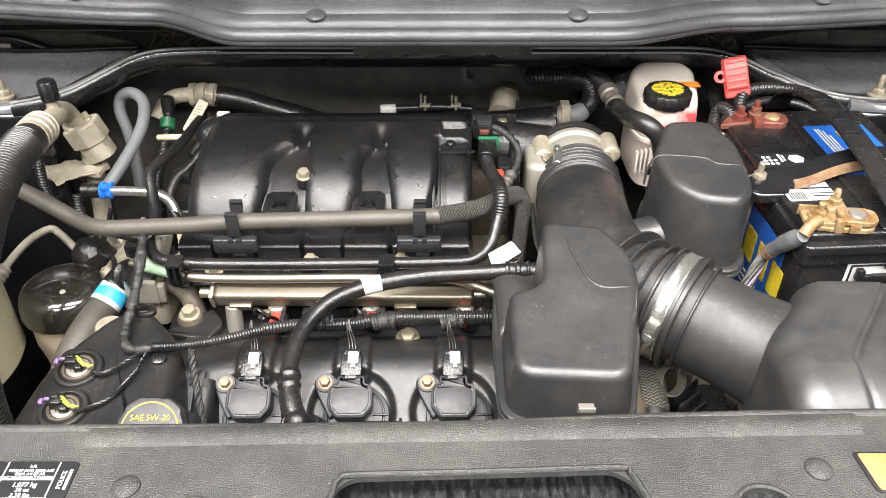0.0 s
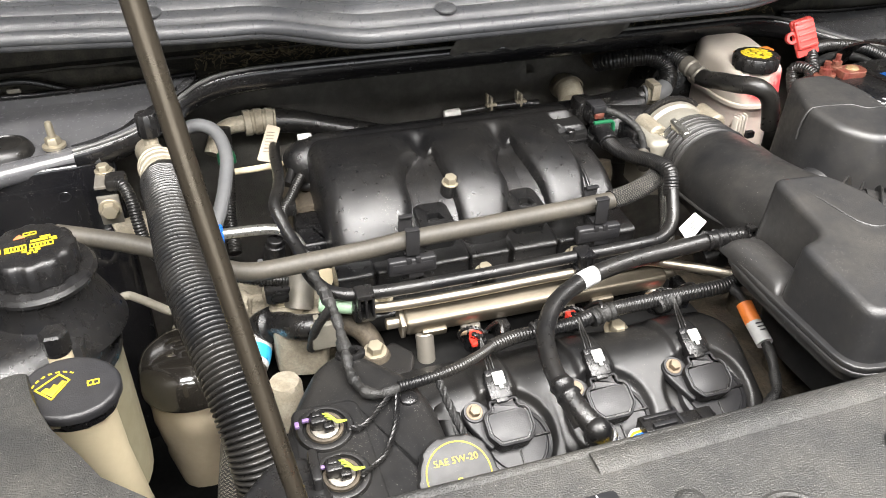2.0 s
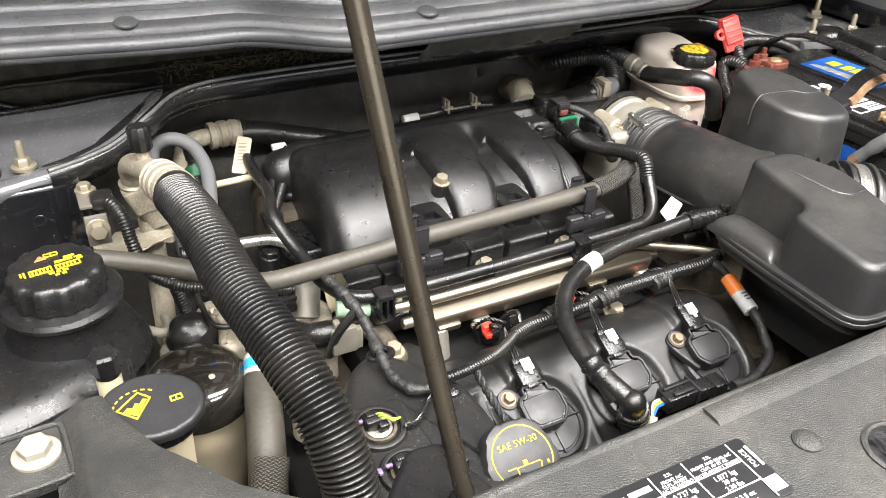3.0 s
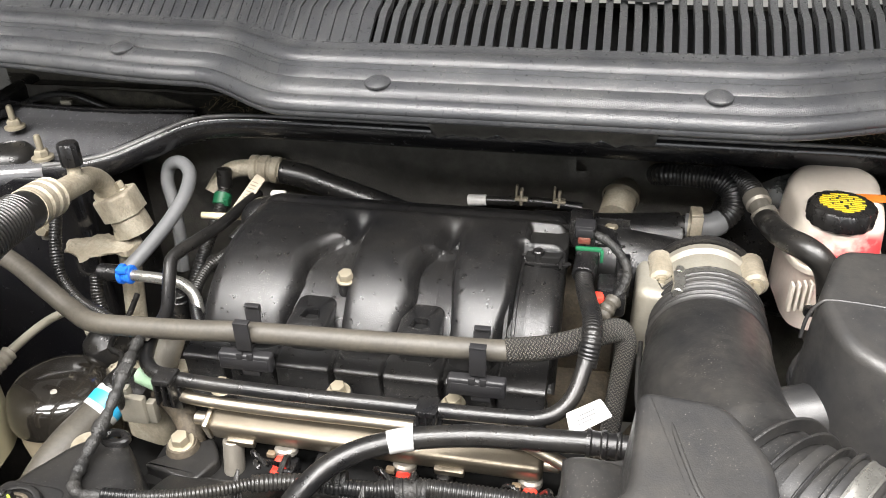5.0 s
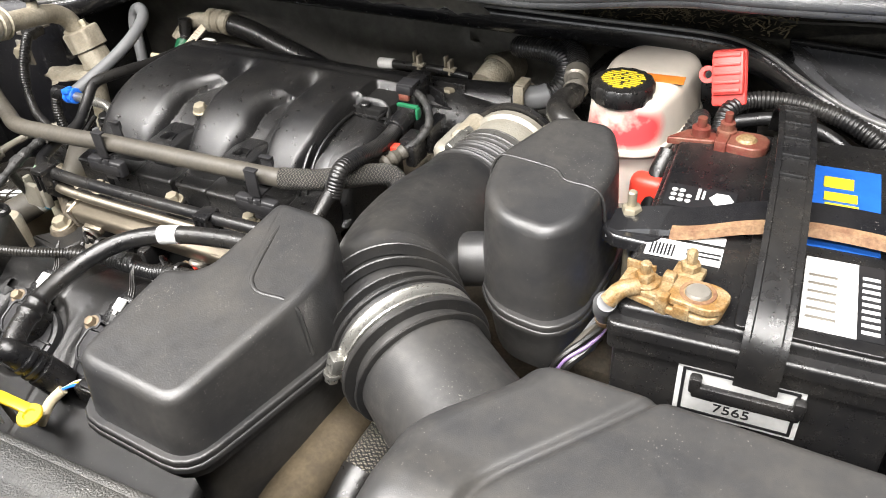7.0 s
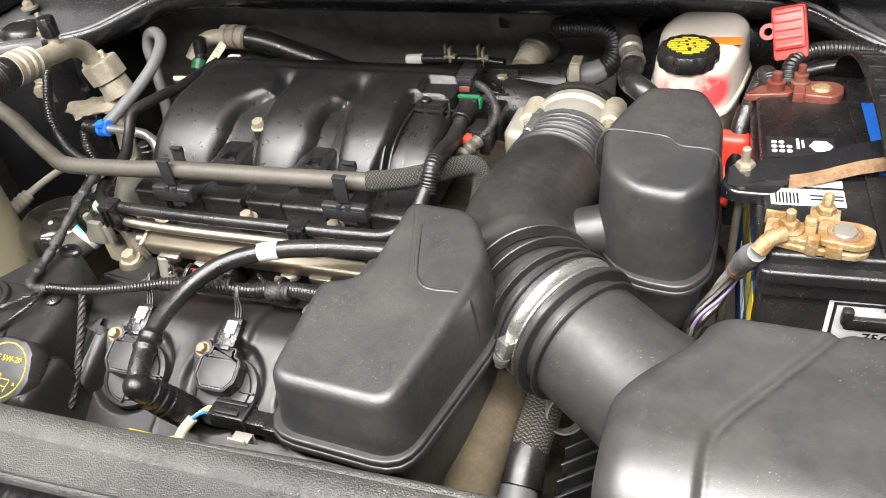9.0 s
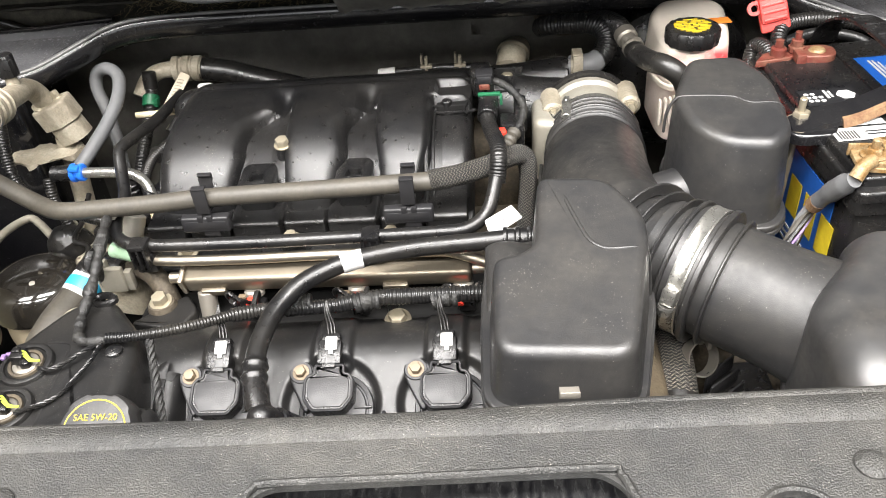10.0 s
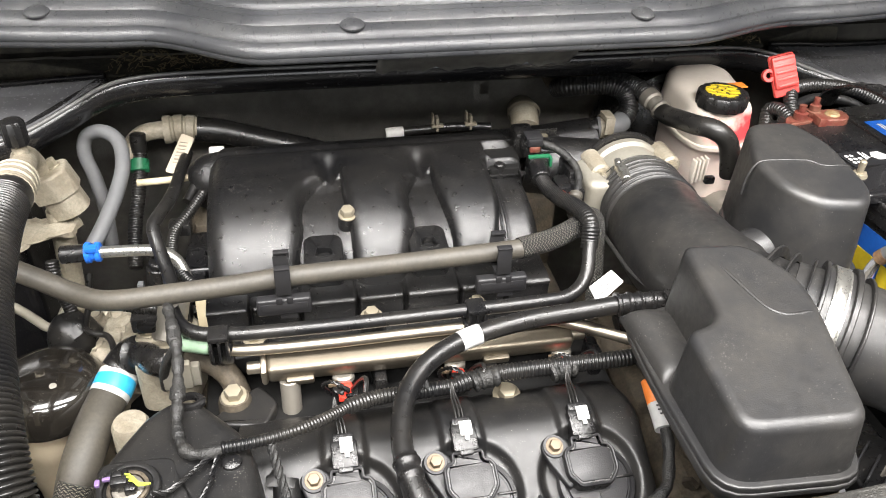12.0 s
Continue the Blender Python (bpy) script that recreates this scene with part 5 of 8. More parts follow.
# ---- ignition coils ----
def ignition_coil():
    t = thing("ignition_coil", (0, 0, 0), "black ignition coil with white connector latch on the valve cover", "ignition coil", "ignition coils on the front bank")
    part("boot_disc", lathe([(0.0345, -0.012), (0.0345, 0.0005), (0.0335, 0.0022), (0.0300, 0.0028), (0.0292, 0.0012), (0.0280, 0.0012), (0.0270, 0.0030), (0.001, 0.0032)], pose(0.010, -0.051, 0), 44), CLIPGREY, t)
    hull = [(-0.0225, -0.046), (-0.0135, -0.0575), (0.0145, -0.0575), (0.0235, -0.046), (0.0235, -0.027), (0.0190, -0.0215), (0.0150, -0.0215), (0.0150, -0.0130), (-0.0140, -0.0130), (-0.0140, -0.0215), (-0.0180, -0.0215), (-0.0225, -0.027)]
    cbody = part("coil_body", prism(hull, 0.002, 0.0165, 0.0035, 0.0012, m=pose(0.004, 0, 0)), BLACK, t)
    part("coil_lid", prism(inset(fillet(hull, 0.0035), 0.0042), 0.0150, 0.0174, 0.001, 0.0008, m=pose(0.004, 0, 0)), CLIPGREY, cbody)
    rim = inset(fillet(hull, 0.0035), 0.0014)
    part("coil_rim", tube([(x + 0.004, y, 0.0170) for x, y in rim + rim[:1]], 0.0014, 8, 0.002), CLIPGREY, cbody)
    part("disc_web", join(box(0.035, -0.050, 0.0035, 0.016, 0.002, 0.004, 0.0006), box(0.010, -0.071, 0.0030, 0.002, 0.022, 0.004, 0.0006)), BLACK, t)
    ear = part("ear", prism([(-0.036, -0.014), (-0.032, -0.028), (-0.016, -0.058), (-0.006, -0.040), (-0.008, -0.014), (-0.022, -0.005)], 0.002, 0.0095, 0.007, 0.002), CLIPGREY, t)
    part("ear_ring", lathe([(0.0070, 0), (0.0105, 0), (0.0100, 0.0018), (0.0075, 0.0018)], pose(-0.0230, -0.018, 0.0095), 24, ring=True), CLIPGREY, ear)
    part("ear_bolt", bolt_bm((-0.0230, -0.018, 0.0097), (0, 0, 1), 0.0055, 0.0075, 1.45), BRONZE, ear, "bronze coloured hex bolt")
    conn = part("connector", join(box(0.004, -0.002, 0.012, 0.022, 0.024, 0.018, 0.002), box(0.004, 0.011, 0.012, 0.018, 0.012, 0.014, 0.002), box(0.004, -0.014, 0.016, 0.012, 0.006, 0.008, 0.001)), BLACK, t)
    part("latch", join(box(0.006, 0.005, 0.0225, 0.0110, 0.013, 0.003, 0.001), box(0.006, -0.003, 0.0225, 0.004, 0.005, 0.002, 0.0005)), PLUGWHITE, conn, "white connector latch")
    for k, wmat in ((-1, CONDUIT), (0, RUBBER), (1, CONDUIT)):
        part("lead", tube([(0.004 + k * 0.003, 0.016, 0.013), (0.003 + k * 0.003, 0.026, 0.017), (0.0 + k * 0.002, 0.036, 0.024), (0.0, 0.046, 0.028)], 0.0011, 6), wmat, conn)
    return t


coil = ignition_coil()
COIL_TILT = (24, 0, 0)
coil.matrix_basis = pose(-0.200, 0.604, 0.854, *COIL_TILT)
for cx in COILS[1:]:
    copy_thing(coil, pose(cx, 0.606, 0.853, *COIL_TILT))
# ---- fuel rail, injectors and pipes ----
fr_ = thing("fuel_rail", (-0.10, 0.69, 0.87), "bronze toned steel fuel rail with injectors below", "fuel rail")
RM = pose(-0.110, 0.705, 0.876, 18, 0, -0.6)
part("rail_body", box(0, 0, 0, 0.296, 0.026, 0.022, 0.005, RM, 3), RAIL, fr_)
part("rail_end", box(-0.150, 0, 0, 0.006, 0.028, 0.024, 0.003, RM), STEEL, fr_)
part("rail_end", rod(RM @ Vector((-0.152, 0, 0)), RM @ Vector((-0.166, 0, 0)), 0.006), STEEL, fr_)
part("rail_end", rod(RM @ Vector((0.146, 0, 0)), RM @ Vector((0.162, 0, 0)), 0.006), STEEL, fr_)
for bx in (-0.118, 0.07):
    part("rail_bracket", box(bx, -0.014, -0.006, 0.026, 0.008, 0.009, 0.002, RM), RAIL, fr_)
for k, ix in enumerate((-0.188, -0.080, 0.028)):
    inj = part("injector", rod((ix, 0.698, 0.864), (ix, 0.690, 0.825), 0.0085, 0.0075), BLACK, fr_)
    part("injector_plug", box(ix + 0.004, 0.686, 0.848, 0.018, 0.020, 0.015, 0.003, None), BLACK, inj)
    part("injector_clip", join(box(ix + 0.001, 0.684, 0.858, 0.013, 0.010, 0.010, 0.003), box(ix - 0.003, 0.678, 0.855, 0.007, 0.012, 0.005, 0.001)), REDCLIP, inj, "red injector locking clip")
    part("clip_spring", box(ix - 0.011, 0.690, 0.860, 0.008, 0.006, 0.005, 0.001), BRONZE, inj)
    part("injector_leads", tube([(ix + 0.006, 0.682, 0.856), (ix + 0.014, 0.672, 0.878), (ix + 0.018, 0.658, 0.892), (ix + 0.016, 0.648, 0.886)], 0.0024, 6), RUBBER, inj)
for ix in (-0.188, -0.080, 0.028):
    part("injector_wires", twisted([(ix + 0.004, 0.682, 0.856), (ix - 0.004, 0.670, 0.872), (ix - 0.010, 0.660, 0.882), (ix - 0.004, 0.652, 0.884)], 0.0013, 0.010, 3), RUBBER, fr_)
    part("injector_wires", twisted([(ix - 0.012, 0.684, 0.852), (ix - 0.020, 0.676, 0.872), (ix - 0.012, 0.664, 0.888), (ix + 0.002, 0.654, 0.886)], 0.0011, 0.010, 2), RUBBER, fr_)
    part("injector_ring", lathe([(0.0085, -0.002), (0.0105, 0), (0.0105, 0.004), (0.0085, 0.006)], along((ix, 0.698, 0.862), (ix, 0.690, 0.825)), 18), ALLOY, fr_)
    part("intake_port", box(ix + 0.035, 0.700, 0.842, 0.012, 0.030, 0.040, 0.003), BLACK, fr_)
part("rail_stud", join(rod((-0.238, 0.698, 0.864), (-0.238, 0.684, 0.812), 0.0095), lathe([(0.013, 0), (0.013, 0.008)], pose(-0.238, 0.683, 0.810), 18)), ALLOY, fr_)
pipe = thing("fuel_pipe", (-0.1, 0.7, 0.90), "bright plated steel fuel pipe above the rail", "pipe")
part("pipe_run", tube([(-0.330, 0.735, 0.898), (-0.310, 0.722, 0.896), (-0.28, 0.709, 0.897), (-0.20, 0.705, 0.898), (-0.10, 0.705, 0.899), (0.00, 0.706, 0.897), (0.020, 0.704, 0.896), (0.035, 0.699, 0.894), (0.055, 0.690, 0.892), (0.087, 0.674, 0.888), (0.115, 0.662, 0.882)], 0.0056, 14), STEEL, pipe)
part("pipe_socket", box(-0.296, 0.716, 0.896, 0.022, 0.022, 0.024, 0.003, pose(0, 0, 0)), BLACK, pipe, "black ribbed quick connector")
part("pipe_collar", rod((-0.338, 0.728, 0.900), (-0.306, 0.719, 0.897), 0.0085), PALEGREEN, pipe, "pale green pipe collar")

loom_pipe = thing("vacuum_pipe", (-0.1, 0.72, 0.915), "black plastic pipe along the manifold foot with clips", "pipe")
part("pipe_run", tube([(-0.341, 1.030, 0.935), (-0.345, 0.985, 0.937), (-0.347, 0.939, 0.941), (-0.351, 0.897, 0.947), (-0.358, 0.866, 0.949), (-0.361, 0.851, 0.946), (-0.354, 0.827, 0.931), (-0.345, 0.800, 0.919), (-0.341, 0.760, 0.915), (-0.325, 0.726, 0.914), (-0.29, 0.713, 0.914), (-0.20, 0.709, 0.915), (-0.10, 0.709, 0.916), (0.0, 0.710, 0.917), (0.036, 0.714, 0.918), (0.056, 0.728, 0.928), (0.066, 0.752, 0.950)], 0.0068, 14), RUBBER, loom_pipe)
part("pipe_clip", join(box(-0.060, 0.708, 0.914, 0.018, 0.020, 0.020, 0.002), box(-0.060, 0.704, 0.902, 0.024, 0.014, 0.012, 0.002)), BLACK, loom_pipe)
for cx in (-0.296, -0.060):
    for k in range(3):
        part("clip_fin", box(cx - 0.007 + 0.007 * k, 0.7065, 0.909, 0.0026, 0.021, 0.027, 0.0008), BLACK, loom_pipe)
    part("clip_jaw", box(cx, 0.706, 0.921, 0.018, 0.020, 0.006, 0.0015), BLACK, loom_pipe)
sensor_loom = thing("sensor_loom", (0.06, 0.85, 0.95), "corrugated black conduit from the green plug", "conduit")
part("conduit", tube([(0.066, 0.752, 0.944), (0.069, 0.768, 0.966), (0.068, 0.800, 0.962), (0.064, 0.840, 0.950), (0.060, 0.870, 0.945), (0.058, 0.896, 0.946)], 0.0088, 14, ribs=0.0032, depth=0.0007), CONDUIT, sensor_loom)
part("plug", join(rod((0.058, 0.888, 0.946), (0.060, 0.912, 0.951), 0.0118), box(0.060, 0.918, 0.953, 0.023, 0.018, 0.016, 0.003)), BLACK, sensor_loom)
part("plug_lock", join(box(0.061, 0.914, 0.962, 0.026, 0.005, 0.004, 0.0012), box(0.0745, 0.912, 0.956, 0.003, 0.008, 0.012, 0.001)), GREENCLIP, sensor_loom, "green plug lock")

# ---- crankcase vent hose with the white tape ----
vent = thing("vent_hose", (-0.06, 0.62, 0.9), "smooth black vent hose with a white tape band", "hose")
VENT = [(0.112, 0.682, 0.925), (0.081, 0.684, 0.925), (0.035, 0.684, 0.922), (-0.02, 0.681, 0.920), (-0.074, 0.670, 0.917), (-0.115, 0.650, 0.912), (-0.139, 0.622, 0.904), (-0.149, 0.589, 0.897), (-0.150, 0.560, 0.891), (-0.147, 0.536, 0.883), (-0.144, 0.524, 0.876)]
vhose = part("hose", tube(VENT, 0.0090, 18), RUBBER, vent)
part("tape_band", tube([(-0.064, 0.6725, 0.9178), (-0.074, 0.6702, 0.9170), (-0.084, 0.6665, 0.9160)], 0.0095, 18), PAPER, vhose, "white paper tape band")
part("quick_connector", join(tube([(0.070, 0.684, 0.925), (0.10, 0.683, 0.925), (0.128, 0.680, 0.925)], lambda s: 0.0100 + (0.0014 if (s * 5) % 1 < 0.3 else 0.0), 20, 0.0015), box(0.118, 0.676, 0.938, 0.008, 0.010, 0.006, 0.001)), BLACK, vent)
part("elbow", tube([(-0.1495, 0.566, 0.892), (-0.148, 0.550, 0.889), (-0.143, 0.530, 0.884), (-0.137, 0.516, 0.879)], lambda s: 0.0100 + 0.0018 * math.exp(-((s - 0.12) / 0.05) ** 2) + 0.0018 * math.exp(-((s - 0.34) / 0.05) ** 2), 22, 0.001), BLACK, vent)
VE = along((-0.136, 0.5125, 0.8785), (-0.121, 0.523, 0.848))
part("elbow_head", lathe([(0.001, -0.0115), (0.0060, -0.0105), (0.0100, -0.0070), (0.0122, -0.0015), (0.0124, 0.004), (0.0124, 0.018)], VE, 32), BLACK, vent)
part("socket", lathe([(0.0118, 0.014), (0.0145, 0.015), (0.0148, 0.0165), (0.0148, 0.0195), (0.0132, 0.0205), (0.0132, 0.0235), (0.0152, 0.0245), (0.0152, 0.0285), (0.0136, 0.0295), (0.0136, 0.0320), (0.0156, 0.0330), (0.0156, 0.060)], VE, 32), BLACK, vent, "black ribbed hose socket")

# ---- wiring on the front bank ----
loom = thing("injector_loom", (-0.1, 0.64, 0.88), "corrugated black wiring loom along the valve cover", "wiring loom")
part("conduit", tube([(-0.292, 0.590, 0.902), (-0.265, 0.594, 0.900), (-0.235, 0.601, 0.899), (-0.21, 0.615, 0.894), (-0.185, 0.635, 0.886)], 0.0052, 12, ribs=0.003, depth=0.0009), CONDUIT, loom)
part("conduit", tube([(-0.19, 0.632, 0.887), (-0.16, 0.644, 0.882), (-0.12, 0.647, 0.880), (-0.085, 0.648, 0.881)], 0.0072, 12, ribs=0.0036, depth=0.001), CONDUIT, loom)
part("conduit", tube([(-0.09, 0.648, 0.881), (-0.06, 0.655, 0.882), (-0.02, 0.654, 0.884), (0.03, 0.652, 0.886), (0.075, 0.650, 0.888), (0.10, 0.655, 0.888)], 0.0082, 14, ribs=0.0036, depth=0.0012), CONDUIT, loom)
for tx in (-0.128, -0.062, 0.012):
    part("tape_wrap", tube([(tx - 0.012, 0.648, 0.881), (tx, 0.650, 0.883), (tx + 0.012, 0.651, 0.883)], lambda s: 0.0085 + 0.0008 * math.sin(s * 23) + 0.0004 * math.sin(s * 71), 14, 0.0015), CLOTHTAPE, loom)
loom2 = thing("solenoid_loom", (-0.32, 0.6, 0.9), "taped black wiring branch over the valve cover", "wiring loom")
part("branch", tube([(-0.345, 0.765, 0.925), (-0.338, 0.73, 0.928), (-0.330, 0.69, 0.922), (-0.328, 0.655, 0.910), (-0.328, 0.620, 0.899), (-0.320, 0.595, 0.899), (-0.306, 0.588, 0.900), (-0.290, 0.590, 0.901)], lambda s: 0.0048 + 0.0007 * math.sin(s * 61) + 0.0004 * math.sin(s * 150 + 1) + 0.0010 * math.exp(-((s - 0.26) / 0.03) ** 2), 12, 0.002), CLOTHTAPE, loom2)
part("branch", tube([(-0.3305, 0.692, 0.9225), (-0.337, 0.694, 0.912), (-0.344, 0.700, 0.897), (-0.349, 0.708, 0.878), (-0.352, 0.716, 0.855)], 0.0046, 12), CLOTHTAPE, loom2)
for ts in ((-0.333, 0.703, 0.925), (-0.3285, 0.650, 0.9085)):
    part("tape_knot", rugged(lathe([(0.003, -0.007), (0.0062, -0.005), (0.0066, 0.004), (0.004, 0.007)], along(ts, (ts[0] + 0.002, ts[1] - 0.04, ts[2] - 0.011)), 14), 0.0012, 260, 1), CLOTHTAPE, loom2)
part("twisted_lead", twisted([(-0.296, 0.589, 0.900), (-0.312, 0.575, 0.898), (-0.330, 0.560, 0.896), (-0.342, 0.558, 0.899)], 0.0012, 0.016, 3), RUBBER, loom2)
part("twisted_lead", twisted([(-0.294, 0.588, 0.900), (-0.302, 0.560, 0.895), (-0.318, 0.530, 0.891), (-0.342, 0.510, 0.895)], 0.0012, 0.016, 3), RUBBER, loom2)
part("drop_lead", twisted([(-0.255, 0.597, 0.899), (-0.252, 0.585, 0.887), (-0.245, 0.562, 0.868), (-0.236, 0.535, 0.850), (-0.228, 0.505, 0.832)], 0.0021, 0.020, 3), CLOTHTAPE, loom2)
part("clip", lathe([(0.008, 0), (0.008, 0.004), (0.005, 0.006)], pose(-0.285, 0.584, 0.889), 16), BLACK, loom2)
side = thing("side_loom", (0.07, 0.58, 0.87), "black cloth taped loom with an orange tag", "wiring loom")
part("loom", tube([(0.085, 0.652, 0.888), (0.088, 0.630, 0.884), (0.087, 0.600, 0.870), (0.085, 0.571, 0.862), (0.078, 0.548, 0.850), (0.067, 0.531, 0.845), (0.037, 0.519, 0.838), (0.005, 0.518, 0.838)], lambda s: 0.0053 + 0.0005 * math.sin(s * 47) + 0.0003 * math.sin(s * 140), 12, 0.003), CLOTHTAPE, side)
part("orange_tag", tube([(0.0875, 0.624, 0.8815), (0.087, 0.612, 0.8760), (0.087, 0.604, 0.872)], 0.0085, 14), TAGORANGE, side, "orange tape tag")
part("paper_tag", tube([(0.087, 0.604, 0.872), (0.0865, 0.592, 0.868), (0.0855, 0.580, 0.8645)], 0.0085, 14), PAPER, side, "white printed tape tag")
bars(side, "print_bar", LABELBLACK, pose(0.0868, 0.592, 0.8775, 20, 0, 0), [(-0.001, 0.004, 0.008, 0.0012), (-0.001, 0.0, 0.008, 0.0012), (-0.001, -0.004, 0.006, 0.0012)])
plug = part("plug", join(box(-0.058, 0.530, 0.840, 0.040, 0.021, 0.018, 0.002), box(-0.028, 0.528, 0.839, 0.026, 0.017, 0.015, 0.002), box(-0.012, 0.526, 0.839, 0.016, 0.020, 0.018, 0.002)), BLACK, side)
part("plug_latch", box(-0.058, 0.524, 0.8505, 0.024, 0.005, 0.004, 0.001), CLIPGREY, plug)
part("plug_latch", box(-0.058, 0.534, 0.8505, 0.034, 0.003, 0.004, 0.0008), CLIPGREY, plug)
part("plug_collar", box(-0.040, 0.530, 0.840, 0.003, 0.024, 0.021, 0.0008), CLIPGREY, plug)
for k, wm_ in ((0, BLUECLIP), (1, YELLOWP), (2, PAPER)):
    part("wire", tube([(-0.076, 0.527 + k * 0.003, 0.840), (-0.087, 0.526 + k * 0.003, 0.840), (-0.098, 0.519, 0.836)], 0.0016, 6), wm_, side)
part("wire_sleeve", tube([(-0.097, 0.520, 0.836), (-0.105, 0.508, 0.827), (-0.108, 0.492, 0.812)], 0.005, 10), CREAM, side)
dip = thing("dipstick", (-0.12, 0.486, 0.84), "yellow plastic oil dipstick handle", "dipstick")
part("handle", join(lathe([(0.006, -0.002), (0.011, -0.002), (0.012, 0.0), (0.011, 0.002), (0.006, 0.002), (0.005, 0.0)], pose(-0.098, 0.484, 0.838, 10, 0, 0), 28), box(-0.125, 0.488, 0.839, 0.045, 0.011, 0.005, 0.002, None)), YELLOWP, dip)
part("blade", rod((-0.147, 0.488, 0.840), (-0.155, 0.50, 0.72), 0.003), STEEL, dip)

# ---- intake tract: throttle, duct, resonators, air cleaner ----
tb = thing("throttle_unit", (0.176, 0.90, 0.9), "dirty cast aluminium throttle body", "throttle body")
part("housing", lathe([(0.044, 0), (0.046, 0.004), (0.046, 0.030), (0.050, 0.034), (0.050, 0.042), (0.040, 0.044)], along((0.176, 0.892, 0.917), (0.177, 0.940, 0.917)), 36), CASTPALE, tb)
part("gasket_ring", lathe([(0.044, 0.044), (0.054, 0.044), (0.0555, 0.048), (0.054, 0.052), (0.044, 0.052)], along((0.176, 0.892, 0.917), (0.177, 0.940, 0.917)), 40, ring=True), BLACK, tb)
part("actuator", prism([(0.108, 0.872), (0.142, 0.866), (0.146, 0.932), (0.110, 0.936)], 0.870, 0.946, 0.014, 0.010, n=6, steps=5), CASTPALE, tb)
for bx, bz in ((0.133, 0.942), (0.219, 0.946), (0.135, 0.885), (0.218, 0.885)):
    part("bolt_boss", rod((bx, 0.895, bz), (bx, 0.94, bz), 0.0125, bevel=0.003), DULLALLOY, tb)
    part("bolt", bolt_bm((bx, 0.895, bz), (0, -1, 0.15), 0.006, 0.008, 1.3), BOLT, tb)

duct = thing("intake_duct", (0.18, 0.75, 0.9), "black moulded rubber air intake duct with bellows", "air duct")
AXIS = [(0.177, 0.892, 0.917), (0.175, 0.855, 0.918), (0.171, 0.810, 0.921), (0.167, 0.765, 0.925), (0.168, 0.715, 0.930), (0.180, 0.668, 0.936), (0.206, 0.630, 0.940), (0.240, 0.602, 0.938), (0.282, 0.573, 0.932), (0.330, 0.542, 0.924), (0.36, 0.525, 0.92)]


def duct_radius(s):
    """Fine bellows behind the throttle, then a plain elbow."""
    if s < 0.215:
        return 0.0515 + 0.012 * s - 0.0055 * (0.5 + 0.5 * math.cos(s / 0.0205 * 2 * math.pi)) ** 1.5 - 0.0012 * math.sin(s * 90)
    return 0.0530 + 0.003 * math.sin(min((s - 0.215) / 0.50, 1) * math.pi) - 0.0045 * ease(0.70, 0.76, s)


part("flexible_elbow", tube(AXIS[:8], duct_radius, 48, 0.0010), DUCT, duct, angle=70)
part("outlet_tube", tube(AXIS[6:], lambda s: 0.0505 + 0.008 * ease(0.5, 1.0, s), 40, 0.004), TUBEBLACK, duct)
AX = smooth_path(AXIS, 0.002)


def on_axis(p):
    i = min(range(len(AX)), key=lambda k: (AX[k] - Vector(p)).length)
    d = (AX[min(i + 4, len(AX) - 1)] - AX[max(i - 4, 0)]).normalized()
    return AX[i], d


c0, cd = on_axis((0.232, 0.608, 0.938))
CLAMP = along(c0, c0 + cd)
cband = part("clamp_band", lathe([(0.0555, -0.0065), (0.0575, -0.0065), (0.0578, -0.005), (0.0572, -0.0042), (0.0572, 0.0042), (0.0578, 0.005), (0.0575, 0.0065), (0.0555, 0.0065)], CLAMP, 48, ring=True), BRIGHT, duct, "bright steel worm clamp")
part("clamp_seat", lathe([(0.050, -0.012), (0.0553, -0.012), (0.0553, 0.012), (0.050, 0.012)], CLAMP, 48, ring=True), BOXBLACK, duct)
for off, rr, wide in ((0.0120, 0.0600, 0.0050), (0.0235, 0.0560, 0.0026), (-0.0120, 0.0590, 0.0035), (-0.0215, 0.0572, 0.0020), (-0.0385, 0.0578, 0.0022), (-0.0540, 0.0600, 0.0026)):
    q0, qd = on_axis(c0 + cd * off)
    part("collar_ring", lathe([(0.050, -wide / 2), (rr - 0.0008, -wide / 2), (rr, -wide / 2 + 0.0008), (rr, wide / 2 - 0.0008), (rr - 0.0008, wide / 2), (0.050, wide / 2)], along(q0, q0 + qd), 56, ring=True), DUCT, duct)
inv = CLAMP.inverted()

sc = inv @ Vector((0.203, 0.566, 0.952))
sa = math.atan2(sc.y, sc.x)
SM = CLAMP @ Matrix.Rotation(sa, 4, "Z") @ Matrix.Translation((0.062, 0, 0))
part("clamp_screw", join(box(-0.001, 0, 0, 0.010, 0.015, 0.012, 0.002, SM), moved(lathe([(0.0055, 0), (0.0055, 0.008), (0.004, 0.010)], pose(0, 0.008, 0, -90, 0, 0), 6), SM), moved(lathe([(0.0066, 0), (0.0066, 0.003)], pose(0, 0.008, 0, -90, 0, 0), 16), SM)), BRIGHT, cband)
for ang in (0.85, 1.5):
    part("band_slot", box(0.0577, 0, 0, 0.0014, 0.022, 0.0045, 0, CLAMP @ Matrix.Rotation(sa + math.pi - ang + 0.2, 4, "Z")), BLACK, cband)
for ang in (0.35, 0.95, 1.5, 2.1):
    part("elbow_rib", box(0.0565, 0, -0.0195, 0.006, 0.003, 0.013, 0.0008, CLAMP @ Matrix.Rotation(sa + math.pi - ang, 4, "Z")), BOXBLACK, duct)
t0, td = on_axis((0.176, 0.880, 0.917))
TCL = along(t0, t0 + td)
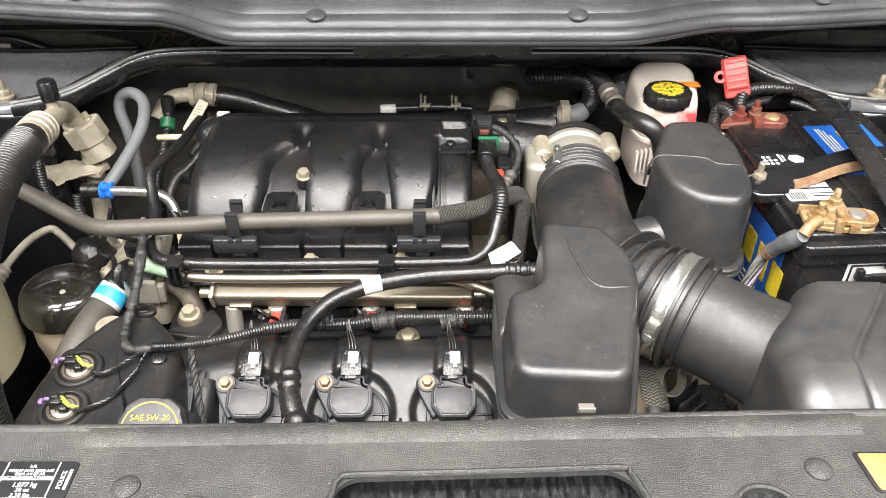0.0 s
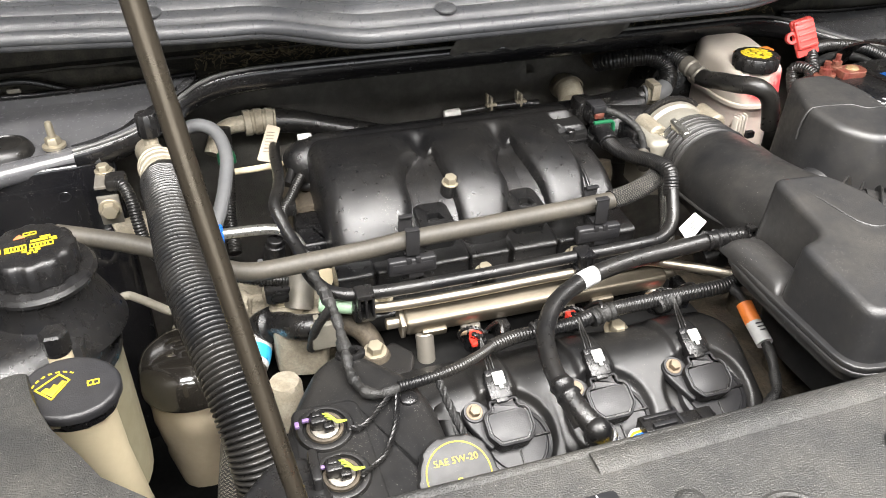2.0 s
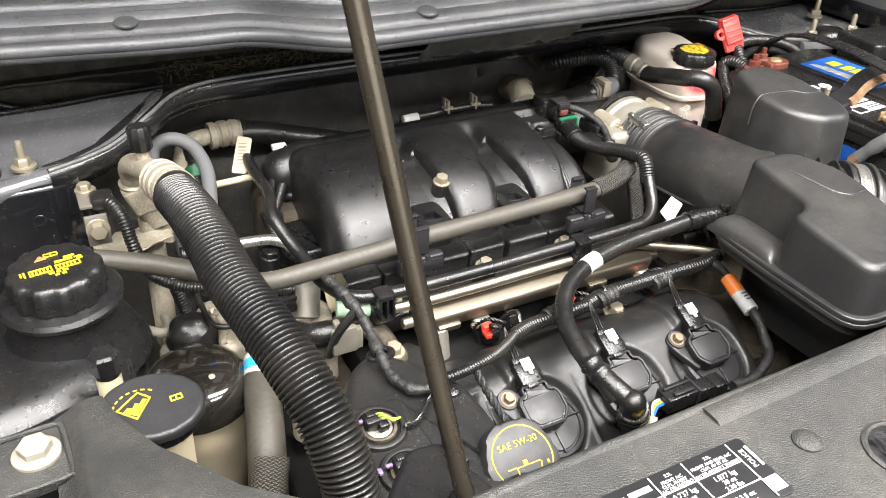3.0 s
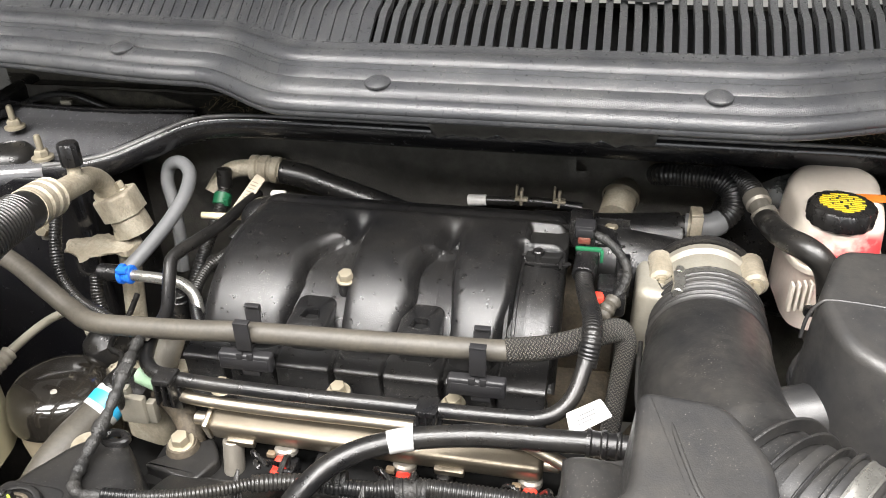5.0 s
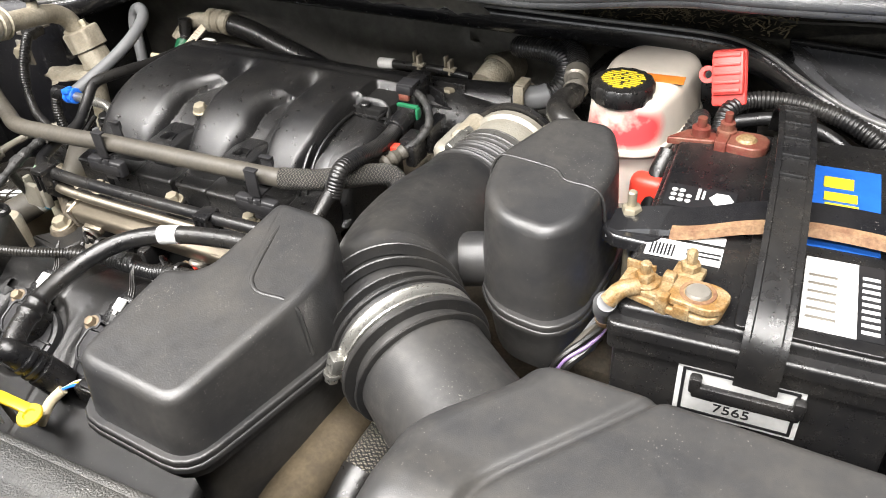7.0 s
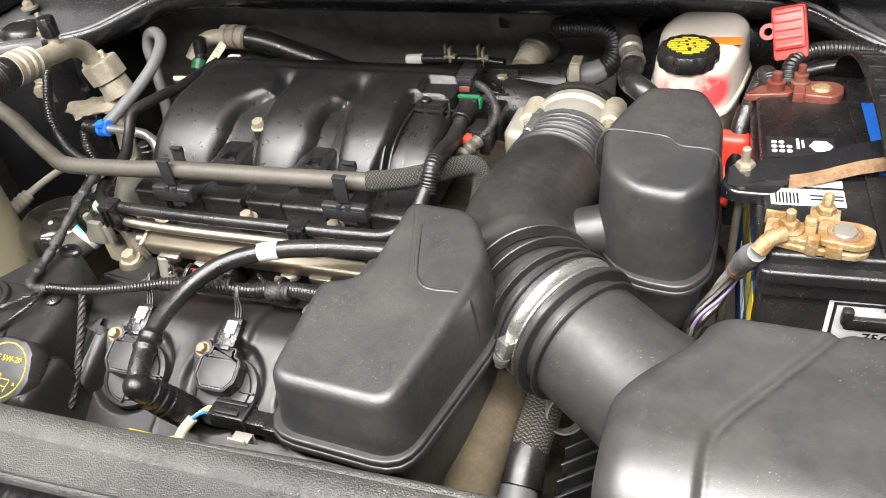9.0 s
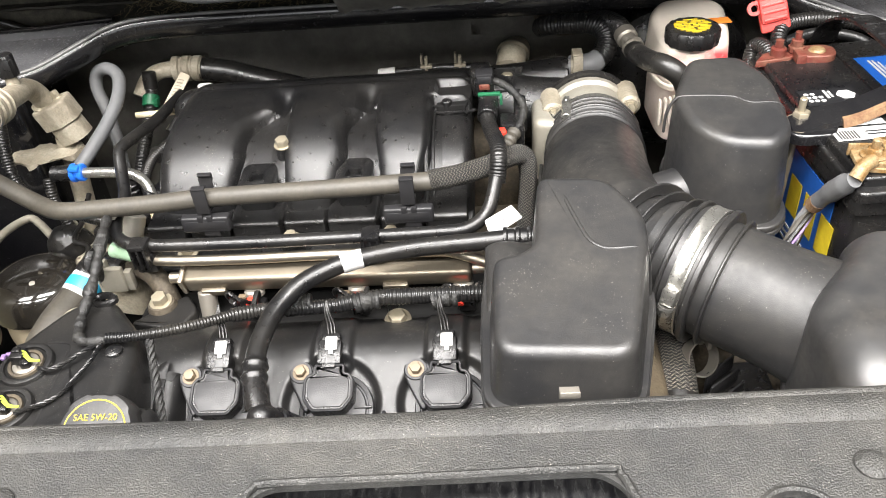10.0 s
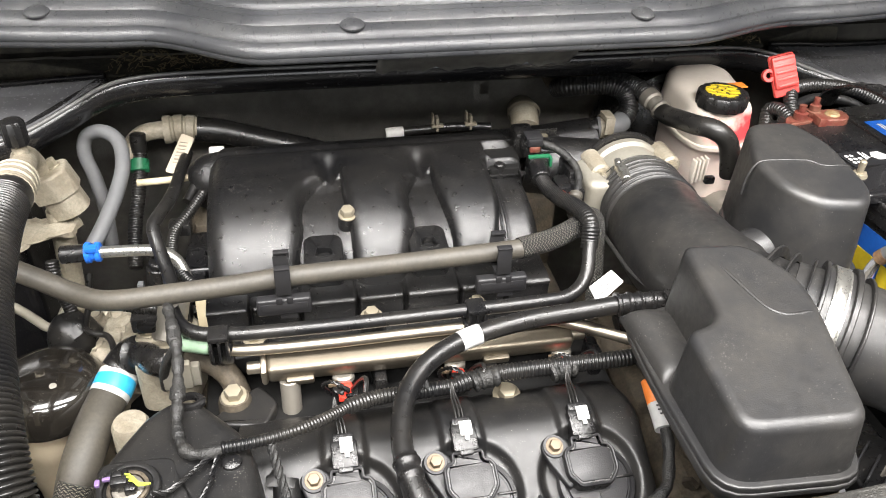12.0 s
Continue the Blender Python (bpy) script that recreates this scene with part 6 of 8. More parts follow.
tcl = part("throttle_clamp", lathe([(0.0495, -0.006), (0.0515, -0.006), (0.0515, 0.006), (0.0495, 0.006)], TCL, 48, ring=True), BRIGHT, duct, "bright steel clamp at the throttle")
part("throttle_clamp_screw", join(box(0.146, 0.874, 0.960, 0.011, 0.020, 0.010, 0.002), rod((0.146, 0.866, 0.961), (0.143, 0.850, 0.960), 0.0058, seg=8), rod((0.146, 0.882, 0.961), (0.148, 0.892, 0.962), 0.0042)), BRIGHT, tcl)
part("seam", tube([(0.116, 0.845, 0.905), (0.112, 0.79, 0.912), (0.112, 0.73, 0.918), (0.130, 0.67, 0.925), (0.155, 0.635, 0.935)], 0.0022, 8), BOXBLACK, duct)
part("resonator_branch", rod((0.19, 0.725, 0.925), (0.27, 0.735, 0.945), 0.024, seg=24), BOXBLACK, duct)
part("resonator_branch", rod((0.19, 0.655, 0.925), (0.13, 0.62, 0.935), 0.022, seg=24), BOXBLACK, duct)

# front resonator: tall moulded box with a sloped lid, step line and a rolled flange
r1 = thing("front_resonator", (0.12, 0.53, 0.9), "matt black moulded intake resonator box above the valve cover", "resonator box")
LOW = [(0.056, 0.631), (0.051, 0.556), (0.051, 0.449), (0.160, 0.443), (0.172, 0.495), (0.188, 0.566), (0.188, 0.597), (0.165, 0.642), (0.095, 0.646)]
LOWR = [0.016, 0.030, 0.026, 0.024, 0.03, 0.03, 0.02, 0.02, 0.02]
UP = [(0.056, 0.555), (0.055, 0.453), (0.158, 0.447), (0.169, 0.495), (0.185, 0.566), (0.185, 0.598), (0.160, 0.646), (0.095, 0.651), (0.088, 0.562)]
UPR = [0.016, 0.024, 0.022, 0.03, 0.024, 0.024, 0.020, 0.017, 0.016]


def slope(x, y):
    return 0.10 * (y - 0.54) - 0.0 * x


LOWIN = [(0.112, 0.620), (0.108, 0.56), (0.112, 0.480), (0.145, 0.462), (0.168, 0.520), (0.176, 0.595), (0.160, 0.630), (0.120, 0.630)]
part("lower_shell", prism(LOWIN, 0.84, 0.935, 0.022, 0.004, taper=-0.006), BOXBLACK, r1)
part("flange_skirt", prism(inset(LOW, 0.003), 0.930, 0.944, LOWR, 0.001), BOXBLACK, r1)
part("flange", prism(inset(LOW, -0.0025), 0.941, 0.9455, LOWR, 0.0015), BOXBLACK, r1)
part("flange_upper", prism(inset(LOW, -0.0012), 0.9465, 0.951, LOWR, 0.0018), BOXBLACK, r1)
part("upper_shell", prism(UP, 0.945, 1.008, UPR, 0.008, taper=0.005, top=slope, n=6, steps=5, core=(0.14, 0.52)), BOXBLACK, r1, angle=60)
hump = []
for j in range(21):
    end = math.sqrt(max(0.0, 1 - abs(j / 10 - 1) ** 5))
    y = 0.552 + 0.088 * j / 20
    hump.append([(0.0535 + 0.052 * i / 20, y, 0.9495 + 0.0135 * end * math.sin(math.pi * (i / 20) ** 0.62) ** 0.8) for i in range(21)] + [(0.1055, y, 0.945), (0.0535, y, 0.945)])
part("side_shoulder", loft(hump), BOXBLACK, r1, angle=60)
part("lid_step", tube([(0.116, 0.640, 1.0135), (0.122, 0.606, 1.0140), (0.131, 0.572, 1.0108), (0.136, 0.561, 1.0097), (0.144, 0.5545, 1.0090), (0.153, 0.5535, 1.0087), (0.166, 0.5545, 1.0085), (0.1725, 0.5555, 1.0055), (0.1775, 0.5560, 0.998), (0.1815, 0.5565, 0.960)], 0.0018, 10, 0.003), BOXBLACK, r1)

# rear resonator beside the battery
r2 = thing("rear_resonator", (0.29, 0.76, 0.9), "matt black moulded resonator box beside the battery", "resonator box")
LOW2 = [(0.232, 0.800), (0.236, 0.715), (0.268, 0.677), (0.318, 0.672), (0.338, 0.70), (0.342, 0.80), (0.318, 0.842), (0.262, 0.845)]
UP2 = [(0.229, 0.768), (0.237, 0.718), (0.264, 0.687), (0.312, 0.679), (0.334, 0.707), (0.338, 0.79), (0.316, 0.841), (0.258, 0.841)]
part("lower_shell", prism(inset(LOW2, 0.012), 0.875, 0.925, 0.02, 0.004, taper=-0.006), BOXBLACK, r2)
part("flange", prism(inset(LOW2, 0.001), 0.921, 0.925, 0.02, 0.0015), BOXBLACK, r2)
part("flange_upper", prism(inset(LOW2, 0.002), 0.926, 0.931, 0.02, 0.002), BOXBLACK, r2)
part("upper_shell", prism(UP2, 0.925, 1.018, 0.018, 0.009, taper=0.005, top=lambda x, y: 0.10 * (y - 0.72), n=6, steps=5, core=(0.285, 0.76)), BOXBLACK, r2, angle=60)
part("lid_step", tube([(0.2285, 0.7655, 0.985), (0.2295, 0.7655, 1.004), (0.236, 0.7655, 1.0185), (0.246, 0.765, 1.0222), (0.282, 0.7605, 1.0222), (0.292, 0.757, 1.0215), (0.298, 0.750, 1.0210), (0.306, 0.7475, 1.0208), (0.320, 0.747, 1.0205), (0.329, 0.747, 1.0165), (0.3335, 0.747, 1.004), (0.336, 0.747, 0.975)], 0.0014, 10, 0.003), BOXBLACK, r2)

# air cleaner
ac = thing("air_cleaner", (0.44, 0.48, 0.8), "large matt black plastic air cleaner housing", "air cleaner")
PLAN = [(0.285, 0.40), (0.62, 0.40), (0.62, 0.585), (0.335, 0.588), (0.300, 0.555), (0.283, 0.50)]
part("lower_case", prism([(0.30, 0.41), (0.60, 0.41), (0.60, 0.575), (0.31, 0.575)], 0.72, 0.89, 0.03, 0.004), AIRBOX, ac)


def edge_drop(d, r):
    """Fall of a rounded edge of radius r, d inside it."""
    return 0.0 if d >= r else r - math.sqrt(max(r * r - (r - max(d, 0)) ** 2, 0))


GROOVE = smooth_path([(x, y, 0) for x, y in ((0.424, 0.592), (0.414, 0.578), (0.400, 0.558), (0.372, 0.520), (0.354, 0.495), (0.3465, 0.480), (0.344, 0.462), (0.344, 0.440), (0.344, 0.420), (0.344, 0.390))], 0.002)


def groove(x, y):
    if not 0.334 < x < 0.436:
        return 0.0
    near = min((p.x - x) ** 2 + (p.y - y) ** 2 for p in GROOVE)
    return 0.0040 * math.exp(-near / 0.0036 ** 2)


rows = []
for k in range(141):
    y = 0.392 + (0.588 - 0.392) * k / 140
    xl = 0.283 + 0.052 * ease(0.50, 0.59, y) + 0.012 * ease(0.45, 0.39, y)
    across = [xl + (0.62 - xl) * (i / 230) ** 1.35 for i in range(231)]
    rows.append([(xl - 0.004, y, 0.885)] + [(x, y, 0.994 - 0.025 * (x - 0.33) - groove(x, y) + 0.004 * ease(0.352, 0.338, x) * ease(0.50, 0.47, y)
                 - edge_drop(x - xl, 0.026) - edge_drop(y - 0.390, 0.085) - edge_drop(0.5885 - y, 0.010)) for x in across] + [(0.622, y, 0.885)])
part("lid", loft(rows), AIRBOX, ac, angle=60)
part("lid_lip", prism(inset(PLAN, -0.005), 0.878, 0.888, 0.03, 0.003), AIRBOX, ac)
part("fin_panel", prism([(0.238, 0.44), (0.300, 0.44), (0.300, 0.60), (0.250, 0.60)], 0.70, 0.838, 0.006, 0.003), BLACK, ac)
for k in range(8):
    part("case_fin", box(0.256, 0.470 + 0.016 * k, 0.842, 0.036, 0.0022, 0.022, 0.0006, pose(0.256, 0.470 + 0.016 * k, 0.842, 0, 0, 38) @ Matrix.Translation((-0.256, -0.470 - 0.016 * k, -0.842))), CLIPGREY, ac)

# dusty coolant hose, braided lead and the strap below the resonator
ch = thing("coolant_hose", (0.19, 0.5, 0.85), "dusty brown radiator hose dipping under the resonator", "hose")
part("hose", tube([(0.182, 0.66, 0.858), (0.181, 0.62, 0.860), (0.180, 0.57, 0.861), (0.179, 0.52, 0.858), (0.178, 0.46, 0.848), (0.176, 0.40, 0.830)], 0.0235, 26, squash=0.9), BRUSH, ch)
part("clamp_band", tube([(0.1780, 0.459, 0.848), (0.1779, 0.452, 0.8465), (0.1777, 0.445, 0.8450)], 0.0246, 24), RUBBER, ch, "black hose clamp band")
bl = thing("braided_lead", (0.225, 0.5, 0.85), "black braided cable sleeve beside the air cleaner", "cable")
part("sleeve", tube([(0.216, 0.640, 0.850), (0.216, 0.610, 0.854), (0.215, 0.580, 0.855), (0.213, 0.555, 0.852), (0.212, 0.535, 0.846)], 0.0175, 22), FINEBRAID, bl)
part("boot", tube([(0.212, 0.547, 0.849), (0.211, 0.535, 0.845), (0.211, 0.520, 0.838)], 0.0195, 24), RUBBER, bl)
part("steel_end", tube([(0.211, 0.526, 0.840), (0.211, 0.495, 0.825), (0.211, 0.45, 0.80)], 0.0165, 22), LOOPHOSE, bl, "dull grey pipe end")
hc = thing("spring_clamp", (0.236, 0.580, 0.88), "dull steel spring clamp below the duct", "hose clamp")
part("band", lathe([(0.015, -0.006), (0.0165, -0.006), (0.0165, 0.006), (0.015, 0.006)], pose(0.236, 0.580, 0.864, 60, 0, 30), 28, ring=True), ALLOY, hc)
part("tab", box(0.236, 0.588, 0.884, 0.004, 0.014, 0.012, 0.001), ALLOY, hc)
part("tab", box(0.242, 0.583, 0.883, 0.004, 0.014, 0.012, 0.001), ALLOY, hc)

# white plastic tag beside the vent hose connector
tg = thing("paper_tag", (0.085, 0.72, 0.92), "white printed paper tag on the loom", "tag")
part("sheet", prism([(-0.0205, -0.0105), (0.0215, -0.0095), (0.0190, 0.0100), (-0.0150, 0.0110)], 0, 0.0012, 0.002, 0.0003, m=pose(0.069, 0.710, 0.927, 34, -16, 28) @ Matrix.Diagonal((0.9, 0.85, 1, 1))), PAPER, tg)
bars(tg, "print_bar", LABELBLACK, pose(0.069, 0.710, 0.927, 34, -16, 28) @ pose(0, 0, 0.0013), [(0.002, 0.003, 0.016, 0.0007), (0.0, 0.0, 0.017, 0.0007), (-0.002, -0.003, 0.014, 0.0007)])

# ---- brake fluid reservoir ----
bf = thing("brake_fluid_reservoir", (0.30, 0.95, 0.9), "milky white brake fluid reservoir stained red with fluid", "fluid reservoir")
RPLAN = [(0.254, 0.945), (0.262, 0.918), (0.300, 0.908), (0.330, 0.920), (0.341, 0.960), (0.352, 1.030), (0.330, 1.060), (0.272, 1.055), (0.252, 1.020)]
PINKTANK = surface("pinkish_tank", (0.56, 0.49, 0.43), 0.36, dusty=0.5, dust=(0.55, 0.30, 0.27), stain_scale=22, relief=0.03)
STAINED = surface("red_stained_tank", (0.60, 0.54, 0.47), 0.34, dusty=0.35, dust=(0.52, 0.42, 0.30), stain_scale=12, relief=0.03)


def red_wash(m):
    """Red fluid that has run down the tank from its neck."""
    ns, ln, b = m.node_tree.nodes, m.node_tree.links, m.node_tree.nodes["Principled BSDF"]
    old = b.inputs["Base Color"].links[0].from_socket
    tc = ns.new("ShaderNodeTexCoord").outputs["Object"]
    n = noise_at(ns, ln, 26, 4, 0.6, tc)
    grad = ns.new("ShaderNodeTexGradient")
    grad.gradient_type = "SPHERICAL"
    mp = ns.new("ShaderNodeMapping")
    mp.inputs["Location"].default_value = (-0.305 / 0.060, -0.908 / 0.040, -0.980 / 0.026)
    mp.inputs["Scale"].default_value = (1 / 0.060, 1 / 0.040, 1 / 0.026)
    ln.new(tc, mp.inputs["Vector"])
    ln.new(mp.outputs[0], grad.inputs[0])
    mul = ns.new("ShaderNodeMath")
    mul.operation = "MULTIPLY"
    ln.new(ramp(ns, ln, n, 0.34, 0.52), mul.inputs[0])
    ln.new(ramp(ns, ln, grad.outputs[0], 0.02, 0.40), mul.inputs[1])
    ln.new(blend(ns, ln, mul.outputs[0], old, (0.62, 0.055, 0.06, 1)), b.inputs["Base Color"])


red_wash(STAINED)
utank = part("upper_tank", prism(RPLAN, 0.958, 1.008, 0.022, 0.014, taper=0.003, top=lambda x, y: 0.03 * (y - 0.95), n=6, steps=6), STAINED, bf, angle=60)
part("tank_seam", prism(inset(RPLAN, -0.003), 0.953, 0.959, 0.022, 0.002), STAINED, bf)
part("lower_tank", prism(inset(RPLAN, 0.006), 0.885, 0.955, 0.02, 0.006), PINKTANK, bf)
for k in range(4):
    part("tank_rib", box(0.2545 + 0.006 * k, 0.905 + 0.002 * k, 0.932, 0.003, 0.010, 0.03, 0.001), WHITETANK, bf)
part("level_lug", box(0.272, 0.894, 0.925, 0.012, 0.008, 0.010, 0.002), BLACK, bf)
RC = pose(0.290, 0.937, 1.002)
bcap = part("cap", lathe([(0.0285, 0), (0.0292, 0.002), (0.0292, 0.014), (0.0275, 0.0168), (0.024, 0.0175), (0.001, 0.0175)], RC, 60, wave=0.0011, waves=15), BLACK, bf, "black ribbed screw cap with yellow print")
bars(bcap, "warning_print", YELLOW, RC @ Matrix.Translation((0, 0, 0.0176)), [(x, y, w, 0.0019) for y, words in ((0.0175, ((0, 0.016),)), (0.0135, ((-0.009, 0.014), (0.008, 0.015))), (0.0095, ((-0.012, 0.014), (0.004, 0.012), (0.015, 0.006))), (0.0055, ((-0.016, 0.009), (-0.003, 0.013), (0.013, 0.014))), (0.0015, ((-0.012, 0.018), (0.008, 0.016))), (-0.0025, ((-0.016, 0.010), (-0.002, 0.014), (0.013, 0.012))), (-0.0065, ((-0.010, 0.018), (0.010, 0.014))), (-0.0105, ((-0.008, 0.016), (0.009, 0.013))), (-0.0145, ((0.0, 0.022),)), (-0.018, ((0.0, 0.010),))) for x, w in words])
part("orange_sticker", box(0.312, 0.972, 1.0090, 0.056, 0.015, 0.0012, 0, pose(0.312, 0.972, 0, 0, 0, 4) @ Matrix.Translation((-0.312, -0.972, 0))), STICKER, utank)
part("booster", lathe([(0.10, 0), (0.105, 0.02), (0.10, 0.05), (0.07, 0.075), (0.03, 0.08)], along((0.30, 1.11, 0.90), (0.30, 1.0, 0.895)), 40), BLACK, bf)
part("master_cylinder", rod((0.305, 1.02, 0.872), (0.305, 0.87, 0.872), 0.022), ALLOY, bf)
part("red_spout", join(box(0.341, 0.862, 0.940, 0.034, 0.022, 0.056, 0.008, None, 3), rod((0.340, 0.862, 0.93), (0.330, 0.84, 0.90), 0.014)), REDCLIP, bf, "red plastic plug below the tank")

# hoses behind the throttle
bh = thing("brake_booster_hose", (0.19, 1.0, 0.97), "black corrugated hose curling behind the throttle", "hose")
part("corrugated", tube([(0.176, 0.988, 0.958), (0.193, 0.994, 0.960), (0.206, 1.004, 0.970), (0.205, 1.018, 0.985), (0.188, 1.030, 0.992), (0.160, 1.040, 0.990), (0.138, 1.050, 0.985), (0.130, 1.07, 0.975)], 0.0125, 16, ribs=0.004, depth=0.0014), CONDUIT, bh)
part("elbow_end", tube([(0.150, 0.998, 0.925), (0.150, 0.994, 0.945), (0.158, 0.990, 0.955), (0.178, 0.987, 0.957)], 0.0115, 16), BLACK, bh)
part("grey_sleeve", tube([(0.160, 0.989, 0.9555), (0.172, 0.9875, 0.957), (0.186, 0.988, 0.9585), (0.194, 0.993, 0.961)], 0.0132, 18), LOOPHOSE, bh, "dusty grey hose end")
part("clamp", join(lathe([(0.0135, -0.006), (0.015, -0.006), (0.015, 0.006), (0.0135, 0.006)], along((0.168, 0.988, 0.957), (0.19, 0.985, 0.958)), 24, ring=True), box(0.168, 0.982, 0.974, 0.012, 0.020, 0.008, 0.001), box(0.168, 0.970, 0.966, 0.012, 0.004, 0.022, 0.001)), DULLALLOY, bh, "tan plated spring clamp")
part("branch", tube([(0.190, 1.045, 0.990), (0.205, 1.035, 0.994), (0.219, 1.015, 0.994), (0.226, 0.99, 0.990)], 0.012, 16, ribs=0.004, depth=0.0012), CONDUIT, bh)
part("grey_joint", tube([(0.2245, 0.996, 0.991), (0.2285, 0.978, 0.987), (0.233, 0.968, 0.982)], lambda s: 0.013 if s < 0.4 or s > 0.7 else 0.0105, 16, 0.002), ALLOY, bh, "grey plastic hose joint")
part("rubber_tail", tube([(0.231, 0.969, 0.983), (0.234, 0.952, 0.984), (0.233, 0.930, 0.991), (0.239, 0.898, 0.998), (0.251, 0.878, 1.001), (0.265, 0.871, 0.992), (0.273, 0.869, 0.975), (0.280, 0.869, 0.945)], 0.0115, 16), RUBBER, bh)
part("grommet", lathe([(0.042, -0.01), (0.045, 0), (0.040, 0.006), (0.02, 0.01)], pose(0.165, 1.115, 0.99, 80, 0, 0), 28), ENGINE, bh)
st = thing("firewall_stub", (0.09, 1.09, 0.93), "rusty tan hose stub at the firewall", "hose stub")
part("stub", tube([(0.10, 1.12, 0.925), (0.094, 1.085, 0.935), (0.088, 1.055, 0.925)], 0.019, 18), DULLALLOY, st)
part("ring", lathe([(0.021, -0.004), (0.0225, 0), (0.021, 0.004)], along((0.094, 1.085, 0.935), (0.088, 1.055, 0.925)), 24, ring=True), BOLT, st)
wp = thing("rear_wire", (-0.04, 1.09, 0.915), "black wire with a white end cap and pale clips", "wire")
rwire = part("wire", tube([(-0.085, 1.10, 0.911), (-0.04, 1.097, 0.914), (0.0, 1.094, 0.917), (0.05, 1.09, 0.915)], 0.0062, 10), RUBBER, wp)
part("end_cap", rod((-0.092, 1.10, 0.910), (-0.068, 1.099, 0.912), 0.0072), PLUGWHITE, rwire, "white end cap")
for wx in (-0.024, 0.022):
    part("wire_clip", join(box(wx, 1.092, 0.924, 0.004, 0.012, 0.020, 0.001), box(wx - 0.006, 1.092, 0.932, 0.003, 0.010, 0.014, 0.001), box(wx, 1.09, 0.922, 0.016, 0.010, 0.004, 0.001)), DULLALLOY, wp)

# small wiring and plugs at the throttle
tw = thing("throttle_loom", (0.09, 0.86, 0.95), "black twisted wires and plugs at the throttle", "wiring loom")
part("loop", tube([(0.055, 0.928, 0.975), (0.066, 0.926, 0.973), (0.082, 0.916, 0.969), (0.094, 0.902, 0.962), (0.099, 0.887, 0.955), (0.095, 0.869, 0.948), (0.087, 0.853, 0.943), (0.081, 0.840, 0.940)], lambda s: 0.0044 + 0.00025 * math.sin(s * 43) + 0.0002 * math.sin(s * 97 + 1), 12, 0.0015), CLOTHTAPE, tw)
part("tape_end", tube([(0.088, 0.856, 0.943), (0.081, 0.842, 0.940), (0.076, 0.830, 0.938)], lambda s: 0.0072 + 0.0010 * math.sin(s * 17) + 0.0005 * math.sin(s * 41), 12, 0.0015), GREYHOSE, tw)
part("plug_body", join(box(0.096, 0.905, 0.940, 0.014, 0.040, 0.030, 0.003), box(0.093, 0.870, 0.936, 0.012, 0.030, 0.024, 0.003)), BLACK, tw)
part("plug", join(box(0.084, 0.884, 0.937, 0.024, 0.028, 0.018, 0.003), box(0.084, 0.868, 0.937, 0.018, 0.012, 0.014, 0.002)), BLACK, tw)
part("red_lock", box(0.074, 0.862, 0.938, 0.010, 0.012, 0.012, 0.002), REDCLIP, tw, "red plug lock")


# ---- heater hose across the manifold, braided at its end ----
hh = thing("heater_hose", (-0.2, 0.76, 0.94), "long dusty grey rubber hose clipped across the manifold", "hose")
HEAT = [(-0.575, 0.835, 0.962), (-0.54, 0.822, 0.958), (-0.50, 0.805, 0.953), (-0.458, 0.783, 0.946), (-0.425, 0.770, 0.934), (-0.395, 0.758, 0.931), (-0.34, 0.755, 0.934), (-0.28, 0.754, 0.938), (-0.237, 0.755, 0.941), (-0.16, 0.757, 0.942), (-0.09, 0.760, 0.942), (-0.025, 0.762, 0.943), (0.002, 0.764, 0.943)]
part("hose", tube(HEAT, 0.0098, 18), GREYHOSE, hh)
part("braid_end", tube([(-0.003, 0.764, 0.943), (0.03, 0.772, 0.944), (0.058, 0.785, 0.945), (0.080, 0.804, 0.943), (0.094, 0.818, 0.936), (0.100, 0.817, 0.922), (0.099, 0.807, 0.904), (0.096, 0.793, 0.88), (0.093, 0.778, 0.85)], lambda s: 0.0110 - 0.0018 * ease(0.55, 0.7, s), 18), BRAID, hh, "black braided sleeve")

# ---- battery ----
BM = pose(0.369, 0.645, 0.0, 0, 0, 3.5)
bat = thing("battery", (0.46, 0.78, 0.80), "black car battery with blue labels in its tray", "battery")
part("case", prism([(0.004, 0.004), (0.188, 0.004), (0.188, 0.276), (0.004, 0.276)], 0.80, 0.962, 0.006, 0.002, m=BM), BLACK, bat)
part("lid_step", prism([(0, 0.002), (0.192, 0.002), (0.192, 0.278), (0, 0.278)], 0.960, 0.974, 0.006, 0.002, m=BM), BLACK, bat)
part("lid_rim", prism([(-0.001, 0), (0.193, 0), (0.193, 0.280), (-0.001, 0.280)], 0.974, 0.984, 0.008, 0.003, m=BM), BLACK, bat)
part("lid", prism([(0.004, 0.010), (0.188, 0.010), (0.188, 0.276), (0.004, 0.276)], 0.982, 0.993, 0.008, 0.003, m=BM), BLACK, bat)
part("cell_block", prism([(0.080, 0.012), (0.170, 0.012), (0.170, 0.272), (0.080, 0.272)], 0.992, 0.996, 0.004, 0.001, m=BM), BLACK, bat)
top = BM @ Matrix.Translation((0, 0, 0.9932))
slab = part("side_label", box(0.0036, 0.155, 0.885, 0.0012, 0.225, 0.130, 0, BM), BLUELAB, bat, "blue side label with yellow bars")
for k in range(6):
    part("label_bar", box(0.0029, 0.045 + 0.036 * k, 0.905, 0.0008, 0.026, 0.040, 0, BM), YELLOW, slab)
for k in range(3):
    part("label_line", box(0.0029, 0.13, 0.868 - 0.008 * k, 0.0008, 0.10, 0.003, 0, BM), PAPER, slab)
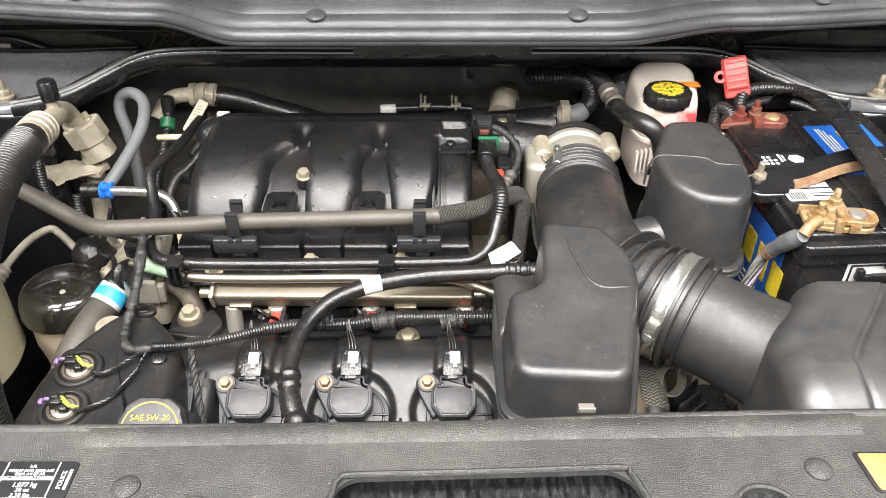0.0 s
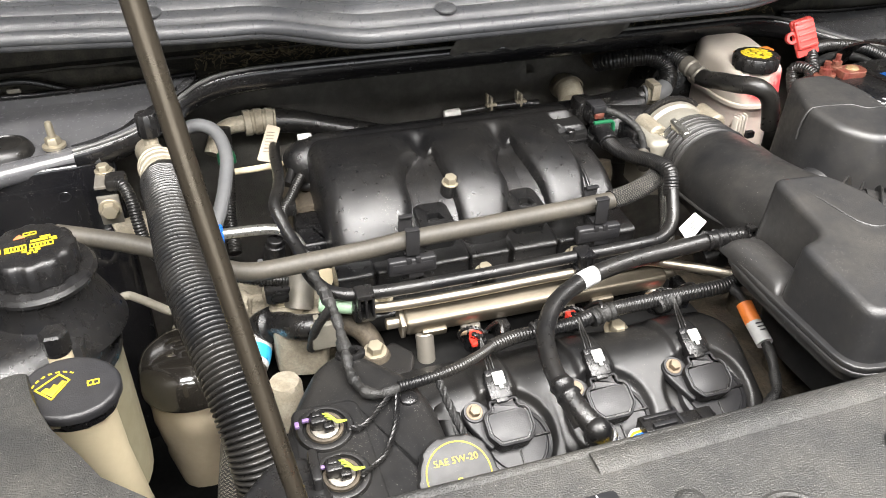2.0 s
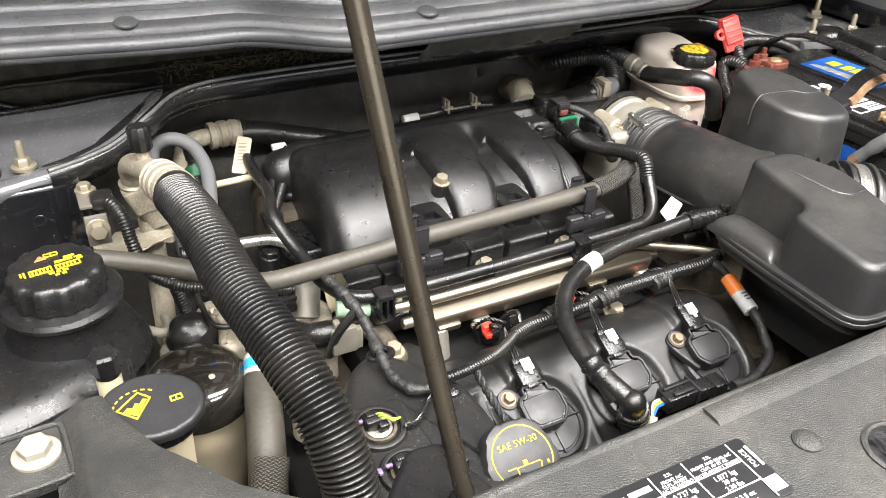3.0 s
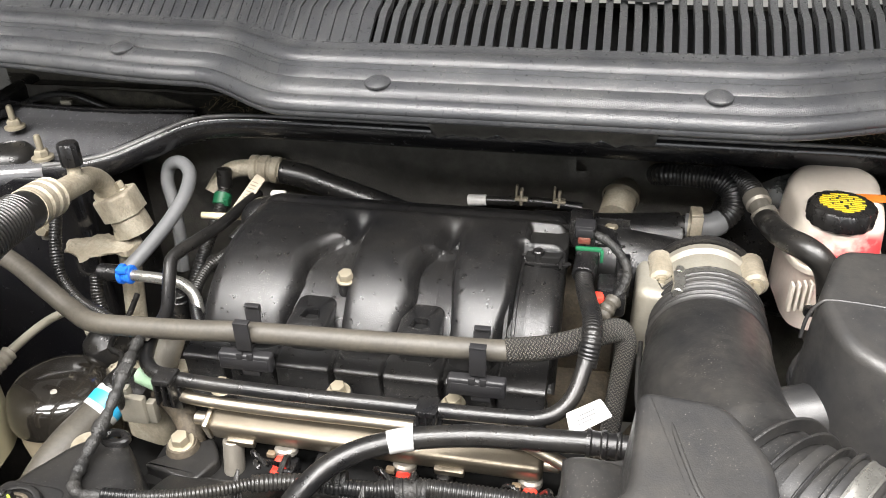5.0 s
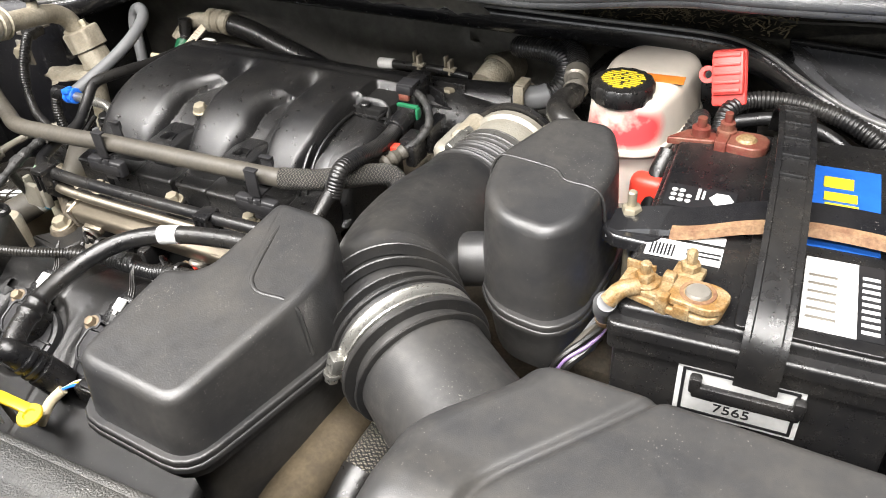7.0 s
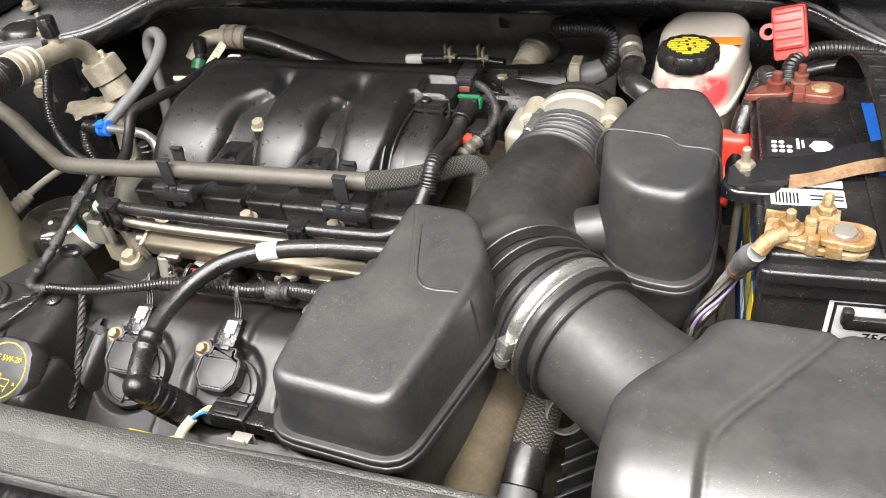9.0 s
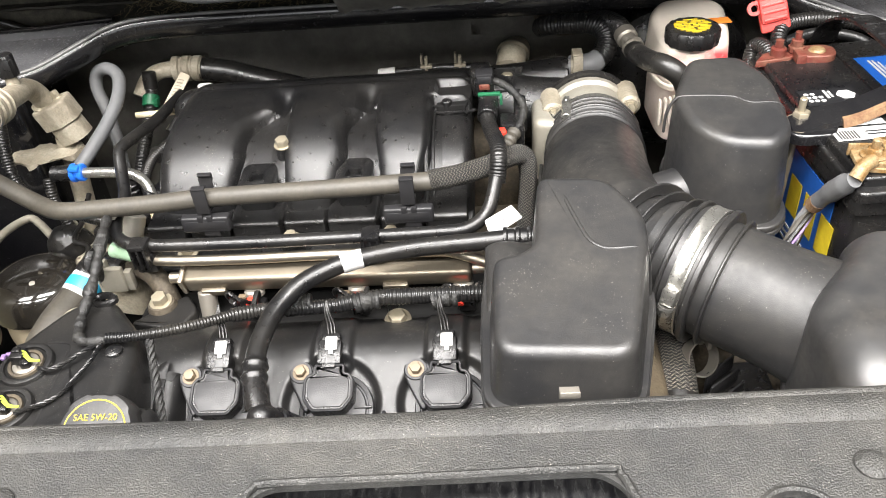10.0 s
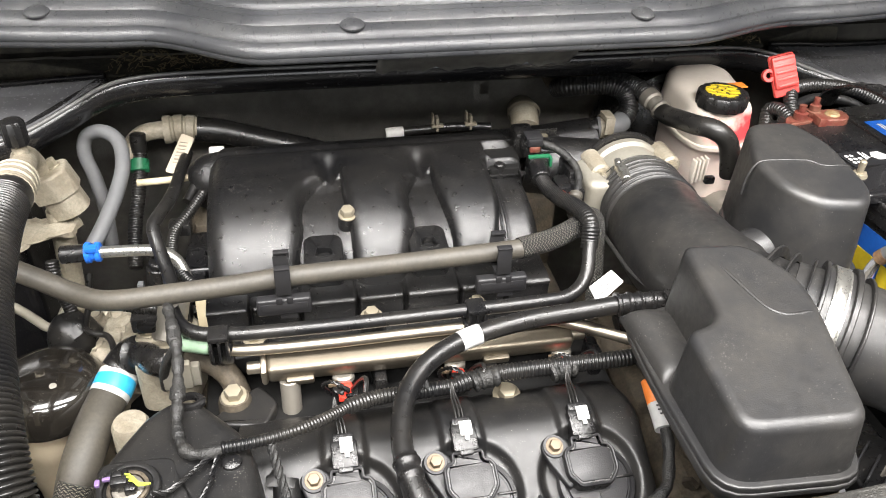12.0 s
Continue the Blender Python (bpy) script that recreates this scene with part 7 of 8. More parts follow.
part("badge", lathe([(0.012, 0), (0.012, 0.001), (0.001, 0.001)], BM @ pose(0.0030, 0.250, 0.940, 0, -90, 0), 6), YELLOW, bat)
# printed patches on the lid
blab = part("blue_label", box(0.128, 0.172, 0.0034, 0.075, 0.115, 0.0006, 0, top), BLUELAB, bat)
bars(blab, "label_bar", YELLOW, top, [(0.135, 0.205, 0.022, 0.016), (0.137, 0.184, 0.024, 0.012), (0.138, 0.168, 0.024, 0.012), (0.139, 0.152, 0.024, 0.010)], lift=0.0042)
bars(bat, "label_line", PAPER, top, [(0.101, 0.175, 0.002, 0.09), (0.105, 0.175, 0.002, 0.09), (0.109, 0.175, 0.002, 0.08), (0.113, 0.170, 0.002, 0.07)], lift=0.0042)
part("dealer_label", box(0.036, 0.155, 0.0006, 0.054, 0.032, 0.0006, 0, top), LABELBLACK, bat)
for k in range(8):
    part("print_dot", lathe([(0.0024, 0.001), (0.0024, 0.0014), (0.0005, 0.0014)], top @ Matrix.Translation((0.015 + 0.006 * (k % 3), 0.148 + 0.007 * (k // 3), 0)), 12), PAPER, bat)
bars(bat, "label_line", PAPER, top, [(0.034, 0.160, 0.0025, 0.016), (0.038, 0.160, 0.002, 0.012)], lift=0.0012)
part("badge", lathe([(0.0095, 0.001), (0.0095, 0.0014), (0.0005, 0.0014)], top @ Matrix.Translation((0.052, 0.157, 0)), 6), PAPER, bat)
part("white_label", box(0.036, 0.082, 0.0006, 0.054, 0.022, 0.0006, 0, top), PAPER, bat)
part("white_label", box(0.048, 0.102, 0.0006, 0.030, 0.010, 0.0006, 0, top), PAPER, bat)
bars(bat, "bar_code", LABELBLACK, top, [(0.013 + 0.0026 * k, 0.080, 0.0012, 0.014) for k in range(7)] + [(0.050, 0.084, 0.024, 0.0015), (0.050, 0.079, 0.024, 0.0015)], lift=0.0012)
part("spec_label", box(0.135, 0.062, 0.0034, 0.034, 0.078, 0.0006, 0, top), PAPER, bat)
part("spec_label_dark", box(0.160, 0.062, 0.0034, 0.016, 0.078, 0.0006, 0, top), LABELBLACK, bat)
bars(bat, "label_line", PAPER, top, [(0.160, 0.030 + 0.007 * k, 0.011, 0.003) for k in range(9)], lift=0.0042)
bars(bat, "label_line", ALLOY, top, [(0.130, 0.035 + 0.009 * k, 0.018, 0.002) for k in range(6)], lift=0.0042)
# front label with the type number and the folded handle
fm = BM @ pose(0, 0.0038, 0, 90, 0, 0)
flab = part("front_label", box(0.092, 0.937, 0.0003, 0.082, 0.048, 0.0006, 0, fm), PAPER, bat, "white type label with black border")
bars(flab, "label_line", LABELBLACK, fm, [(0.092, 0.9565, 0.074, 0.0022), (0.092, 0.9165, 0.074, 0.0022), (0.0555, 0.9365, 0.0022, 0.042), (0.1285, 0.9365, 0.0022, 0.042)], lift=0.0009)
writing(flab, "7565", 0.0115, fm @ Matrix.Translation((0.090, 0.9245, 0.0012)), LABELBLACK, stretch=1.1)
part("carry_handle", join(box(0.097, 0.943, 0.006, 0.070, 0.011, 0.006, 0.002, fm), box(0.064, 0.948, 0.005, 0.008, 0.014, 0.008, 0.002, fm), box(0.130, 0.948, 0.005, 0.008, 0.014, 0.008, 0.002, fm)), BLACK, bat, "black fold-down carry handle")
# strap over the lid: wide ladder band
strap = thing("battery_strap", (0.46, 0.78, 1.0), "black plastic ladder strap over the battery lid", "strap")
path = [(0.088, 0.300, 0.985), (0.090, 0.285, 1.012), (0.094, 0.24, 1.034), (0.098, 0.17, 1.035), (0.100, 0.09, 1.024), (0.101, 0.030, 1.008), (0.101, 0.003, 0.993), (0.101, -0.003, 0.972), (0.101, -0.002, 0.955)]
pp = smooth_path([BM @ Vector(p) for p in path], 0.006)
part("band", loft([[p + Vector((a, 0, c)) for a, c in ((-0.014, 0), (0.014, 0), (0.014, 0.003), (0.010, 0.0035), (0.009, 0.0022), (-0.009, 0.0022), (-0.010, 0.0035), (-0.014, 0.003))] for p in pp]), BLACK, strap)
for k in range(7):
    q = pp[6 + k * 4]
    part("rung", box(q.x, q.y, q.z + 0.003, 0.020, 0.004, 0.004, 0.001), BLACK, strap)
# hold-down bar, rod and nut
hd = thing("battery_hold_down", (0.40, 0.755, 1.0), "rusty black steel hold-down bar across the battery", "bracket")
HB = [(0.340, 0.745, 0.993), (0.365, 0.752, 0.9975), (0.40, 0.760, 1.000), (0.44, 0.775, 1.006), (0.48, 0.782, 1.010), (0.54, 0.782, 1.010), (0.60, 0.775, 1.006)]
hp = smooth_path(HB, 0.006)
part("bar", loft([[p + Vector((0, a, c)) for a, c in ((-0.014, -0.004), (-0.012, 0.0), (0.0, 0.004), (0.012, 0.006), (0.014, 0.004), (0.0, 0.000))] for p in hp]), PAINT, hd)
part("rusty_edge", loft([[p + Vector((0, a, c)) for a, c in ((-0.0175, -0.005), (-0.0140, 0.0008), (-0.0085, 0.0022), (-0.0085, 0.0006), (-0.014, -0.005))] for p in hp[8:]]), RUST, hd, "rusted edge of the bar")
part("eye_plate", prism([(0.333, 0.738), (0.345, 0.728), (0.378, 0.728), (0.385, 0.745), (0.375, 0.775), (0.345, 0.775)], 0.984, 0.9945, 0.010, 0.003), PAINT, hd)
part("tie_rod", rod((0.352, 0.757, 1.018), (0.350, 0.768, 0.80), 0.0035), BOLT, hd)
part("nut", bolt_bm((0.3525, 0.757, 0.9945), (0, 0, 1), 0.008, 0.010, 1.5), BOLT, hd)
# terminals
neg = thing("negative_clamp", (0.42, 0.67, 1.0), "corroded brass negative battery clamp", "battery clamp")
NM = pose(0.422, 0.671, 0.995, 0, 0, -6) @ Matrix.Diagonal((0.88, 0.88, 0.9, 1))
part("post", lathe([(0.0105, -0.004), (0.0098, 0.014), (0.0085, 0.0160), (0.001, 0.0165)], NM, 24), ALLOY, neg, "grey lead post ringed with rust")
part("rust_ring", lathe([(0.0106, 0.0128), (0.0108, 0.0142), (0.0135, 0.0142), (0.0142, 0.0128)], NM, 28, ring=True), RUST, neg)
part("ring", prism([(-0.020, -0.015), (0.012, -0.017), (0.022, -0.010), (0.023, 0.010), (0.012, 0.016), (-0.020, 0.015)], 0.008, 0.0135, 0.006, 0.0015, m=NM), CORRODE, neg)
part("lower_ring", prism([(-0.024, -0.018), (0.010, -0.019), (0.020, -0.012), (0.021, 0.012), (0.010, 0.018), (-0.024, 0.016)], 0.000, 0.0055, 0.007, 0.0015, m=NM), CORRODE, neg)
part("bridge", join(box(-0.022, -0.014, 0.006, 0.010, 0.009, 0.018, 0.002, NM), box(-0.026, 0.012, 0.006, 0.010, 0.010, 0.016, 0.002, NM), box(-0.006, -0.019, 0.006, 0.012, 0.004, 0.011, 0.001, NM)), CORRODE, neg)
part("arm", join(prism([(-0.060, -0.011), (-0.022, -0.014), (-0.020, 0.012), (-0.060, 0.013)], 0.004, 0.0085, 0.004, 0.0012, m=NM), prism([(-0.056, -0.013), (-0.024, -0.017), (-0.024, 0.008), (-0.056, 0.010)], -0.001, 0.0035, 0.004, 0.0010, m=NM), box(-0.050, 0.014, 0.008, 0.024, 0.003, 0.013, 0.001, NM)), CORRODE, neg)
part("arm_bolt", join(bolt_bm(NM @ Vector((-0.042, 0.000, 0.0085)), (0, 0, 1), 0.0068, 0.008, 1.6), rod(NM @ Vector((-0.042, 0, 0.014)), NM @ Vector((-0.042, 0, 0.027)), 0.0036)), CORRODE, neg)
part("stud", join(lathe([(0.008, 0.008), (0.008, 0.015), (0.0045, 0.016), (0.0045, 0.026), (0.003, 0.028)], NM @ pose(-0.016, 0.030, 0), 6), box(-0.016, 0.026, 0.006, 0.024, 0.022, 0.007, 0.002, NM)), CORRODE, neg)
cab = thing("negative_cable", (0.36, 0.66, 0.97), "black earth cable with frayed wires at the battery", "cable")
part("lug", tube([(0.382, 0.668, 1.002), (0.373, 0.661, 1.002), (0.366, 0.656, 0.993)], 0.0062, 14), CORRODE, cab)
part("boot", tube([(0.3655, 0.656, 0.992), (0.362, 0.666, 0.980), (0.3585, 0.680, 0.962), (0.356, 0.690, 0.948)], lambda s: 0.0070 if s < 0.15 else (0.0092 if s < 0.6 else 0.0078), 16), LOOPHOSE, cab, "dark grey cable boot")
part("orange_band", tube([(0.3562, 0.689, 0.949), (0.3555, 0.6925, 0.944), (0.355, 0.695, 0.940)], 0.0080, 14), RUST, cab)
for k, wmat in enumerate((RUBBER, GREYHOSE, LOOPHOSE, GREYHOSE, RUBBER, PURPLE)):
    a = k * 1.047
    part("strand", tube([(0.355 + 0.004 * math.cos(a), 0.695, 0.941 + 0.004 * math.sin(a)), (0.349 + 0.005 * math.cos(a + 0.8), 0.694, 0.926 + 0.005 * math.sin(a + 0.8)), (0.340 + 0.005 * math.cos(a + 1.6), 0.686, 0.911 + 0.005 * math.sin(a + 1.6)),
                         (0.329 + 0.005 * math.cos(a + 2.4), 0.674, 0.899 + 0.004 * math.sin(a + 2.4)), (0.324 + 0.004 * math.cos(a + 3), 0.672, 0.880), (0.322, 0.675, 0.84)], 0.0017 if k == 5 else 0.0030, 8), wmat, cab)
pos = thing("positive_clamp", (0.41, 0.895, 1.0), "red painted positive battery clamp with rust", "battery clamp")
PM = pose(0.413, 0.896, 0.990, 0, 0, -2) @ Matrix.Diagonal((0.86, 0.86, 0.9, 1))
part("post", lathe([(0.011, -0.004), (0.0105, 0.012), (0.008, 0.0145), (0.001, 0.015)], PM, 24), CORRODE, pos)
part("ring", join(prism([(-0.020, -0.016), (0.012, -0.018), (0.022, -0.008), (0.022, 0.010), (0.012, 0.018), (-0.020, 0.016)], 0.001, 0.012, 0.008, 0.002, m=PM), box(-0.022, -0.004, 0.006, 0.012, 0.028, 0.016, 0.002, PM)), REDCLAMP, pos)
part("arm", join(prism([(-0.078, -0.016), (-0.03, -0.006), (-0.02, 0.012), (-0.06, 0.012)], 0.000, 0.007, 0.006, 0.0015, m=PM)), REDCLAMP, pos)
part("stud", join(lathe([(0.010, 0.004), (0.010, 0.010), (0.0075, 0.011), (0.0075, 0.018), (0.0042, 0.019), (0.0042, 0.028)], PM @ pose(-0.022, 0.010, 0.004), 12), lathe([(0.0095, 0.003), (0.0095, 0.012), (0.005, 0.013), (0.005, 0.022)], PM @ pose(-0.046, 0.002, 0.004), 12)), REDCLAMP, pos)
boot = thing("terminal_boot", (0.38, 0.965, 1.02), "bright red plastic terminal cover flipped open", "terminal cover")
TB = pose(0.382, 0.963, 1.024, -25, -14, -4)
bcov = part("cover", join(box(0, 0, 0, 0.032, 0.008, 0.052, 0.004, TB), box(0, -0.004, 0.004, 0.029, 0.010, 0.040, 0.003, TB)), REDBOOT, boot)
for k in range(5):
    part("grip_rib", box(0, -0.010, -0.012 + 0.008 * k, 0.024, 0.002, 0.003, 0.0008, TB), REDBOOT, bcov)
part("hinge_loop", lathe([(0.004, -0.003), (0.008, -0.003), (0.008, 0.003), (0.004, 0.003)], TB @ pose(-0.019, -0.002, 0.004, 90, 0, 0), 18, ring=True), REDBOOT, bcov)
pc = thing("positive_cable", (0.44, 0.95, 1.0), "black corrugated positive cables behind the battery", "cable")
part("corrugated", tube([(0.385, 0.925, 0.985), (0.388, 0.945, 1.000), (0.405, 0.965, 1.004), (0.44, 0.972, 1.004), (0.48, 0.965, 1.000), (0.52, 0.955, 0.985), (0.55, 0.95, 0.96)], 0.0085, 14, ribs=0.004, depth=0.0012), CONDUIT, pc)
part("cable", tube([(0.395, 0.945, 0.990), (0.43, 0.955, 0.994), (0.47, 0.950, 0.990), (0.50, 0.940, 0.975), (0.52, 0.935, 0.95)], 0.0065, 12), RUBBER, pc)
part("drop", tube([(0.372, 0.905, 0.988), (0.368, 0.93, 0.993), (0.362, 0.945, 0.985), (0.352, 0.92, 0.96), (0.340, 0.880, 0.93)], 0.0085, 14, ribs=0.004, depth=0.0012), CONDUIT, pc)
part("left_cable", tube([(0.350, 0.885, 0.982), (0.346, 0.868, 0.965), (0.345, 0.850, 0.930), (0.345, 0.84, 0.88)], 0.0085, 12), RUBBER, pc)
fb = thing("fuse_box", (0.62, 0.83, 0.95), "black fuse box with a ribbed lid edge beside the battery", "fuse box")
part("lid", prism([(0.585, 0.86), (0.70, 0.84), (0.71, 0.93), (0.59, 0.94)], 0.985, 1.012, 0.010, 0.004), BLACK, fb)
part("body", prism([(0.59, 0.865), (0.695, 0.845), (0.705, 0.925), (0.595, 0.935)], 0.80, 0.986, 0.008, 0.002), BLACK, fb)

# ---- tanks beside the left wing ----
ct = thing("coolant_tank", (-0.60, 0.70, 0.8), "black topped milky coolant expansion tank", "coolant tank")
CP = [(-0.73, 0.60), (-0.60, 0.605), (-0.545, 0.635), (-0.520, 0.69), (-0.530, 0.76), (-0.58, 0.80), (-0.73, 0.80)]
part("lower_tank", prism(CP, 0.76, 0.925, 0.04, 0.006), TANK, ct)
part("seam", prism(inset(CP, -0.004), 0.918, 0.926, 0.04, 0.002), BLACK, ct)
part("upper_tank", prism(CP, 0.9245, 0.968, 0.04, 0.042, taper=0.002, n=7, steps=8), BLACK, ct, angle=60)
CT = pose(-0.570, 0.714, 0.984, 2, 0, 0)
part("neck", lathe([(0.060, -0.045), (0.050, -0.022), (0.042, -0.004), (0.040, 0.012)], CT, 44), BLACK, ct)
part("neck_flange", lathe([(0.038, 0.009), (0.0460, 0.0105), (0.0465, 0.0140), (0.044, 0.0175), (0.036, 0.0185)], CT, 48), BLACK, ct)
ctcap = part("cap", lathe([(0.0345, 0.018), (0.0360, 0.0195), (0.0355, 0.038), (0.0335, 0.0412), (0.0305, 0.0425), (0.001, 0.0425)], CT, 96, wave=-0.0018, waves=12), BLACK, ct, "black ribbed pressure cap with yellow print")
KT = CT @ pose(0, 0, 0.0427, 0, 0, 8) @ Matrix.Diagonal((0.82, 0.82, 1, 1))
bars(ctcap, "warning_print", YELLOW, KT, [(-0.012, -0.0005, 0.020, 0.0014), (-0.012, -0.0085, 0.020, 0.0014), (-0.0215, -0.0045, 0.0014, 0.009), (-0.0025, -0.0045, 0.0014, 0.009)] + [(-0.019 + 0.0033 * k, -0.0045, 0.0020, 0.0055) for k in range(5)]
     + [(0.012, -0.0015, 0.022, 0.0014), (0.012, -0.0085, 0.022, 0.0014), (0.0015, -0.005, 0.0014, 0.008), (0.0225, -0.005, 0.0014, 0.008)] + [(0.005 + 0.0033 * k, -0.005, 0.0018, 0.004) for k in range(5)]
     + [(0.010, 0.004, 0.016, 0.0035), (0.016, 0.0085, 0.010, 0.0030), (0.023, 0.004, 0.007, 0.0020), (0.024, 0.0005, 0.006, 0.0020), (-0.026, -0.004, 0.0018, 0.009), (-0.029, -0.003, 0.0018, 0.006)]
     + [(0.002, 0.0215, 0.012, 0.0012), (0.002, 0.0165, 0.012, 0.0012), (-0.0038, 0.019, 0.0012, 0.005), (0.0078, 0.019, 0.0012, 0.005), (0.002, 0.019, 0.0012, 0.005)] + [(-0.004, -0.0125, 0.005, 0.0030), (0.002, -0.0125, 0.004, 0.0030), (0.008, -0.0125, 0.005, 0.0030), (0.0, -0.017, 0.004, 0.0026), (0.006, -0.017, 0.004, 0.0026)])
part("warning_triangle", prism([(-0.014, 0.013), (-0.002, 0.013), (-0.008, 0.021)], 0.0002, 0.0008, 0.001, 0.0002, m=KT), ORANGE, ctcap)
part("bleed_plug", join(lathe([(0.011, 0), (0.011, 0.014), (0.009, 0.016)], pose(-0.551, 0.624, 0.985), 6), lathe([(0.0095, -0.004), (0.0095, 0.0)], pose(-0.551, 0.624, 0.985), 20), lathe([(0.004, 0.0155), (0.004, 0.0165), (0.001, 0.0165)], pose(-0.551, 0.624, 0.985), 12)), BLACK, ct)
part("bleed_stem", rod((-0.551, 0.624, 0.90), (-0.551, 0.624, 0.982), 0.009), CREAM, ct)
part("bleed_fin", box(-0.535, 0.632, 0.955, 0.003, 0.010, 0.05, 0.001), BLACK, ct)
part("front_web", prism([(-0.73, 0.56), (-0.575, 0.585), (-0.55, 0.61), (-0.56, 0.64), (-0.73, 0.64)], 0.86, 0.955, 0.015, 0.012), BLACK, ct)
wf = thing("washer_filler", (-0.525, 0.53, 0.8), "cream washer bottle neck with a black oval cap", "washer bottle")
part("neck", loft([[(-0.533 + r * 0.74 * math.cos(2 * math.pi * j / 32) + dx, 0.547 + dy + r * 0.72 * math.sin(2 * math.pi * j / 32), z) for j in range(32)]
                   for r, z, dx, dy in ((0.020, 0.78, 0.02, 0.03), (0.022, 0.86, 0.012, 0.02), (0.028, 0.93, 0.004, 0.01), (0.034, 0.975, 0, 0.004), (0.036, 1.000, 0, 0))]), CREAM, wf)
WC = pose(-0.530, 0.543, 1.010, 8, 3, -6) @ Matrix.Diagonal((0.84, 0.84, 1, 1))
oval = [(0.040 * math.cos(2 * math.pi * j / 16), 0.033 * math.sin(2 * math.pi * j / 16)) for j in range(16)]
wcap = part("cap", prism(oval, -0.0045, 0.003, 0.004, 0.0035, m=WC), CLIPGREY, wf, "black oval cap with yellow print")
part("cap_skirt", prism([(x * 0.86, y * 0.86) for x, y in oval], -0.016, -0.004, 0.004, 0.002, m=WC), BLACK, wf)
WK = WC @ pose(-0.010, 0.0, 0.0032, 0, 0, 12)
fan = [(-0.0150, 0.0010), (0.0035, 0.0125), (0.0105, 0.0040), (-0.0035, -0.0120)]
for (ax, ay), (bx, by) in zip(fan, fan[1:] + fan[:1]):
    long = math.hypot(bx - ax, by - ay)
    part("washer_print", box(0, 0, 0.0002, long + 0.001, 0.0013, 0.0005, 0, WK @ pose((ax + bx) / 2, (ay + by) / 2, 0, 0, 0, math.degrees(math.atan2(by - ay, bx - ax)))), YELLOW, wcap)
part("washer_print", prism([(-0.011, -0.002), (-0.007, 0.001), (-0.004, -0.001), (-0.001, 0.003), (0.002, 0.001), (0.005, 0.005), (0.008, 0.0035), (-0.003, -0.0095)], 0.0, 0.0005, 0.0004, 0.0001, m=WK), YELLOW, wcap)
for k in range(8):
    a = 2.9 - 0.28 * k
    part("washer_print", box(0, 0, 0.0002, 0.0030, 0.0012, 0.0005, 0, WK @ pose(0.001 + 0.0200 * math.cos(a), -0.004 + 0.0190 * math.sin(a), 0, 0, 0, math.degrees(a) + 90)), YELLOW, wcap)
part("book_print", join(box(0.028, -0.002, 0.0002, 0.009, 0.0012, 0.0005, 0, WK), box(0.028, -0.0065, 0.0002, 0.009, 0.0012, 0.0005, 0, WK), box(0.0238, -0.0042, 0.0002, 0.0012, 0.005, 0.0005, 0, WK), box(0.0322, -0.0042, 0.0002, 0.0012, 0.005, 0.0005, 0, WK), box(0.028, -0.0042, 0.0002, 0.0012, 0.005, 0.0005, 0, WK)), YELLOW, wcap)
sp = thing("wing_bracket", (-0.56, 0.47, 1.0), "black plastic corner bracket with a large pale bolt", "bracket")
PANEL_ROWS = [(0.557, -0.556, 1.019), (0.540, -0.552, 1.021), (0.524, -0.547, 1.023), (0.491, -0.533, 1.027), (0.458, -0.513, 1.033), (0.433, -0.499, 1.037), (0.405, -0.470, 1.040), (0.380, -0.440, 1.041), (0.345, -0.430, 1.041)]
part("panel", loft([[(-0.590, y, 1.008), (-0.580, y, 1.013), (-0.574, y, z - 0.002), (-0.570, y, z), (-0.566, y, z + 0.0006)] + [(-0.566 + (xr + 0.563) * k / 8, y, z + 0.0006) for k in range(1, 8)]
                    + [(xr - 0.0008, y, z - 0.0005), (xr, y, z - 0.003), (xr + 0.001, y, z - 0.012), (xr - 0.006, y, z - 0.012), (-0.590, y, 0.99)] for y, xr, z in PANEL_ROWS]), COVER, sp, angle=50)
part("bolt_pad", prism([(-0.625, 0.549), (-0.584, 0.551), (-0.580, 0.503), (-0.623, 0.499)], 1.006, 1.0125, 0.004, 0.002), COVER, sp)
part("pad_rim", tube([(-0.622, 0.547, 1.0135), (-0.588, 0.549, 1.0135), (-0.583, 0.546, 1.0135), (-0.581, 0.526, 1.0135), (-0.580, 0.506, 1.0135), (-0.585, 0.502, 1.0135), (-0.620, 0.500, 1.0135)], 0.0018, 8), COVER, sp)
part("bolt", join(bolt_bm((-0.598, 0.528, 1.0145), (0, 0, 1), 0.0098, 0.008, 1.0), lathe([(0.0138, 0), (0.0138, 0.002), (0.0125, 0.003)], pose(-0.598, 0.528, 1.0125), 28)), PALEBOLT, sp, "large pale hex bolt")
# engine mount dome and tan body
em = thing("engine_mount", (-0.475, 0.775, 0.7), "gloss black domed engine mount on a tan body", "engine mount")
part("dome", lathe([(0.046, -0.016), (0.0545, -0.013), (0.0555, -0.009), (0.0545, -0.002), (0.0530, 0.008), (0.0500, 0.0165), (0.0440, 0.0225), (0.034, 0.0262), (0.020, 0.0286), (0.008, 0.0294), (0.001, 0.0295)], pose(-0.475, 0.774, 0.812), 64), GLOSS, em)
part("dome_hole", lathe([(0.0032, 0.0), (0.0034, 0.0006), (0.001, 0.0008)], pose(-0.462, 0.752, 0.8395, 18, 10, 0), 14), ALLOY, em)
part("body", rugged(lathe([(0.036, -0.15), (0.041, -0.11), (0.047, -0.060), (0.050, -0.030), (0.050, -0.012)], pose(-0.475, 0.774, 0.812), 36), 0.003, 35, 2), MOUNTBODY, em)
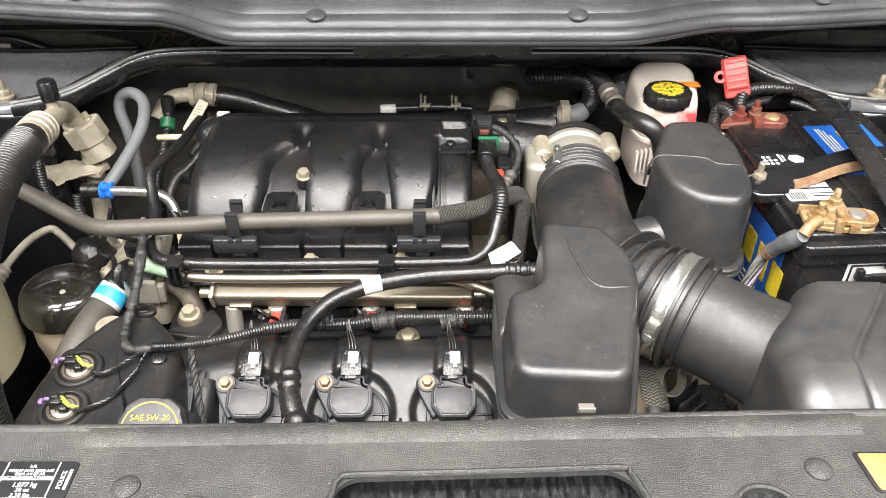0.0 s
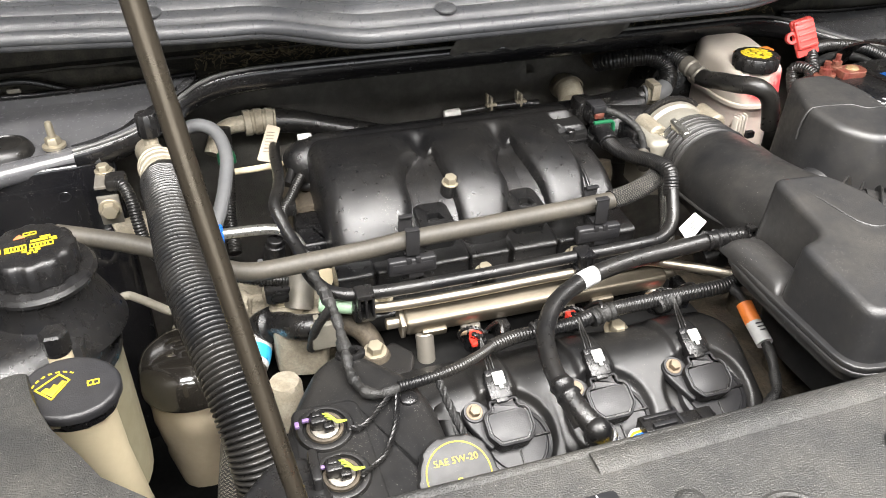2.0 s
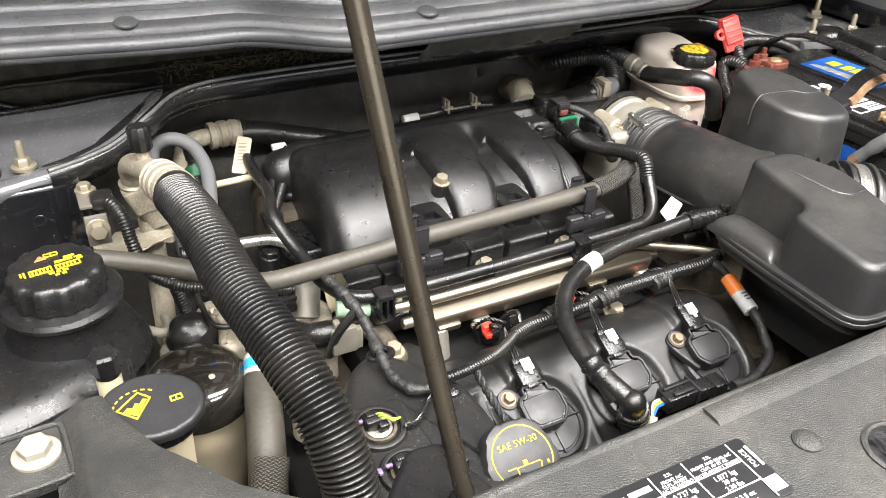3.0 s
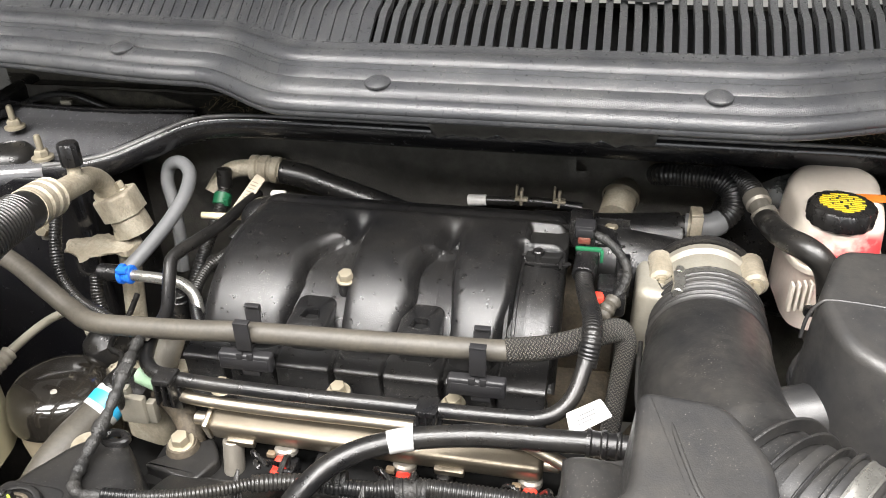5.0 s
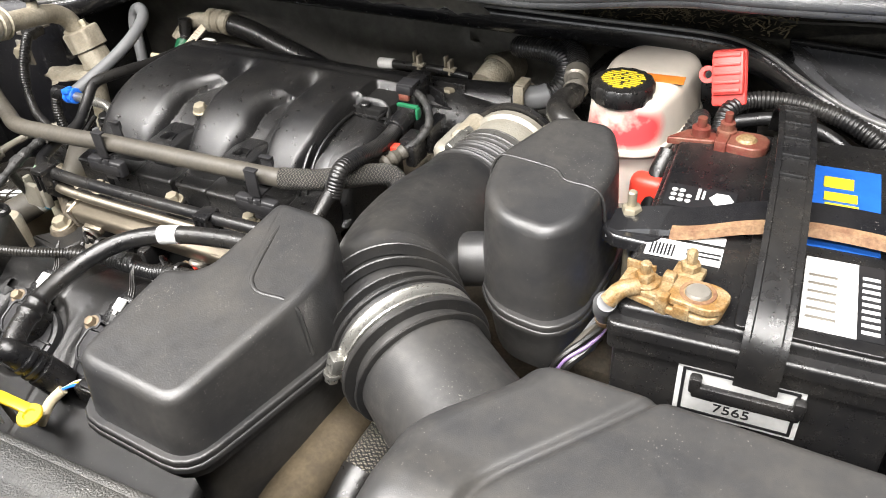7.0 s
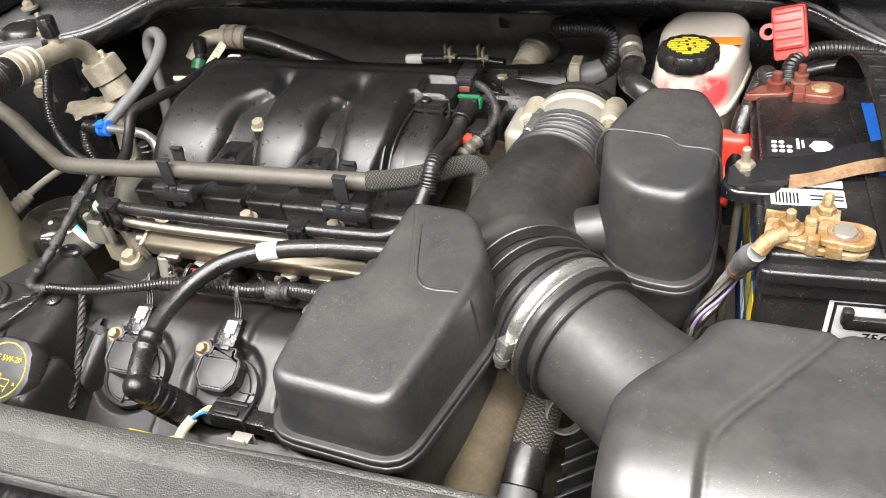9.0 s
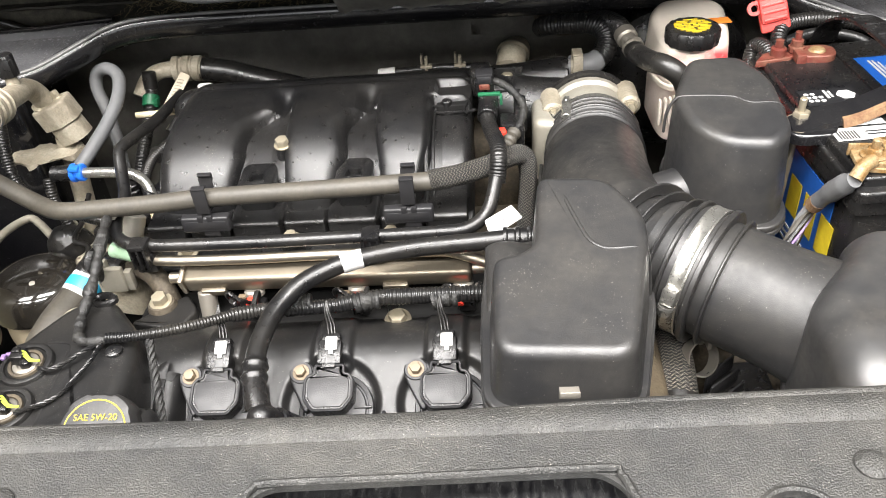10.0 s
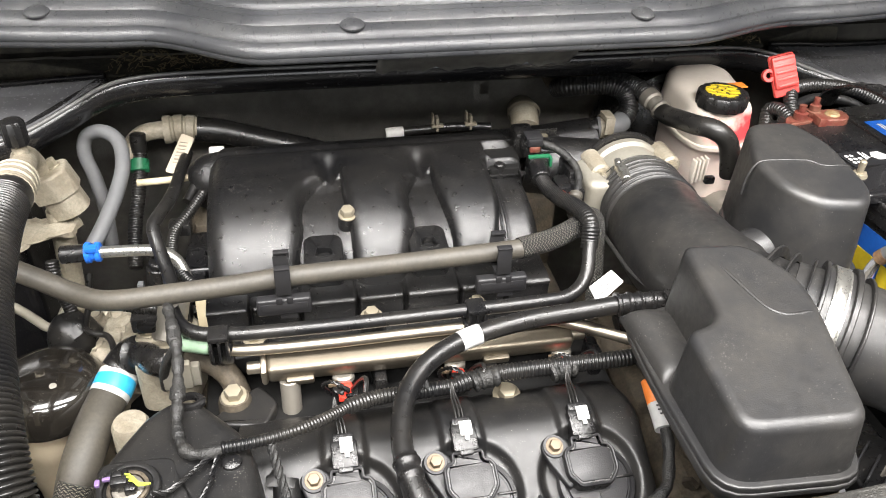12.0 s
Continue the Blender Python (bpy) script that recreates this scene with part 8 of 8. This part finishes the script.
part("arm", rugged(prism([(-0.47, 0.80), (-0.40, 0.80), (-0.36, 0.90), (-0.42, 0.95), (-0.50, 0.88)], 0.74, 0.80, 0.02, 0.012), 0.006, 45), DULLALLOY, em, "dirty tan cast bracket arm")
part("bumper", rugged(lathe([(0.024, -0.030), (0.028, -0.012), (0.027, 0.004), (0.021, 0.018), (0.011, 0.026), (0.001, 0.028)], pose(-0.462, 0.848, 0.822, 14, -8, 0), 28), 0.003, 40, 2), RUBBER, em, "worn black rubber bump stop")
part("arm_web", rugged(prism([(-0.452, 0.800), (-0.398, 0.795), (-0.388, 0.845), (-0.402, 0.890), (-0.448, 0.892), (-0.440, 0.848)], 0.775, 0.828, 0.012, 0.010, taper=0.006), 0.007, 55, 4), DULLALLOY, em, "dirty tan cast bracket arm")
# big corrugated sleeve on the air conditioning line, and its fittings
cs = thing("corrugated_sleeve", (-0.44, 0.65, 1.0), "thick black corrugated protective sleeve over a hose", "hose")
part("sleeve", tube([(-0.462, 0.785, 1.028), (-0.457, 0.735, 1.032), (-0.453, 0.690, 1.026), (-0.449, 0.649, 1.016), (-0.434, 0.578, 0.998), (-0.422, 0.529, 0.971), (-0.415, 0.499, 0.930), (-0.413, 0.490, 0.88), (-0.413, 0.488, 0.80)], 0.0212, 32, ribs=0.0042, depth=0.0036), CONDUIT, cs)
part("inner_hose", tube([(-0.4615, 0.800, 1.0265), (-0.4605, 0.790, 1.0275), (-0.459, 0.775, 1.029)], 0.0195, 20), RUBBER, cs)
TILT_BLOCK = Matrix.Translation((-0.480, 0.945, 0.972)) @ Matrix.Rotation(radians(-20), 4, "Y") @ Matrix.Diagonal((0.84, 0.84, 1, 1)) @ Matrix.Translation((0.480, -0.945, -0.972))
al = thing("refrigerant_fitting", (-0.47, 0.9, 1.0), "oxidised aluminium air conditioning pipe fitting with a black valve cap", "pipe fitting")
part("hose_end", tube([(-0.461, 0.795, 1.027), (-0.464, 0.815, 1.024), (-0.467, 0.835, 1.020)], lambda s: 0.0205 if (s * 3.2) % 1 < 0.7 else 0.018, 22, 0.002), DULLALLOY, al)
part("elbow", tube([(-0.465, 0.825, 1.021), (-0.470, 0.862, 1.014), (-0.475, 0.890, 1.008), (-0.482, 0.918, 1.000), (-0.484, 0.938, 0.985), (-0.480, 0.945, 0.962)], 0.0125, 18), DULLALLOY, al)
part("seat_ring", lathe([(0.0125, 0), (0.0175, 0.0005), (0.0180, 0.0035), (0.0150, 0.0055), (0.0125, 0.005)], along((-0.4805, 0.9445, 0.966), (-0.4825, 0.9405, 0.990)), 28, ring=True), BOLT, al)
part("valve_stem", rod((-0.474, 0.888, 1.010), (-0.474, 0.889, 1.034), 0.008, 0.0065), DULLALLOY, al)
part("valve_cap", lathe([(0.0098, 0), (0.0105, 0.002), (0.0105, 0.022), (0.009, 0.0245), (0.001, 0.025)], pose(-0.474, 0.889, 1.030), 36, wave=0.0006, waves=12), BLACK, al, "black knurled valve cap")
part("block", prism([(-0.504, 0.925), (-0.470, 0.915), (-0.448, 0.930), (-0.452, 0.965), (-0.485, 0.975), (-0.506, 0.955)], 0.940, 0.968, 0.007, 0.004, n=6, m=TILT_BLOCK), DULLALLOY, al)
part("block_waist", lathe([(0.019, 0.938), (0.019, 0.945)], TILT_BLOCK @ pose(-0.478, 0.945, 0), 24), RUBBER, al)
part("block_low", prism([(-0.500, 0.928), (-0.470, 0.918), (-0.452, 0.932), (-0.455, 0.962), (-0.485, 0.972), (-0.502, 0.953)], 0.916, 0.939, 0.012, 0.004, n=6, m=TILT_BLOCK), DULLALLOY, al)
part("block_bolt", moved(bolt_bm((-0.464, 0.947, 0.968), (0, 0, 1), 0.0065, 0.010, 1.3), TILT_BLOCK), BOLT, al)
part("lower_pipe", tube([(-0.474, 0.944, 0.922), (-0.475, 0.941, 0.88), (-0.477, 0.936, 0.84), (-0.479, 0.930, 0.80), (-0.480, 0.926, 0.775)], 0.0125, 18), DULLALLOY, al)
part("pipe_foot", rugged(box(-0.474, 0.922, 0.772, 0.036, 0.026, 0.030, 0.006), 0.003, 60, 2), DULLALLOY, al)
part("bracket", rugged(prism([(-0.535, 0.905), (-0.50, 0.895), (-0.455, 0.915), (-0.452, 0.945), (-0.50, 0.95), (-0.535, 0.93)], 0.905, 0.911, 0.006, 0.001), 0.006, 70, 3), DULLALLOY, al)
part("bracket_tab", join(box(-0.529, 0.890, 0.950, 0.022, 0.004, 0.034, 0.001, None), box(-0.531, 0.915, 0.974, 0.020, 0.040, 0.004, 0.001, None)), ALLOY, al)
part("tab_bolt", bolt_bm((-0.529, 0.887, 0.952), (0, -1, 0.1), 0.009, 0.010, 1.3), BOLT, al)
part("tab_bolt", bolt_bm((-0.532, 0.930, 0.976), (0, 0, 1), 0.007, 0.008, 1.4), BOLT, al)
sw = thing("sensor_wire", (-0.50, 0.88, 0.95), "black corrugated sensor wire beside the fitting", "wire")
part("conduit", tube([(-0.520, 0.905, 0.970), (-0.512, 0.892, 0.976), (-0.505, 0.876, 0.965), (-0.502, 0.862, 0.945), (-0.499, 0.853, 0.925)], 0.0068, 12, ribs=0.0034, depth=0.001), CONDUIT, sw)
part("wire", tube([(-0.499, 0.853, 0.925), (-0.490, 0.845, 0.910), (-0.465, 0.830, 0.899), (-0.43, 0.815, 0.896), (-0.395, 0.80, 0.892), (-0.36, 0.79, 0.89)], 0.0058, 12, ribs=0.0034, depth=0.0009), CONDUIT, sw)
part("foil_end", box(-0.519, 0.905, 0.975, 0.022, 0.024, 0.014, 0.004, None), RUBBER, sw)
# looped grey heater hose, blue clip and bright pipe
lh = thing("loop_hose", (-0.43, 0.96, 0.93), "grey rubber hose bent in a tall loop", "hose")
part("hose", tube([(-0.428, 0.872, 0.917), (-0.418, 0.895, 0.928), (-0.408, 0.930, 0.942), (-0.402, 0.965, 0.958), (-0.408, 0.998, 0.972), (-0.426, 1.015, 0.978), (-0.446, 1.022, 0.970), (-0.452, 1.018, 0.950), (-0.445, 1.010, 0.920), (-0.440, 1.000, 0.885), (-0.44, 0.99, 0.84)], 0.0080, 16), LOOPHOSE, lh)
bp = thing("bright_pipe", (-0.38, 0.86, 0.91), "bright steel heater pipe with a blue clip", "pipe")
bpr = part("pipe_run", tube([(-0.440, 0.864, 0.915), (-0.41, 0.864, 0.914), (-0.385, 0.864, 0.913), (-0.362, 0.862, 0.911), (-0.345, 0.854, 0.903), (-0.336, 0.842, 0.885), (-0.333, 0.835, 0.85)], 0.0062, 14), BRIGHT, bp)
part("end_socket", rod((-0.458, 0.864, 0.915), (-0.430, 0.864, 0.915), 0.0095), BLACK, bp)
part("blue_clip", join(rod((-0.434, 0.864, 0.915), (-0.4285, 0.864, 0.915), 0.0112), rod((-0.430, 0.864, 0.915), (-0.423, 0.864, 0.915), 0.0088), rod((-0.4245, 0.864, 0.915), (-0.419, 0.864, 0.915), 0.0106), box(-0.426, 0.857, 0.924, 0.012, 0.008, 0.006, 0.0015)), BLUECLIP, bpr, "bright blue locking clip")
# taped lower hose
th = thing("lower_hose", (-0.42, 0.72, 0.82), "dusty grey coolant hose with a blue and white tape band", "hose")
lhose = part("hose", tube([(-0.4085, 0.764, 0.826), (-0.4155, 0.745, 0.820), (-0.4250, 0.706, 0.815), (-0.4340, 0.672, 0.800), (-0.4420, 0.65, 0.77)], 0.0185, 20), GREYHOSE, th)
part("tape", tube([(-0.4065, 0.770, 0.828), (-0.4100, 0.758, 0.825), (-0.4145, 0.748, 0.821)], 0.0192, 20), PAPER, lhose)
part("tape_blue", tube([(-0.4082, 0.764, 0.827), (-0.4100, 0.758, 0.825), (-0.4122, 0.753, 0.823)], 0.0195, 20), TAPEBLUE, lhose, "blue printed tape")
part("elbow", tube([(-0.4055, 0.773, 0.830), (-0.399, 0.779, 0.836), (-0.388, 0.777, 0.846), (-0.374, 0.762, 0.856), (-0.360, 0.740, 0.866), (-0.335, 0.732, 0.868)], lambda s: 0.0190 - 0.0055 * ease(0.30, 0.36, s) + 0.0012 * math.exp(-((s - 0.30) / 0.02) ** 2), 24, 0.002), BLACK, th)
part("braid_tail", tube([(-0.4325, 0.662, 0.800), (-0.4425, 0.640, 0.78), (-0.4495, 0.615, 0.75), (-0.4525, 0.59, 0.72)], 0.0175, 20), FINEBRAID, th, "black braided sleeve")
# prop rod in its bracket
pr = thing("hood_prop_rod", (-0.398, 0.374, 1.04), "plain steel prop rod standing in its bracket", "prop rod")
top_at = Vector((-0.398, 0.374, 1.05)) + Vector((-0.030, 0.054, 0.240)) * 3.62
part("rod", tube([(-0.392, 0.372, 1.030), (-0.3965, 0.3735, 1.046), (-0.400, 0.378, 1.068), (-0.414, 0.402, 1.172), (-0.429, 0.428, 1.290), tuple(top_at)], 0.0052, 14, 0.02), RODSTEEL, pr)
part("grommet", lathe([(0.0095, -0.02), (0.0095, 0.0), (0.0080, 0.003), (0.0058, 0.004)], pose(-0.394, 0.373, 1.034), 20), RUBBER, pr)
part("bracket", join(prism([(-0.432, 0.394), (-0.408, 0.420), (-0.386, 0.418), (-0.374, 0.370), (-0.40, 0.350), (-0.435, 0.36)], 1.005, 1.034, 0.006, 0.004), box(-0.385, 0.402, 1.036, 0.006, 0.024, 0.014, 0.002)), BLACK, pr)
# heater pipes at the firewall
hp2 = thing("heater_pipe", (-0.3, 1.08, 0.92), "black heater hose with a tan crimped joint at the firewall", "hose")
part("joint", tube([(-0.418, 1.06, 0.915), (-0.408, 1.075, 0.932), (-0.392, 1.085, 0.940), (-0.36, 1.090, 0.940)], 0.011, 16), DULLALLOY, hp2)
part("crimp", tube([(-0.372, 1.089, 0.940), (-0.350, 1.090, 0.940), (-0.332, 1.090, 0.938)], lambda s: 0.0175 if (s * 3) % 1 < 0.7 else 0.0155, 18, 0.002), DULLALLOY, hp2)
part("hose", tube([(-0.335, 1.090, 0.938), (-0.30, 1.090, 0.932), (-0.26, 1.088, 0.920), (-0.21, 1.085, 0.906), (-0.17, 1.08, 0.895)], 0.0155, 18), RUBBER, hp2)
gp = thing("rear_loom", (-0.38, 1.0, 0.9), "black loom with a green clip and a paper tag", "wiring loom")
part("loom", tube([(-0.400, 1.060, 0.925), (-0.402, 1.045, 0.905), (-0.405, 1.02, 0.885), (-0.41, 0.99, 0.86), (-0.41, 0.95, 0.83)], 0.0085, 12, ribs=0.0042, depth=0.0012), CONDUIT, gp)
part("green_clip", join(rod((-0.402, 1.057, 0.917), (-0.402, 1.046, 0.906), 0.0115), box(-0.394, 1.046, 0.912, 0.008, 0.008, 0.010, 0.001)), GREENCLIP, gp, "green locking clip")
part("plug_cap", rod((-0.401, 1.062, 0.925), (-0.400, 1.066, 0.948), 0.0095), RUBBER, gp)
part("paper_tag", prism([(-0.010, -0.026), (0.008, -0.028), (0.012, 0.022), (-0.006, 0.026)], 0, 0.0015, 0.003, 0.0003, m=pose(-0.348, 1.022, 0.940, 35, 0, -24)), TAGPAPER, gp, "creased paper tag with faded print")
bars(gp, "print_bar", FADEDPRINT, pose(-0.348, 1.022, 0.940, 35, 0, -24) @ pose(0, 0, 0.0015), [(0.001, 0.014 - 0.0045 * k, 0.010, 0.0016 if k % 2 else 0.0009) for k in range(7)])
part("white_pipe", tube([(-0.395, 0.985, 0.925), (-0.36, 0.985, 0.926), (-0.325, 0.99, 0.926), (-0.30, 0.995, 0.93)], 0.0042, 10), CREAM, gp)
part("white_plug", box(-0.304, 1.008, 0.948, 0.018, 0.010, 0.008, 0.002, None), PLUGWHITE, gp)
lm2 = thing("left_loom", (-0.34, 0.9, 0.91), "corrugated black looms at the end of the manifold", "wiring loom")
part("main", tube([(-0.296, 1.000, 0.948), (-0.312, 0.985, 0.940), (-0.326, 0.965, 0.932), (-0.338, 0.94, 0.922)], 0.0050, 12), RUBBER, lm2)
part("black_box", prism([(-0.345, 0.845), (-0.302, 0.845), (-0.302, 0.925), (-0.340, 0.925)], 0.84, 0.893, 0.006, 0.004, taper=0.003), BLACK, lm2)
part("box_rib", box(-0.322, 0.885, 0.894, 0.030, 0.004, 0.004, 0.001), BLACK, lm2)
part("corrugated", tube([(-0.296, 0.985, 0.940), (-0.305, 0.972, 0.934), (-0.320, 0.950, 0.925), (-0.338, 0.922, 0.914), (-0.350, 0.900, 0.908), (-0.351, 0.868, 0.899), (-0.337, 0.838, 0.892), (-0.315, 0.812, 0.890), (-0.295, 0.802, 0.888)], 0.0062, 12, ribs=0.0034, depth=0.0009), CONDUIT, lm2)
part("plug", box(-0.345, 0.915, 0.905, 0.024, 0.018, 0.016, 0.003), BLACK, lm2)
part("plug", box(-0.328, 0.84, 0.875, 0.022, 0.022, 0.03, 0.003), BLACK, lm2)
# dirty castings and small fittings between the tanks and the engine
tc_ = thing("coolant_outlet", (-0.36, 0.78, 0.85), "dirty cast coolant outlet with bolts and a pale plug", "casting")
part("casting", prism([(-0.385, 0.745), (-0.335, 0.735), (-0.320, 0.80), (-0.35, 0.85), (-0.39, 0.84)], 0.80, 0.858, 0.012, 0.008), DULLALLOY, tc_)
part("ledge", rugged(prism([(-0.406, 0.785), (-0.362, 0.778), (-0.348, 0.812), (-0.372, 0.832), (-0.402, 0.828)], 0.838, 0.850, 0.008, 0.003), 0.003, 70, 3), DULLALLOY, tc_)
part("ledge", rugged(prism([(-0.388, 0.776), (-0.352, 0.770), (-0.342, 0.798), (-0.380, 0.806)], 0.856, 0.866, 0.007, 0.003), 0.003, 70, 3), DULLALLOY, tc_)
part("side_boss", rugged(box(-0.392, 0.826, 0.815, 0.03, 0.05, 0.05, 0.008), 0.004, 60, 3), DULLALLOY, tc_)
part("outlet", rod((-0.355, 0.78, 0.86), (-0.345, 0.80, 0.895), 0.016), ALLOY, tc_)
part("bolt", bolt_bm((-0.372, 0.786, 0.866), (0, 0, 1), 0.007, 0.008, 1.4), BOLT, tc_)
part("pale_tag", prism([(-0.007, -0.026), (0.002, -0.024), (0.004, -0.004), (0.013, 0.014), (0.004, 0.026), (-0.007, 0.022)], 0, 0.002, 0.002, 0.0005, m=pose(-0.319, 0.800, 0.872, 66, 0, 6)), CREAM, tc_, "creased cream paper tag")
sp2 = thing("thin_pipe", (-0.55, 0.88, 0.82), "thin bent pale metal pipe beside the mount", "pipe")
part("pipe_run", tube([(-0.575, 0.79, 0.818), (-0.566, 0.83, 0.826), (-0.558, 0.876, 0.828), (-0.541, 0.902, 0.828), (-0.524, 0.893, 0.826), (-0.507, 0.877, 0.825), (-0.490, 0.862, 0.824), (-0.483, 0.874, 0.822), (-0.482, 0.90, 0.818)], 0.0052, 12), PALEBOLT, sp2)
part("ribbed_fitting", lathe([(0.006, -0.020), (0.0095, -0.018)] + [(0.0105 if k % 2 else 0.0085, -0.016 + 0.004 * k) for k in range(9)] + [(0.0095, 0.020), (0.006, 0.022)], along((-0.572, 0.800, 0.820), (-0.566, 0.830, 0.826)), 20), PALEBOLT, sp2, "pale ribbed pipe fitting")

dl = thing("lower_loom", (-0.465, 0.86, 0.82), "black corrugated loom with a pale green band", "wiring loom")
part("conduit", tube([(-0.470, 0.870, 0.905), (-0.469, 0.862, 0.880), (-0.463, 0.860, 0.847), (-0.462, 0.860, 0.818), (-0.464, 0.860, 0.780), (-0.466, 0.862, 0.73)], 0.0068, 12, ribs=0.0036, depth=0.001), CONDUIT, dl)
part("green_band", tube([(-0.4625, 0.860, 0.805), (-0.463, 0.860, 0.797), (-0.4635, 0.860, 0.789)], 0.0085, 14), PALEGREEN, dl, "pale green plastic band")

cc = thing("cowl_cable", (-0.64, 1.10, 1.01), "thin black cable looped over the strut tower", "cable")
part("cable", tube([(-0.735, 1.110, 0.994), (-0.704, 1.110, 1.002), (-0.668, 1.110, 1.015), (-0.640, 1.110, 1.020), (-0.615, 1.110, 1.018), (-0.582, 1.112, 1.005), (-0.565, 1.115, 0.995)], 0.0042, 12), RUBBER, cc)
part("cable_clip", box(-0.635, 1.112, 1.008, 0.016, 0.006, 0.006, 0.0015), PALEBOLT, cc, "pale cable clip")

# ---- small clutter beside the manifold ----
cl = thing("sensor_plugs", (-0.37, 0.84, 0.87), "black sensor plugs clustered at the engine's end", "plugs")
part("plug", join(rod((-0.372, 0.862, 0.845), (-0.366, 0.858, 0.895), 0.0115), rod((-0.366, 0.858, 0.890), (-0.365, 0.857, 0.902), 0.009)), BLACK, cl)
part("plug", box(-0.345, 0.815, 0.868, 0.024, 0.024, 0.032, 0.003), BLACK, cl)
part("plug", join(box(-0.372, 0.790, 0.878, 0.030, 0.018, 0.018, 0.003), box(-0.372, 0.780, 0.878, 0.018, 0.010, 0.010, 0.002)), BLACK, cl)
part("grey_lug", box(-0.385, 0.850, 0.870, 0.006, 0.008, 0.022, 0.001), LOOPHOSE, cl)
part("grey_lug", box(-0.378, 0.842, 0.865, 0.006, 0.006, 0.018, 0.001), LOOPHOSE, cl)
part("foil_wrap", tube([(-0.343, 0.768, 0.926), (-0.338, 0.760, 0.929), (-0.338, 0.748, 0.930)], 0.0068, 10), ALLOY, cl)
bp2 = thing("brake_pipe", (-0.45, 0.79, 0.86), "thin black bent pipe over the cast bracket", "pipe")
part("pipe_run", tube([(-0.447, 0.900, 0.862), (-0.446, 0.868, 0.848), (-0.444, 0.836, 0.845), (-0.440, 0.824, 0.845), (-0.432, 0.818, 0.845), (-0.421, 0.814, 0.845), (-0.414, 0.802, 0.845), (-0.410, 0.788, 0.843), (-0.407, 0.780, 0.825), (-0.406, 0.778, 0.79)], 0.0033, 10), RUBBER, bp2)
bh2 = thing("brown_hose", (-0.29, 0.72, 0.85), "dirty brown bypass hose behind the valve cover", "hose")
part("hose", tube([(-0.335, 0.742, 0.866), (-0.315, 0.733, 0.868), (-0.298, 0.722, 0.862), (-0.288, 0.712, 0.845), (-0.284, 0.705, 0.81)], 0.0115, 14), ENGINE, bh2)
br2 = thing("loom_bracket", (-0.34, 0.70, 0.88), "dirty grey loom bracket behind the valve cover", "bracket")
part("bracket", join(box(-0.338, 0.708, 0.876, 0.026, 0.008, 0.030, 0.002), box(-0.322, 0.712, 0.872, 0.008, 0.008, 0.024, 0.001), box(-0.344, 0.712, 0.888, 0.006, 0.008, 0.020, 0.001)), CASTPALE, br2)
dp = thing("canister_plug", (0.19, 0.60, 0.92), "black hose stub below the resonator", "hose stub")
part("stub", rod((0.150, 0.700, 0.90), (0.085, 0.705, 0.885), 0.017, seg=20), RUBBER, dp)
part("stub_ring", lathe([(0.0175, -0.003), (0.0195, 0), (0.0175, 0.003)], along((0.115, 0.7025, 0.892), (0.085, 0.705, 0.885)), 20), RUBBER, dp)
el = thing("lower_connector", (-0.10, 0.45, 0.83), "black loom and connector in front of the valve cover", "wiring loom")
part("loom", tube([(-0.24, 0.465, 0.82), (-0.18, 0.452, 0.825), (-0.13, 0.447, 0.825), (-0.09, 0.446, 0.82)], 0.011, 12, ribs=0.0042, depth=0.0012), CONDUIT, el)
part("connector", join(box(-0.07, 0.446, 0.822, 0.040, 0.022, 0.022, 0.003), box(-0.045, 0.446, 0.82, 0.02, 0.016, 0.016, 0.003)), BLACK, el)
part("tan_seal", rod((-0.036, 0.446, 0.818), (-0.018, 0.445, 0.812), 0.009), DULLALLOY, el)
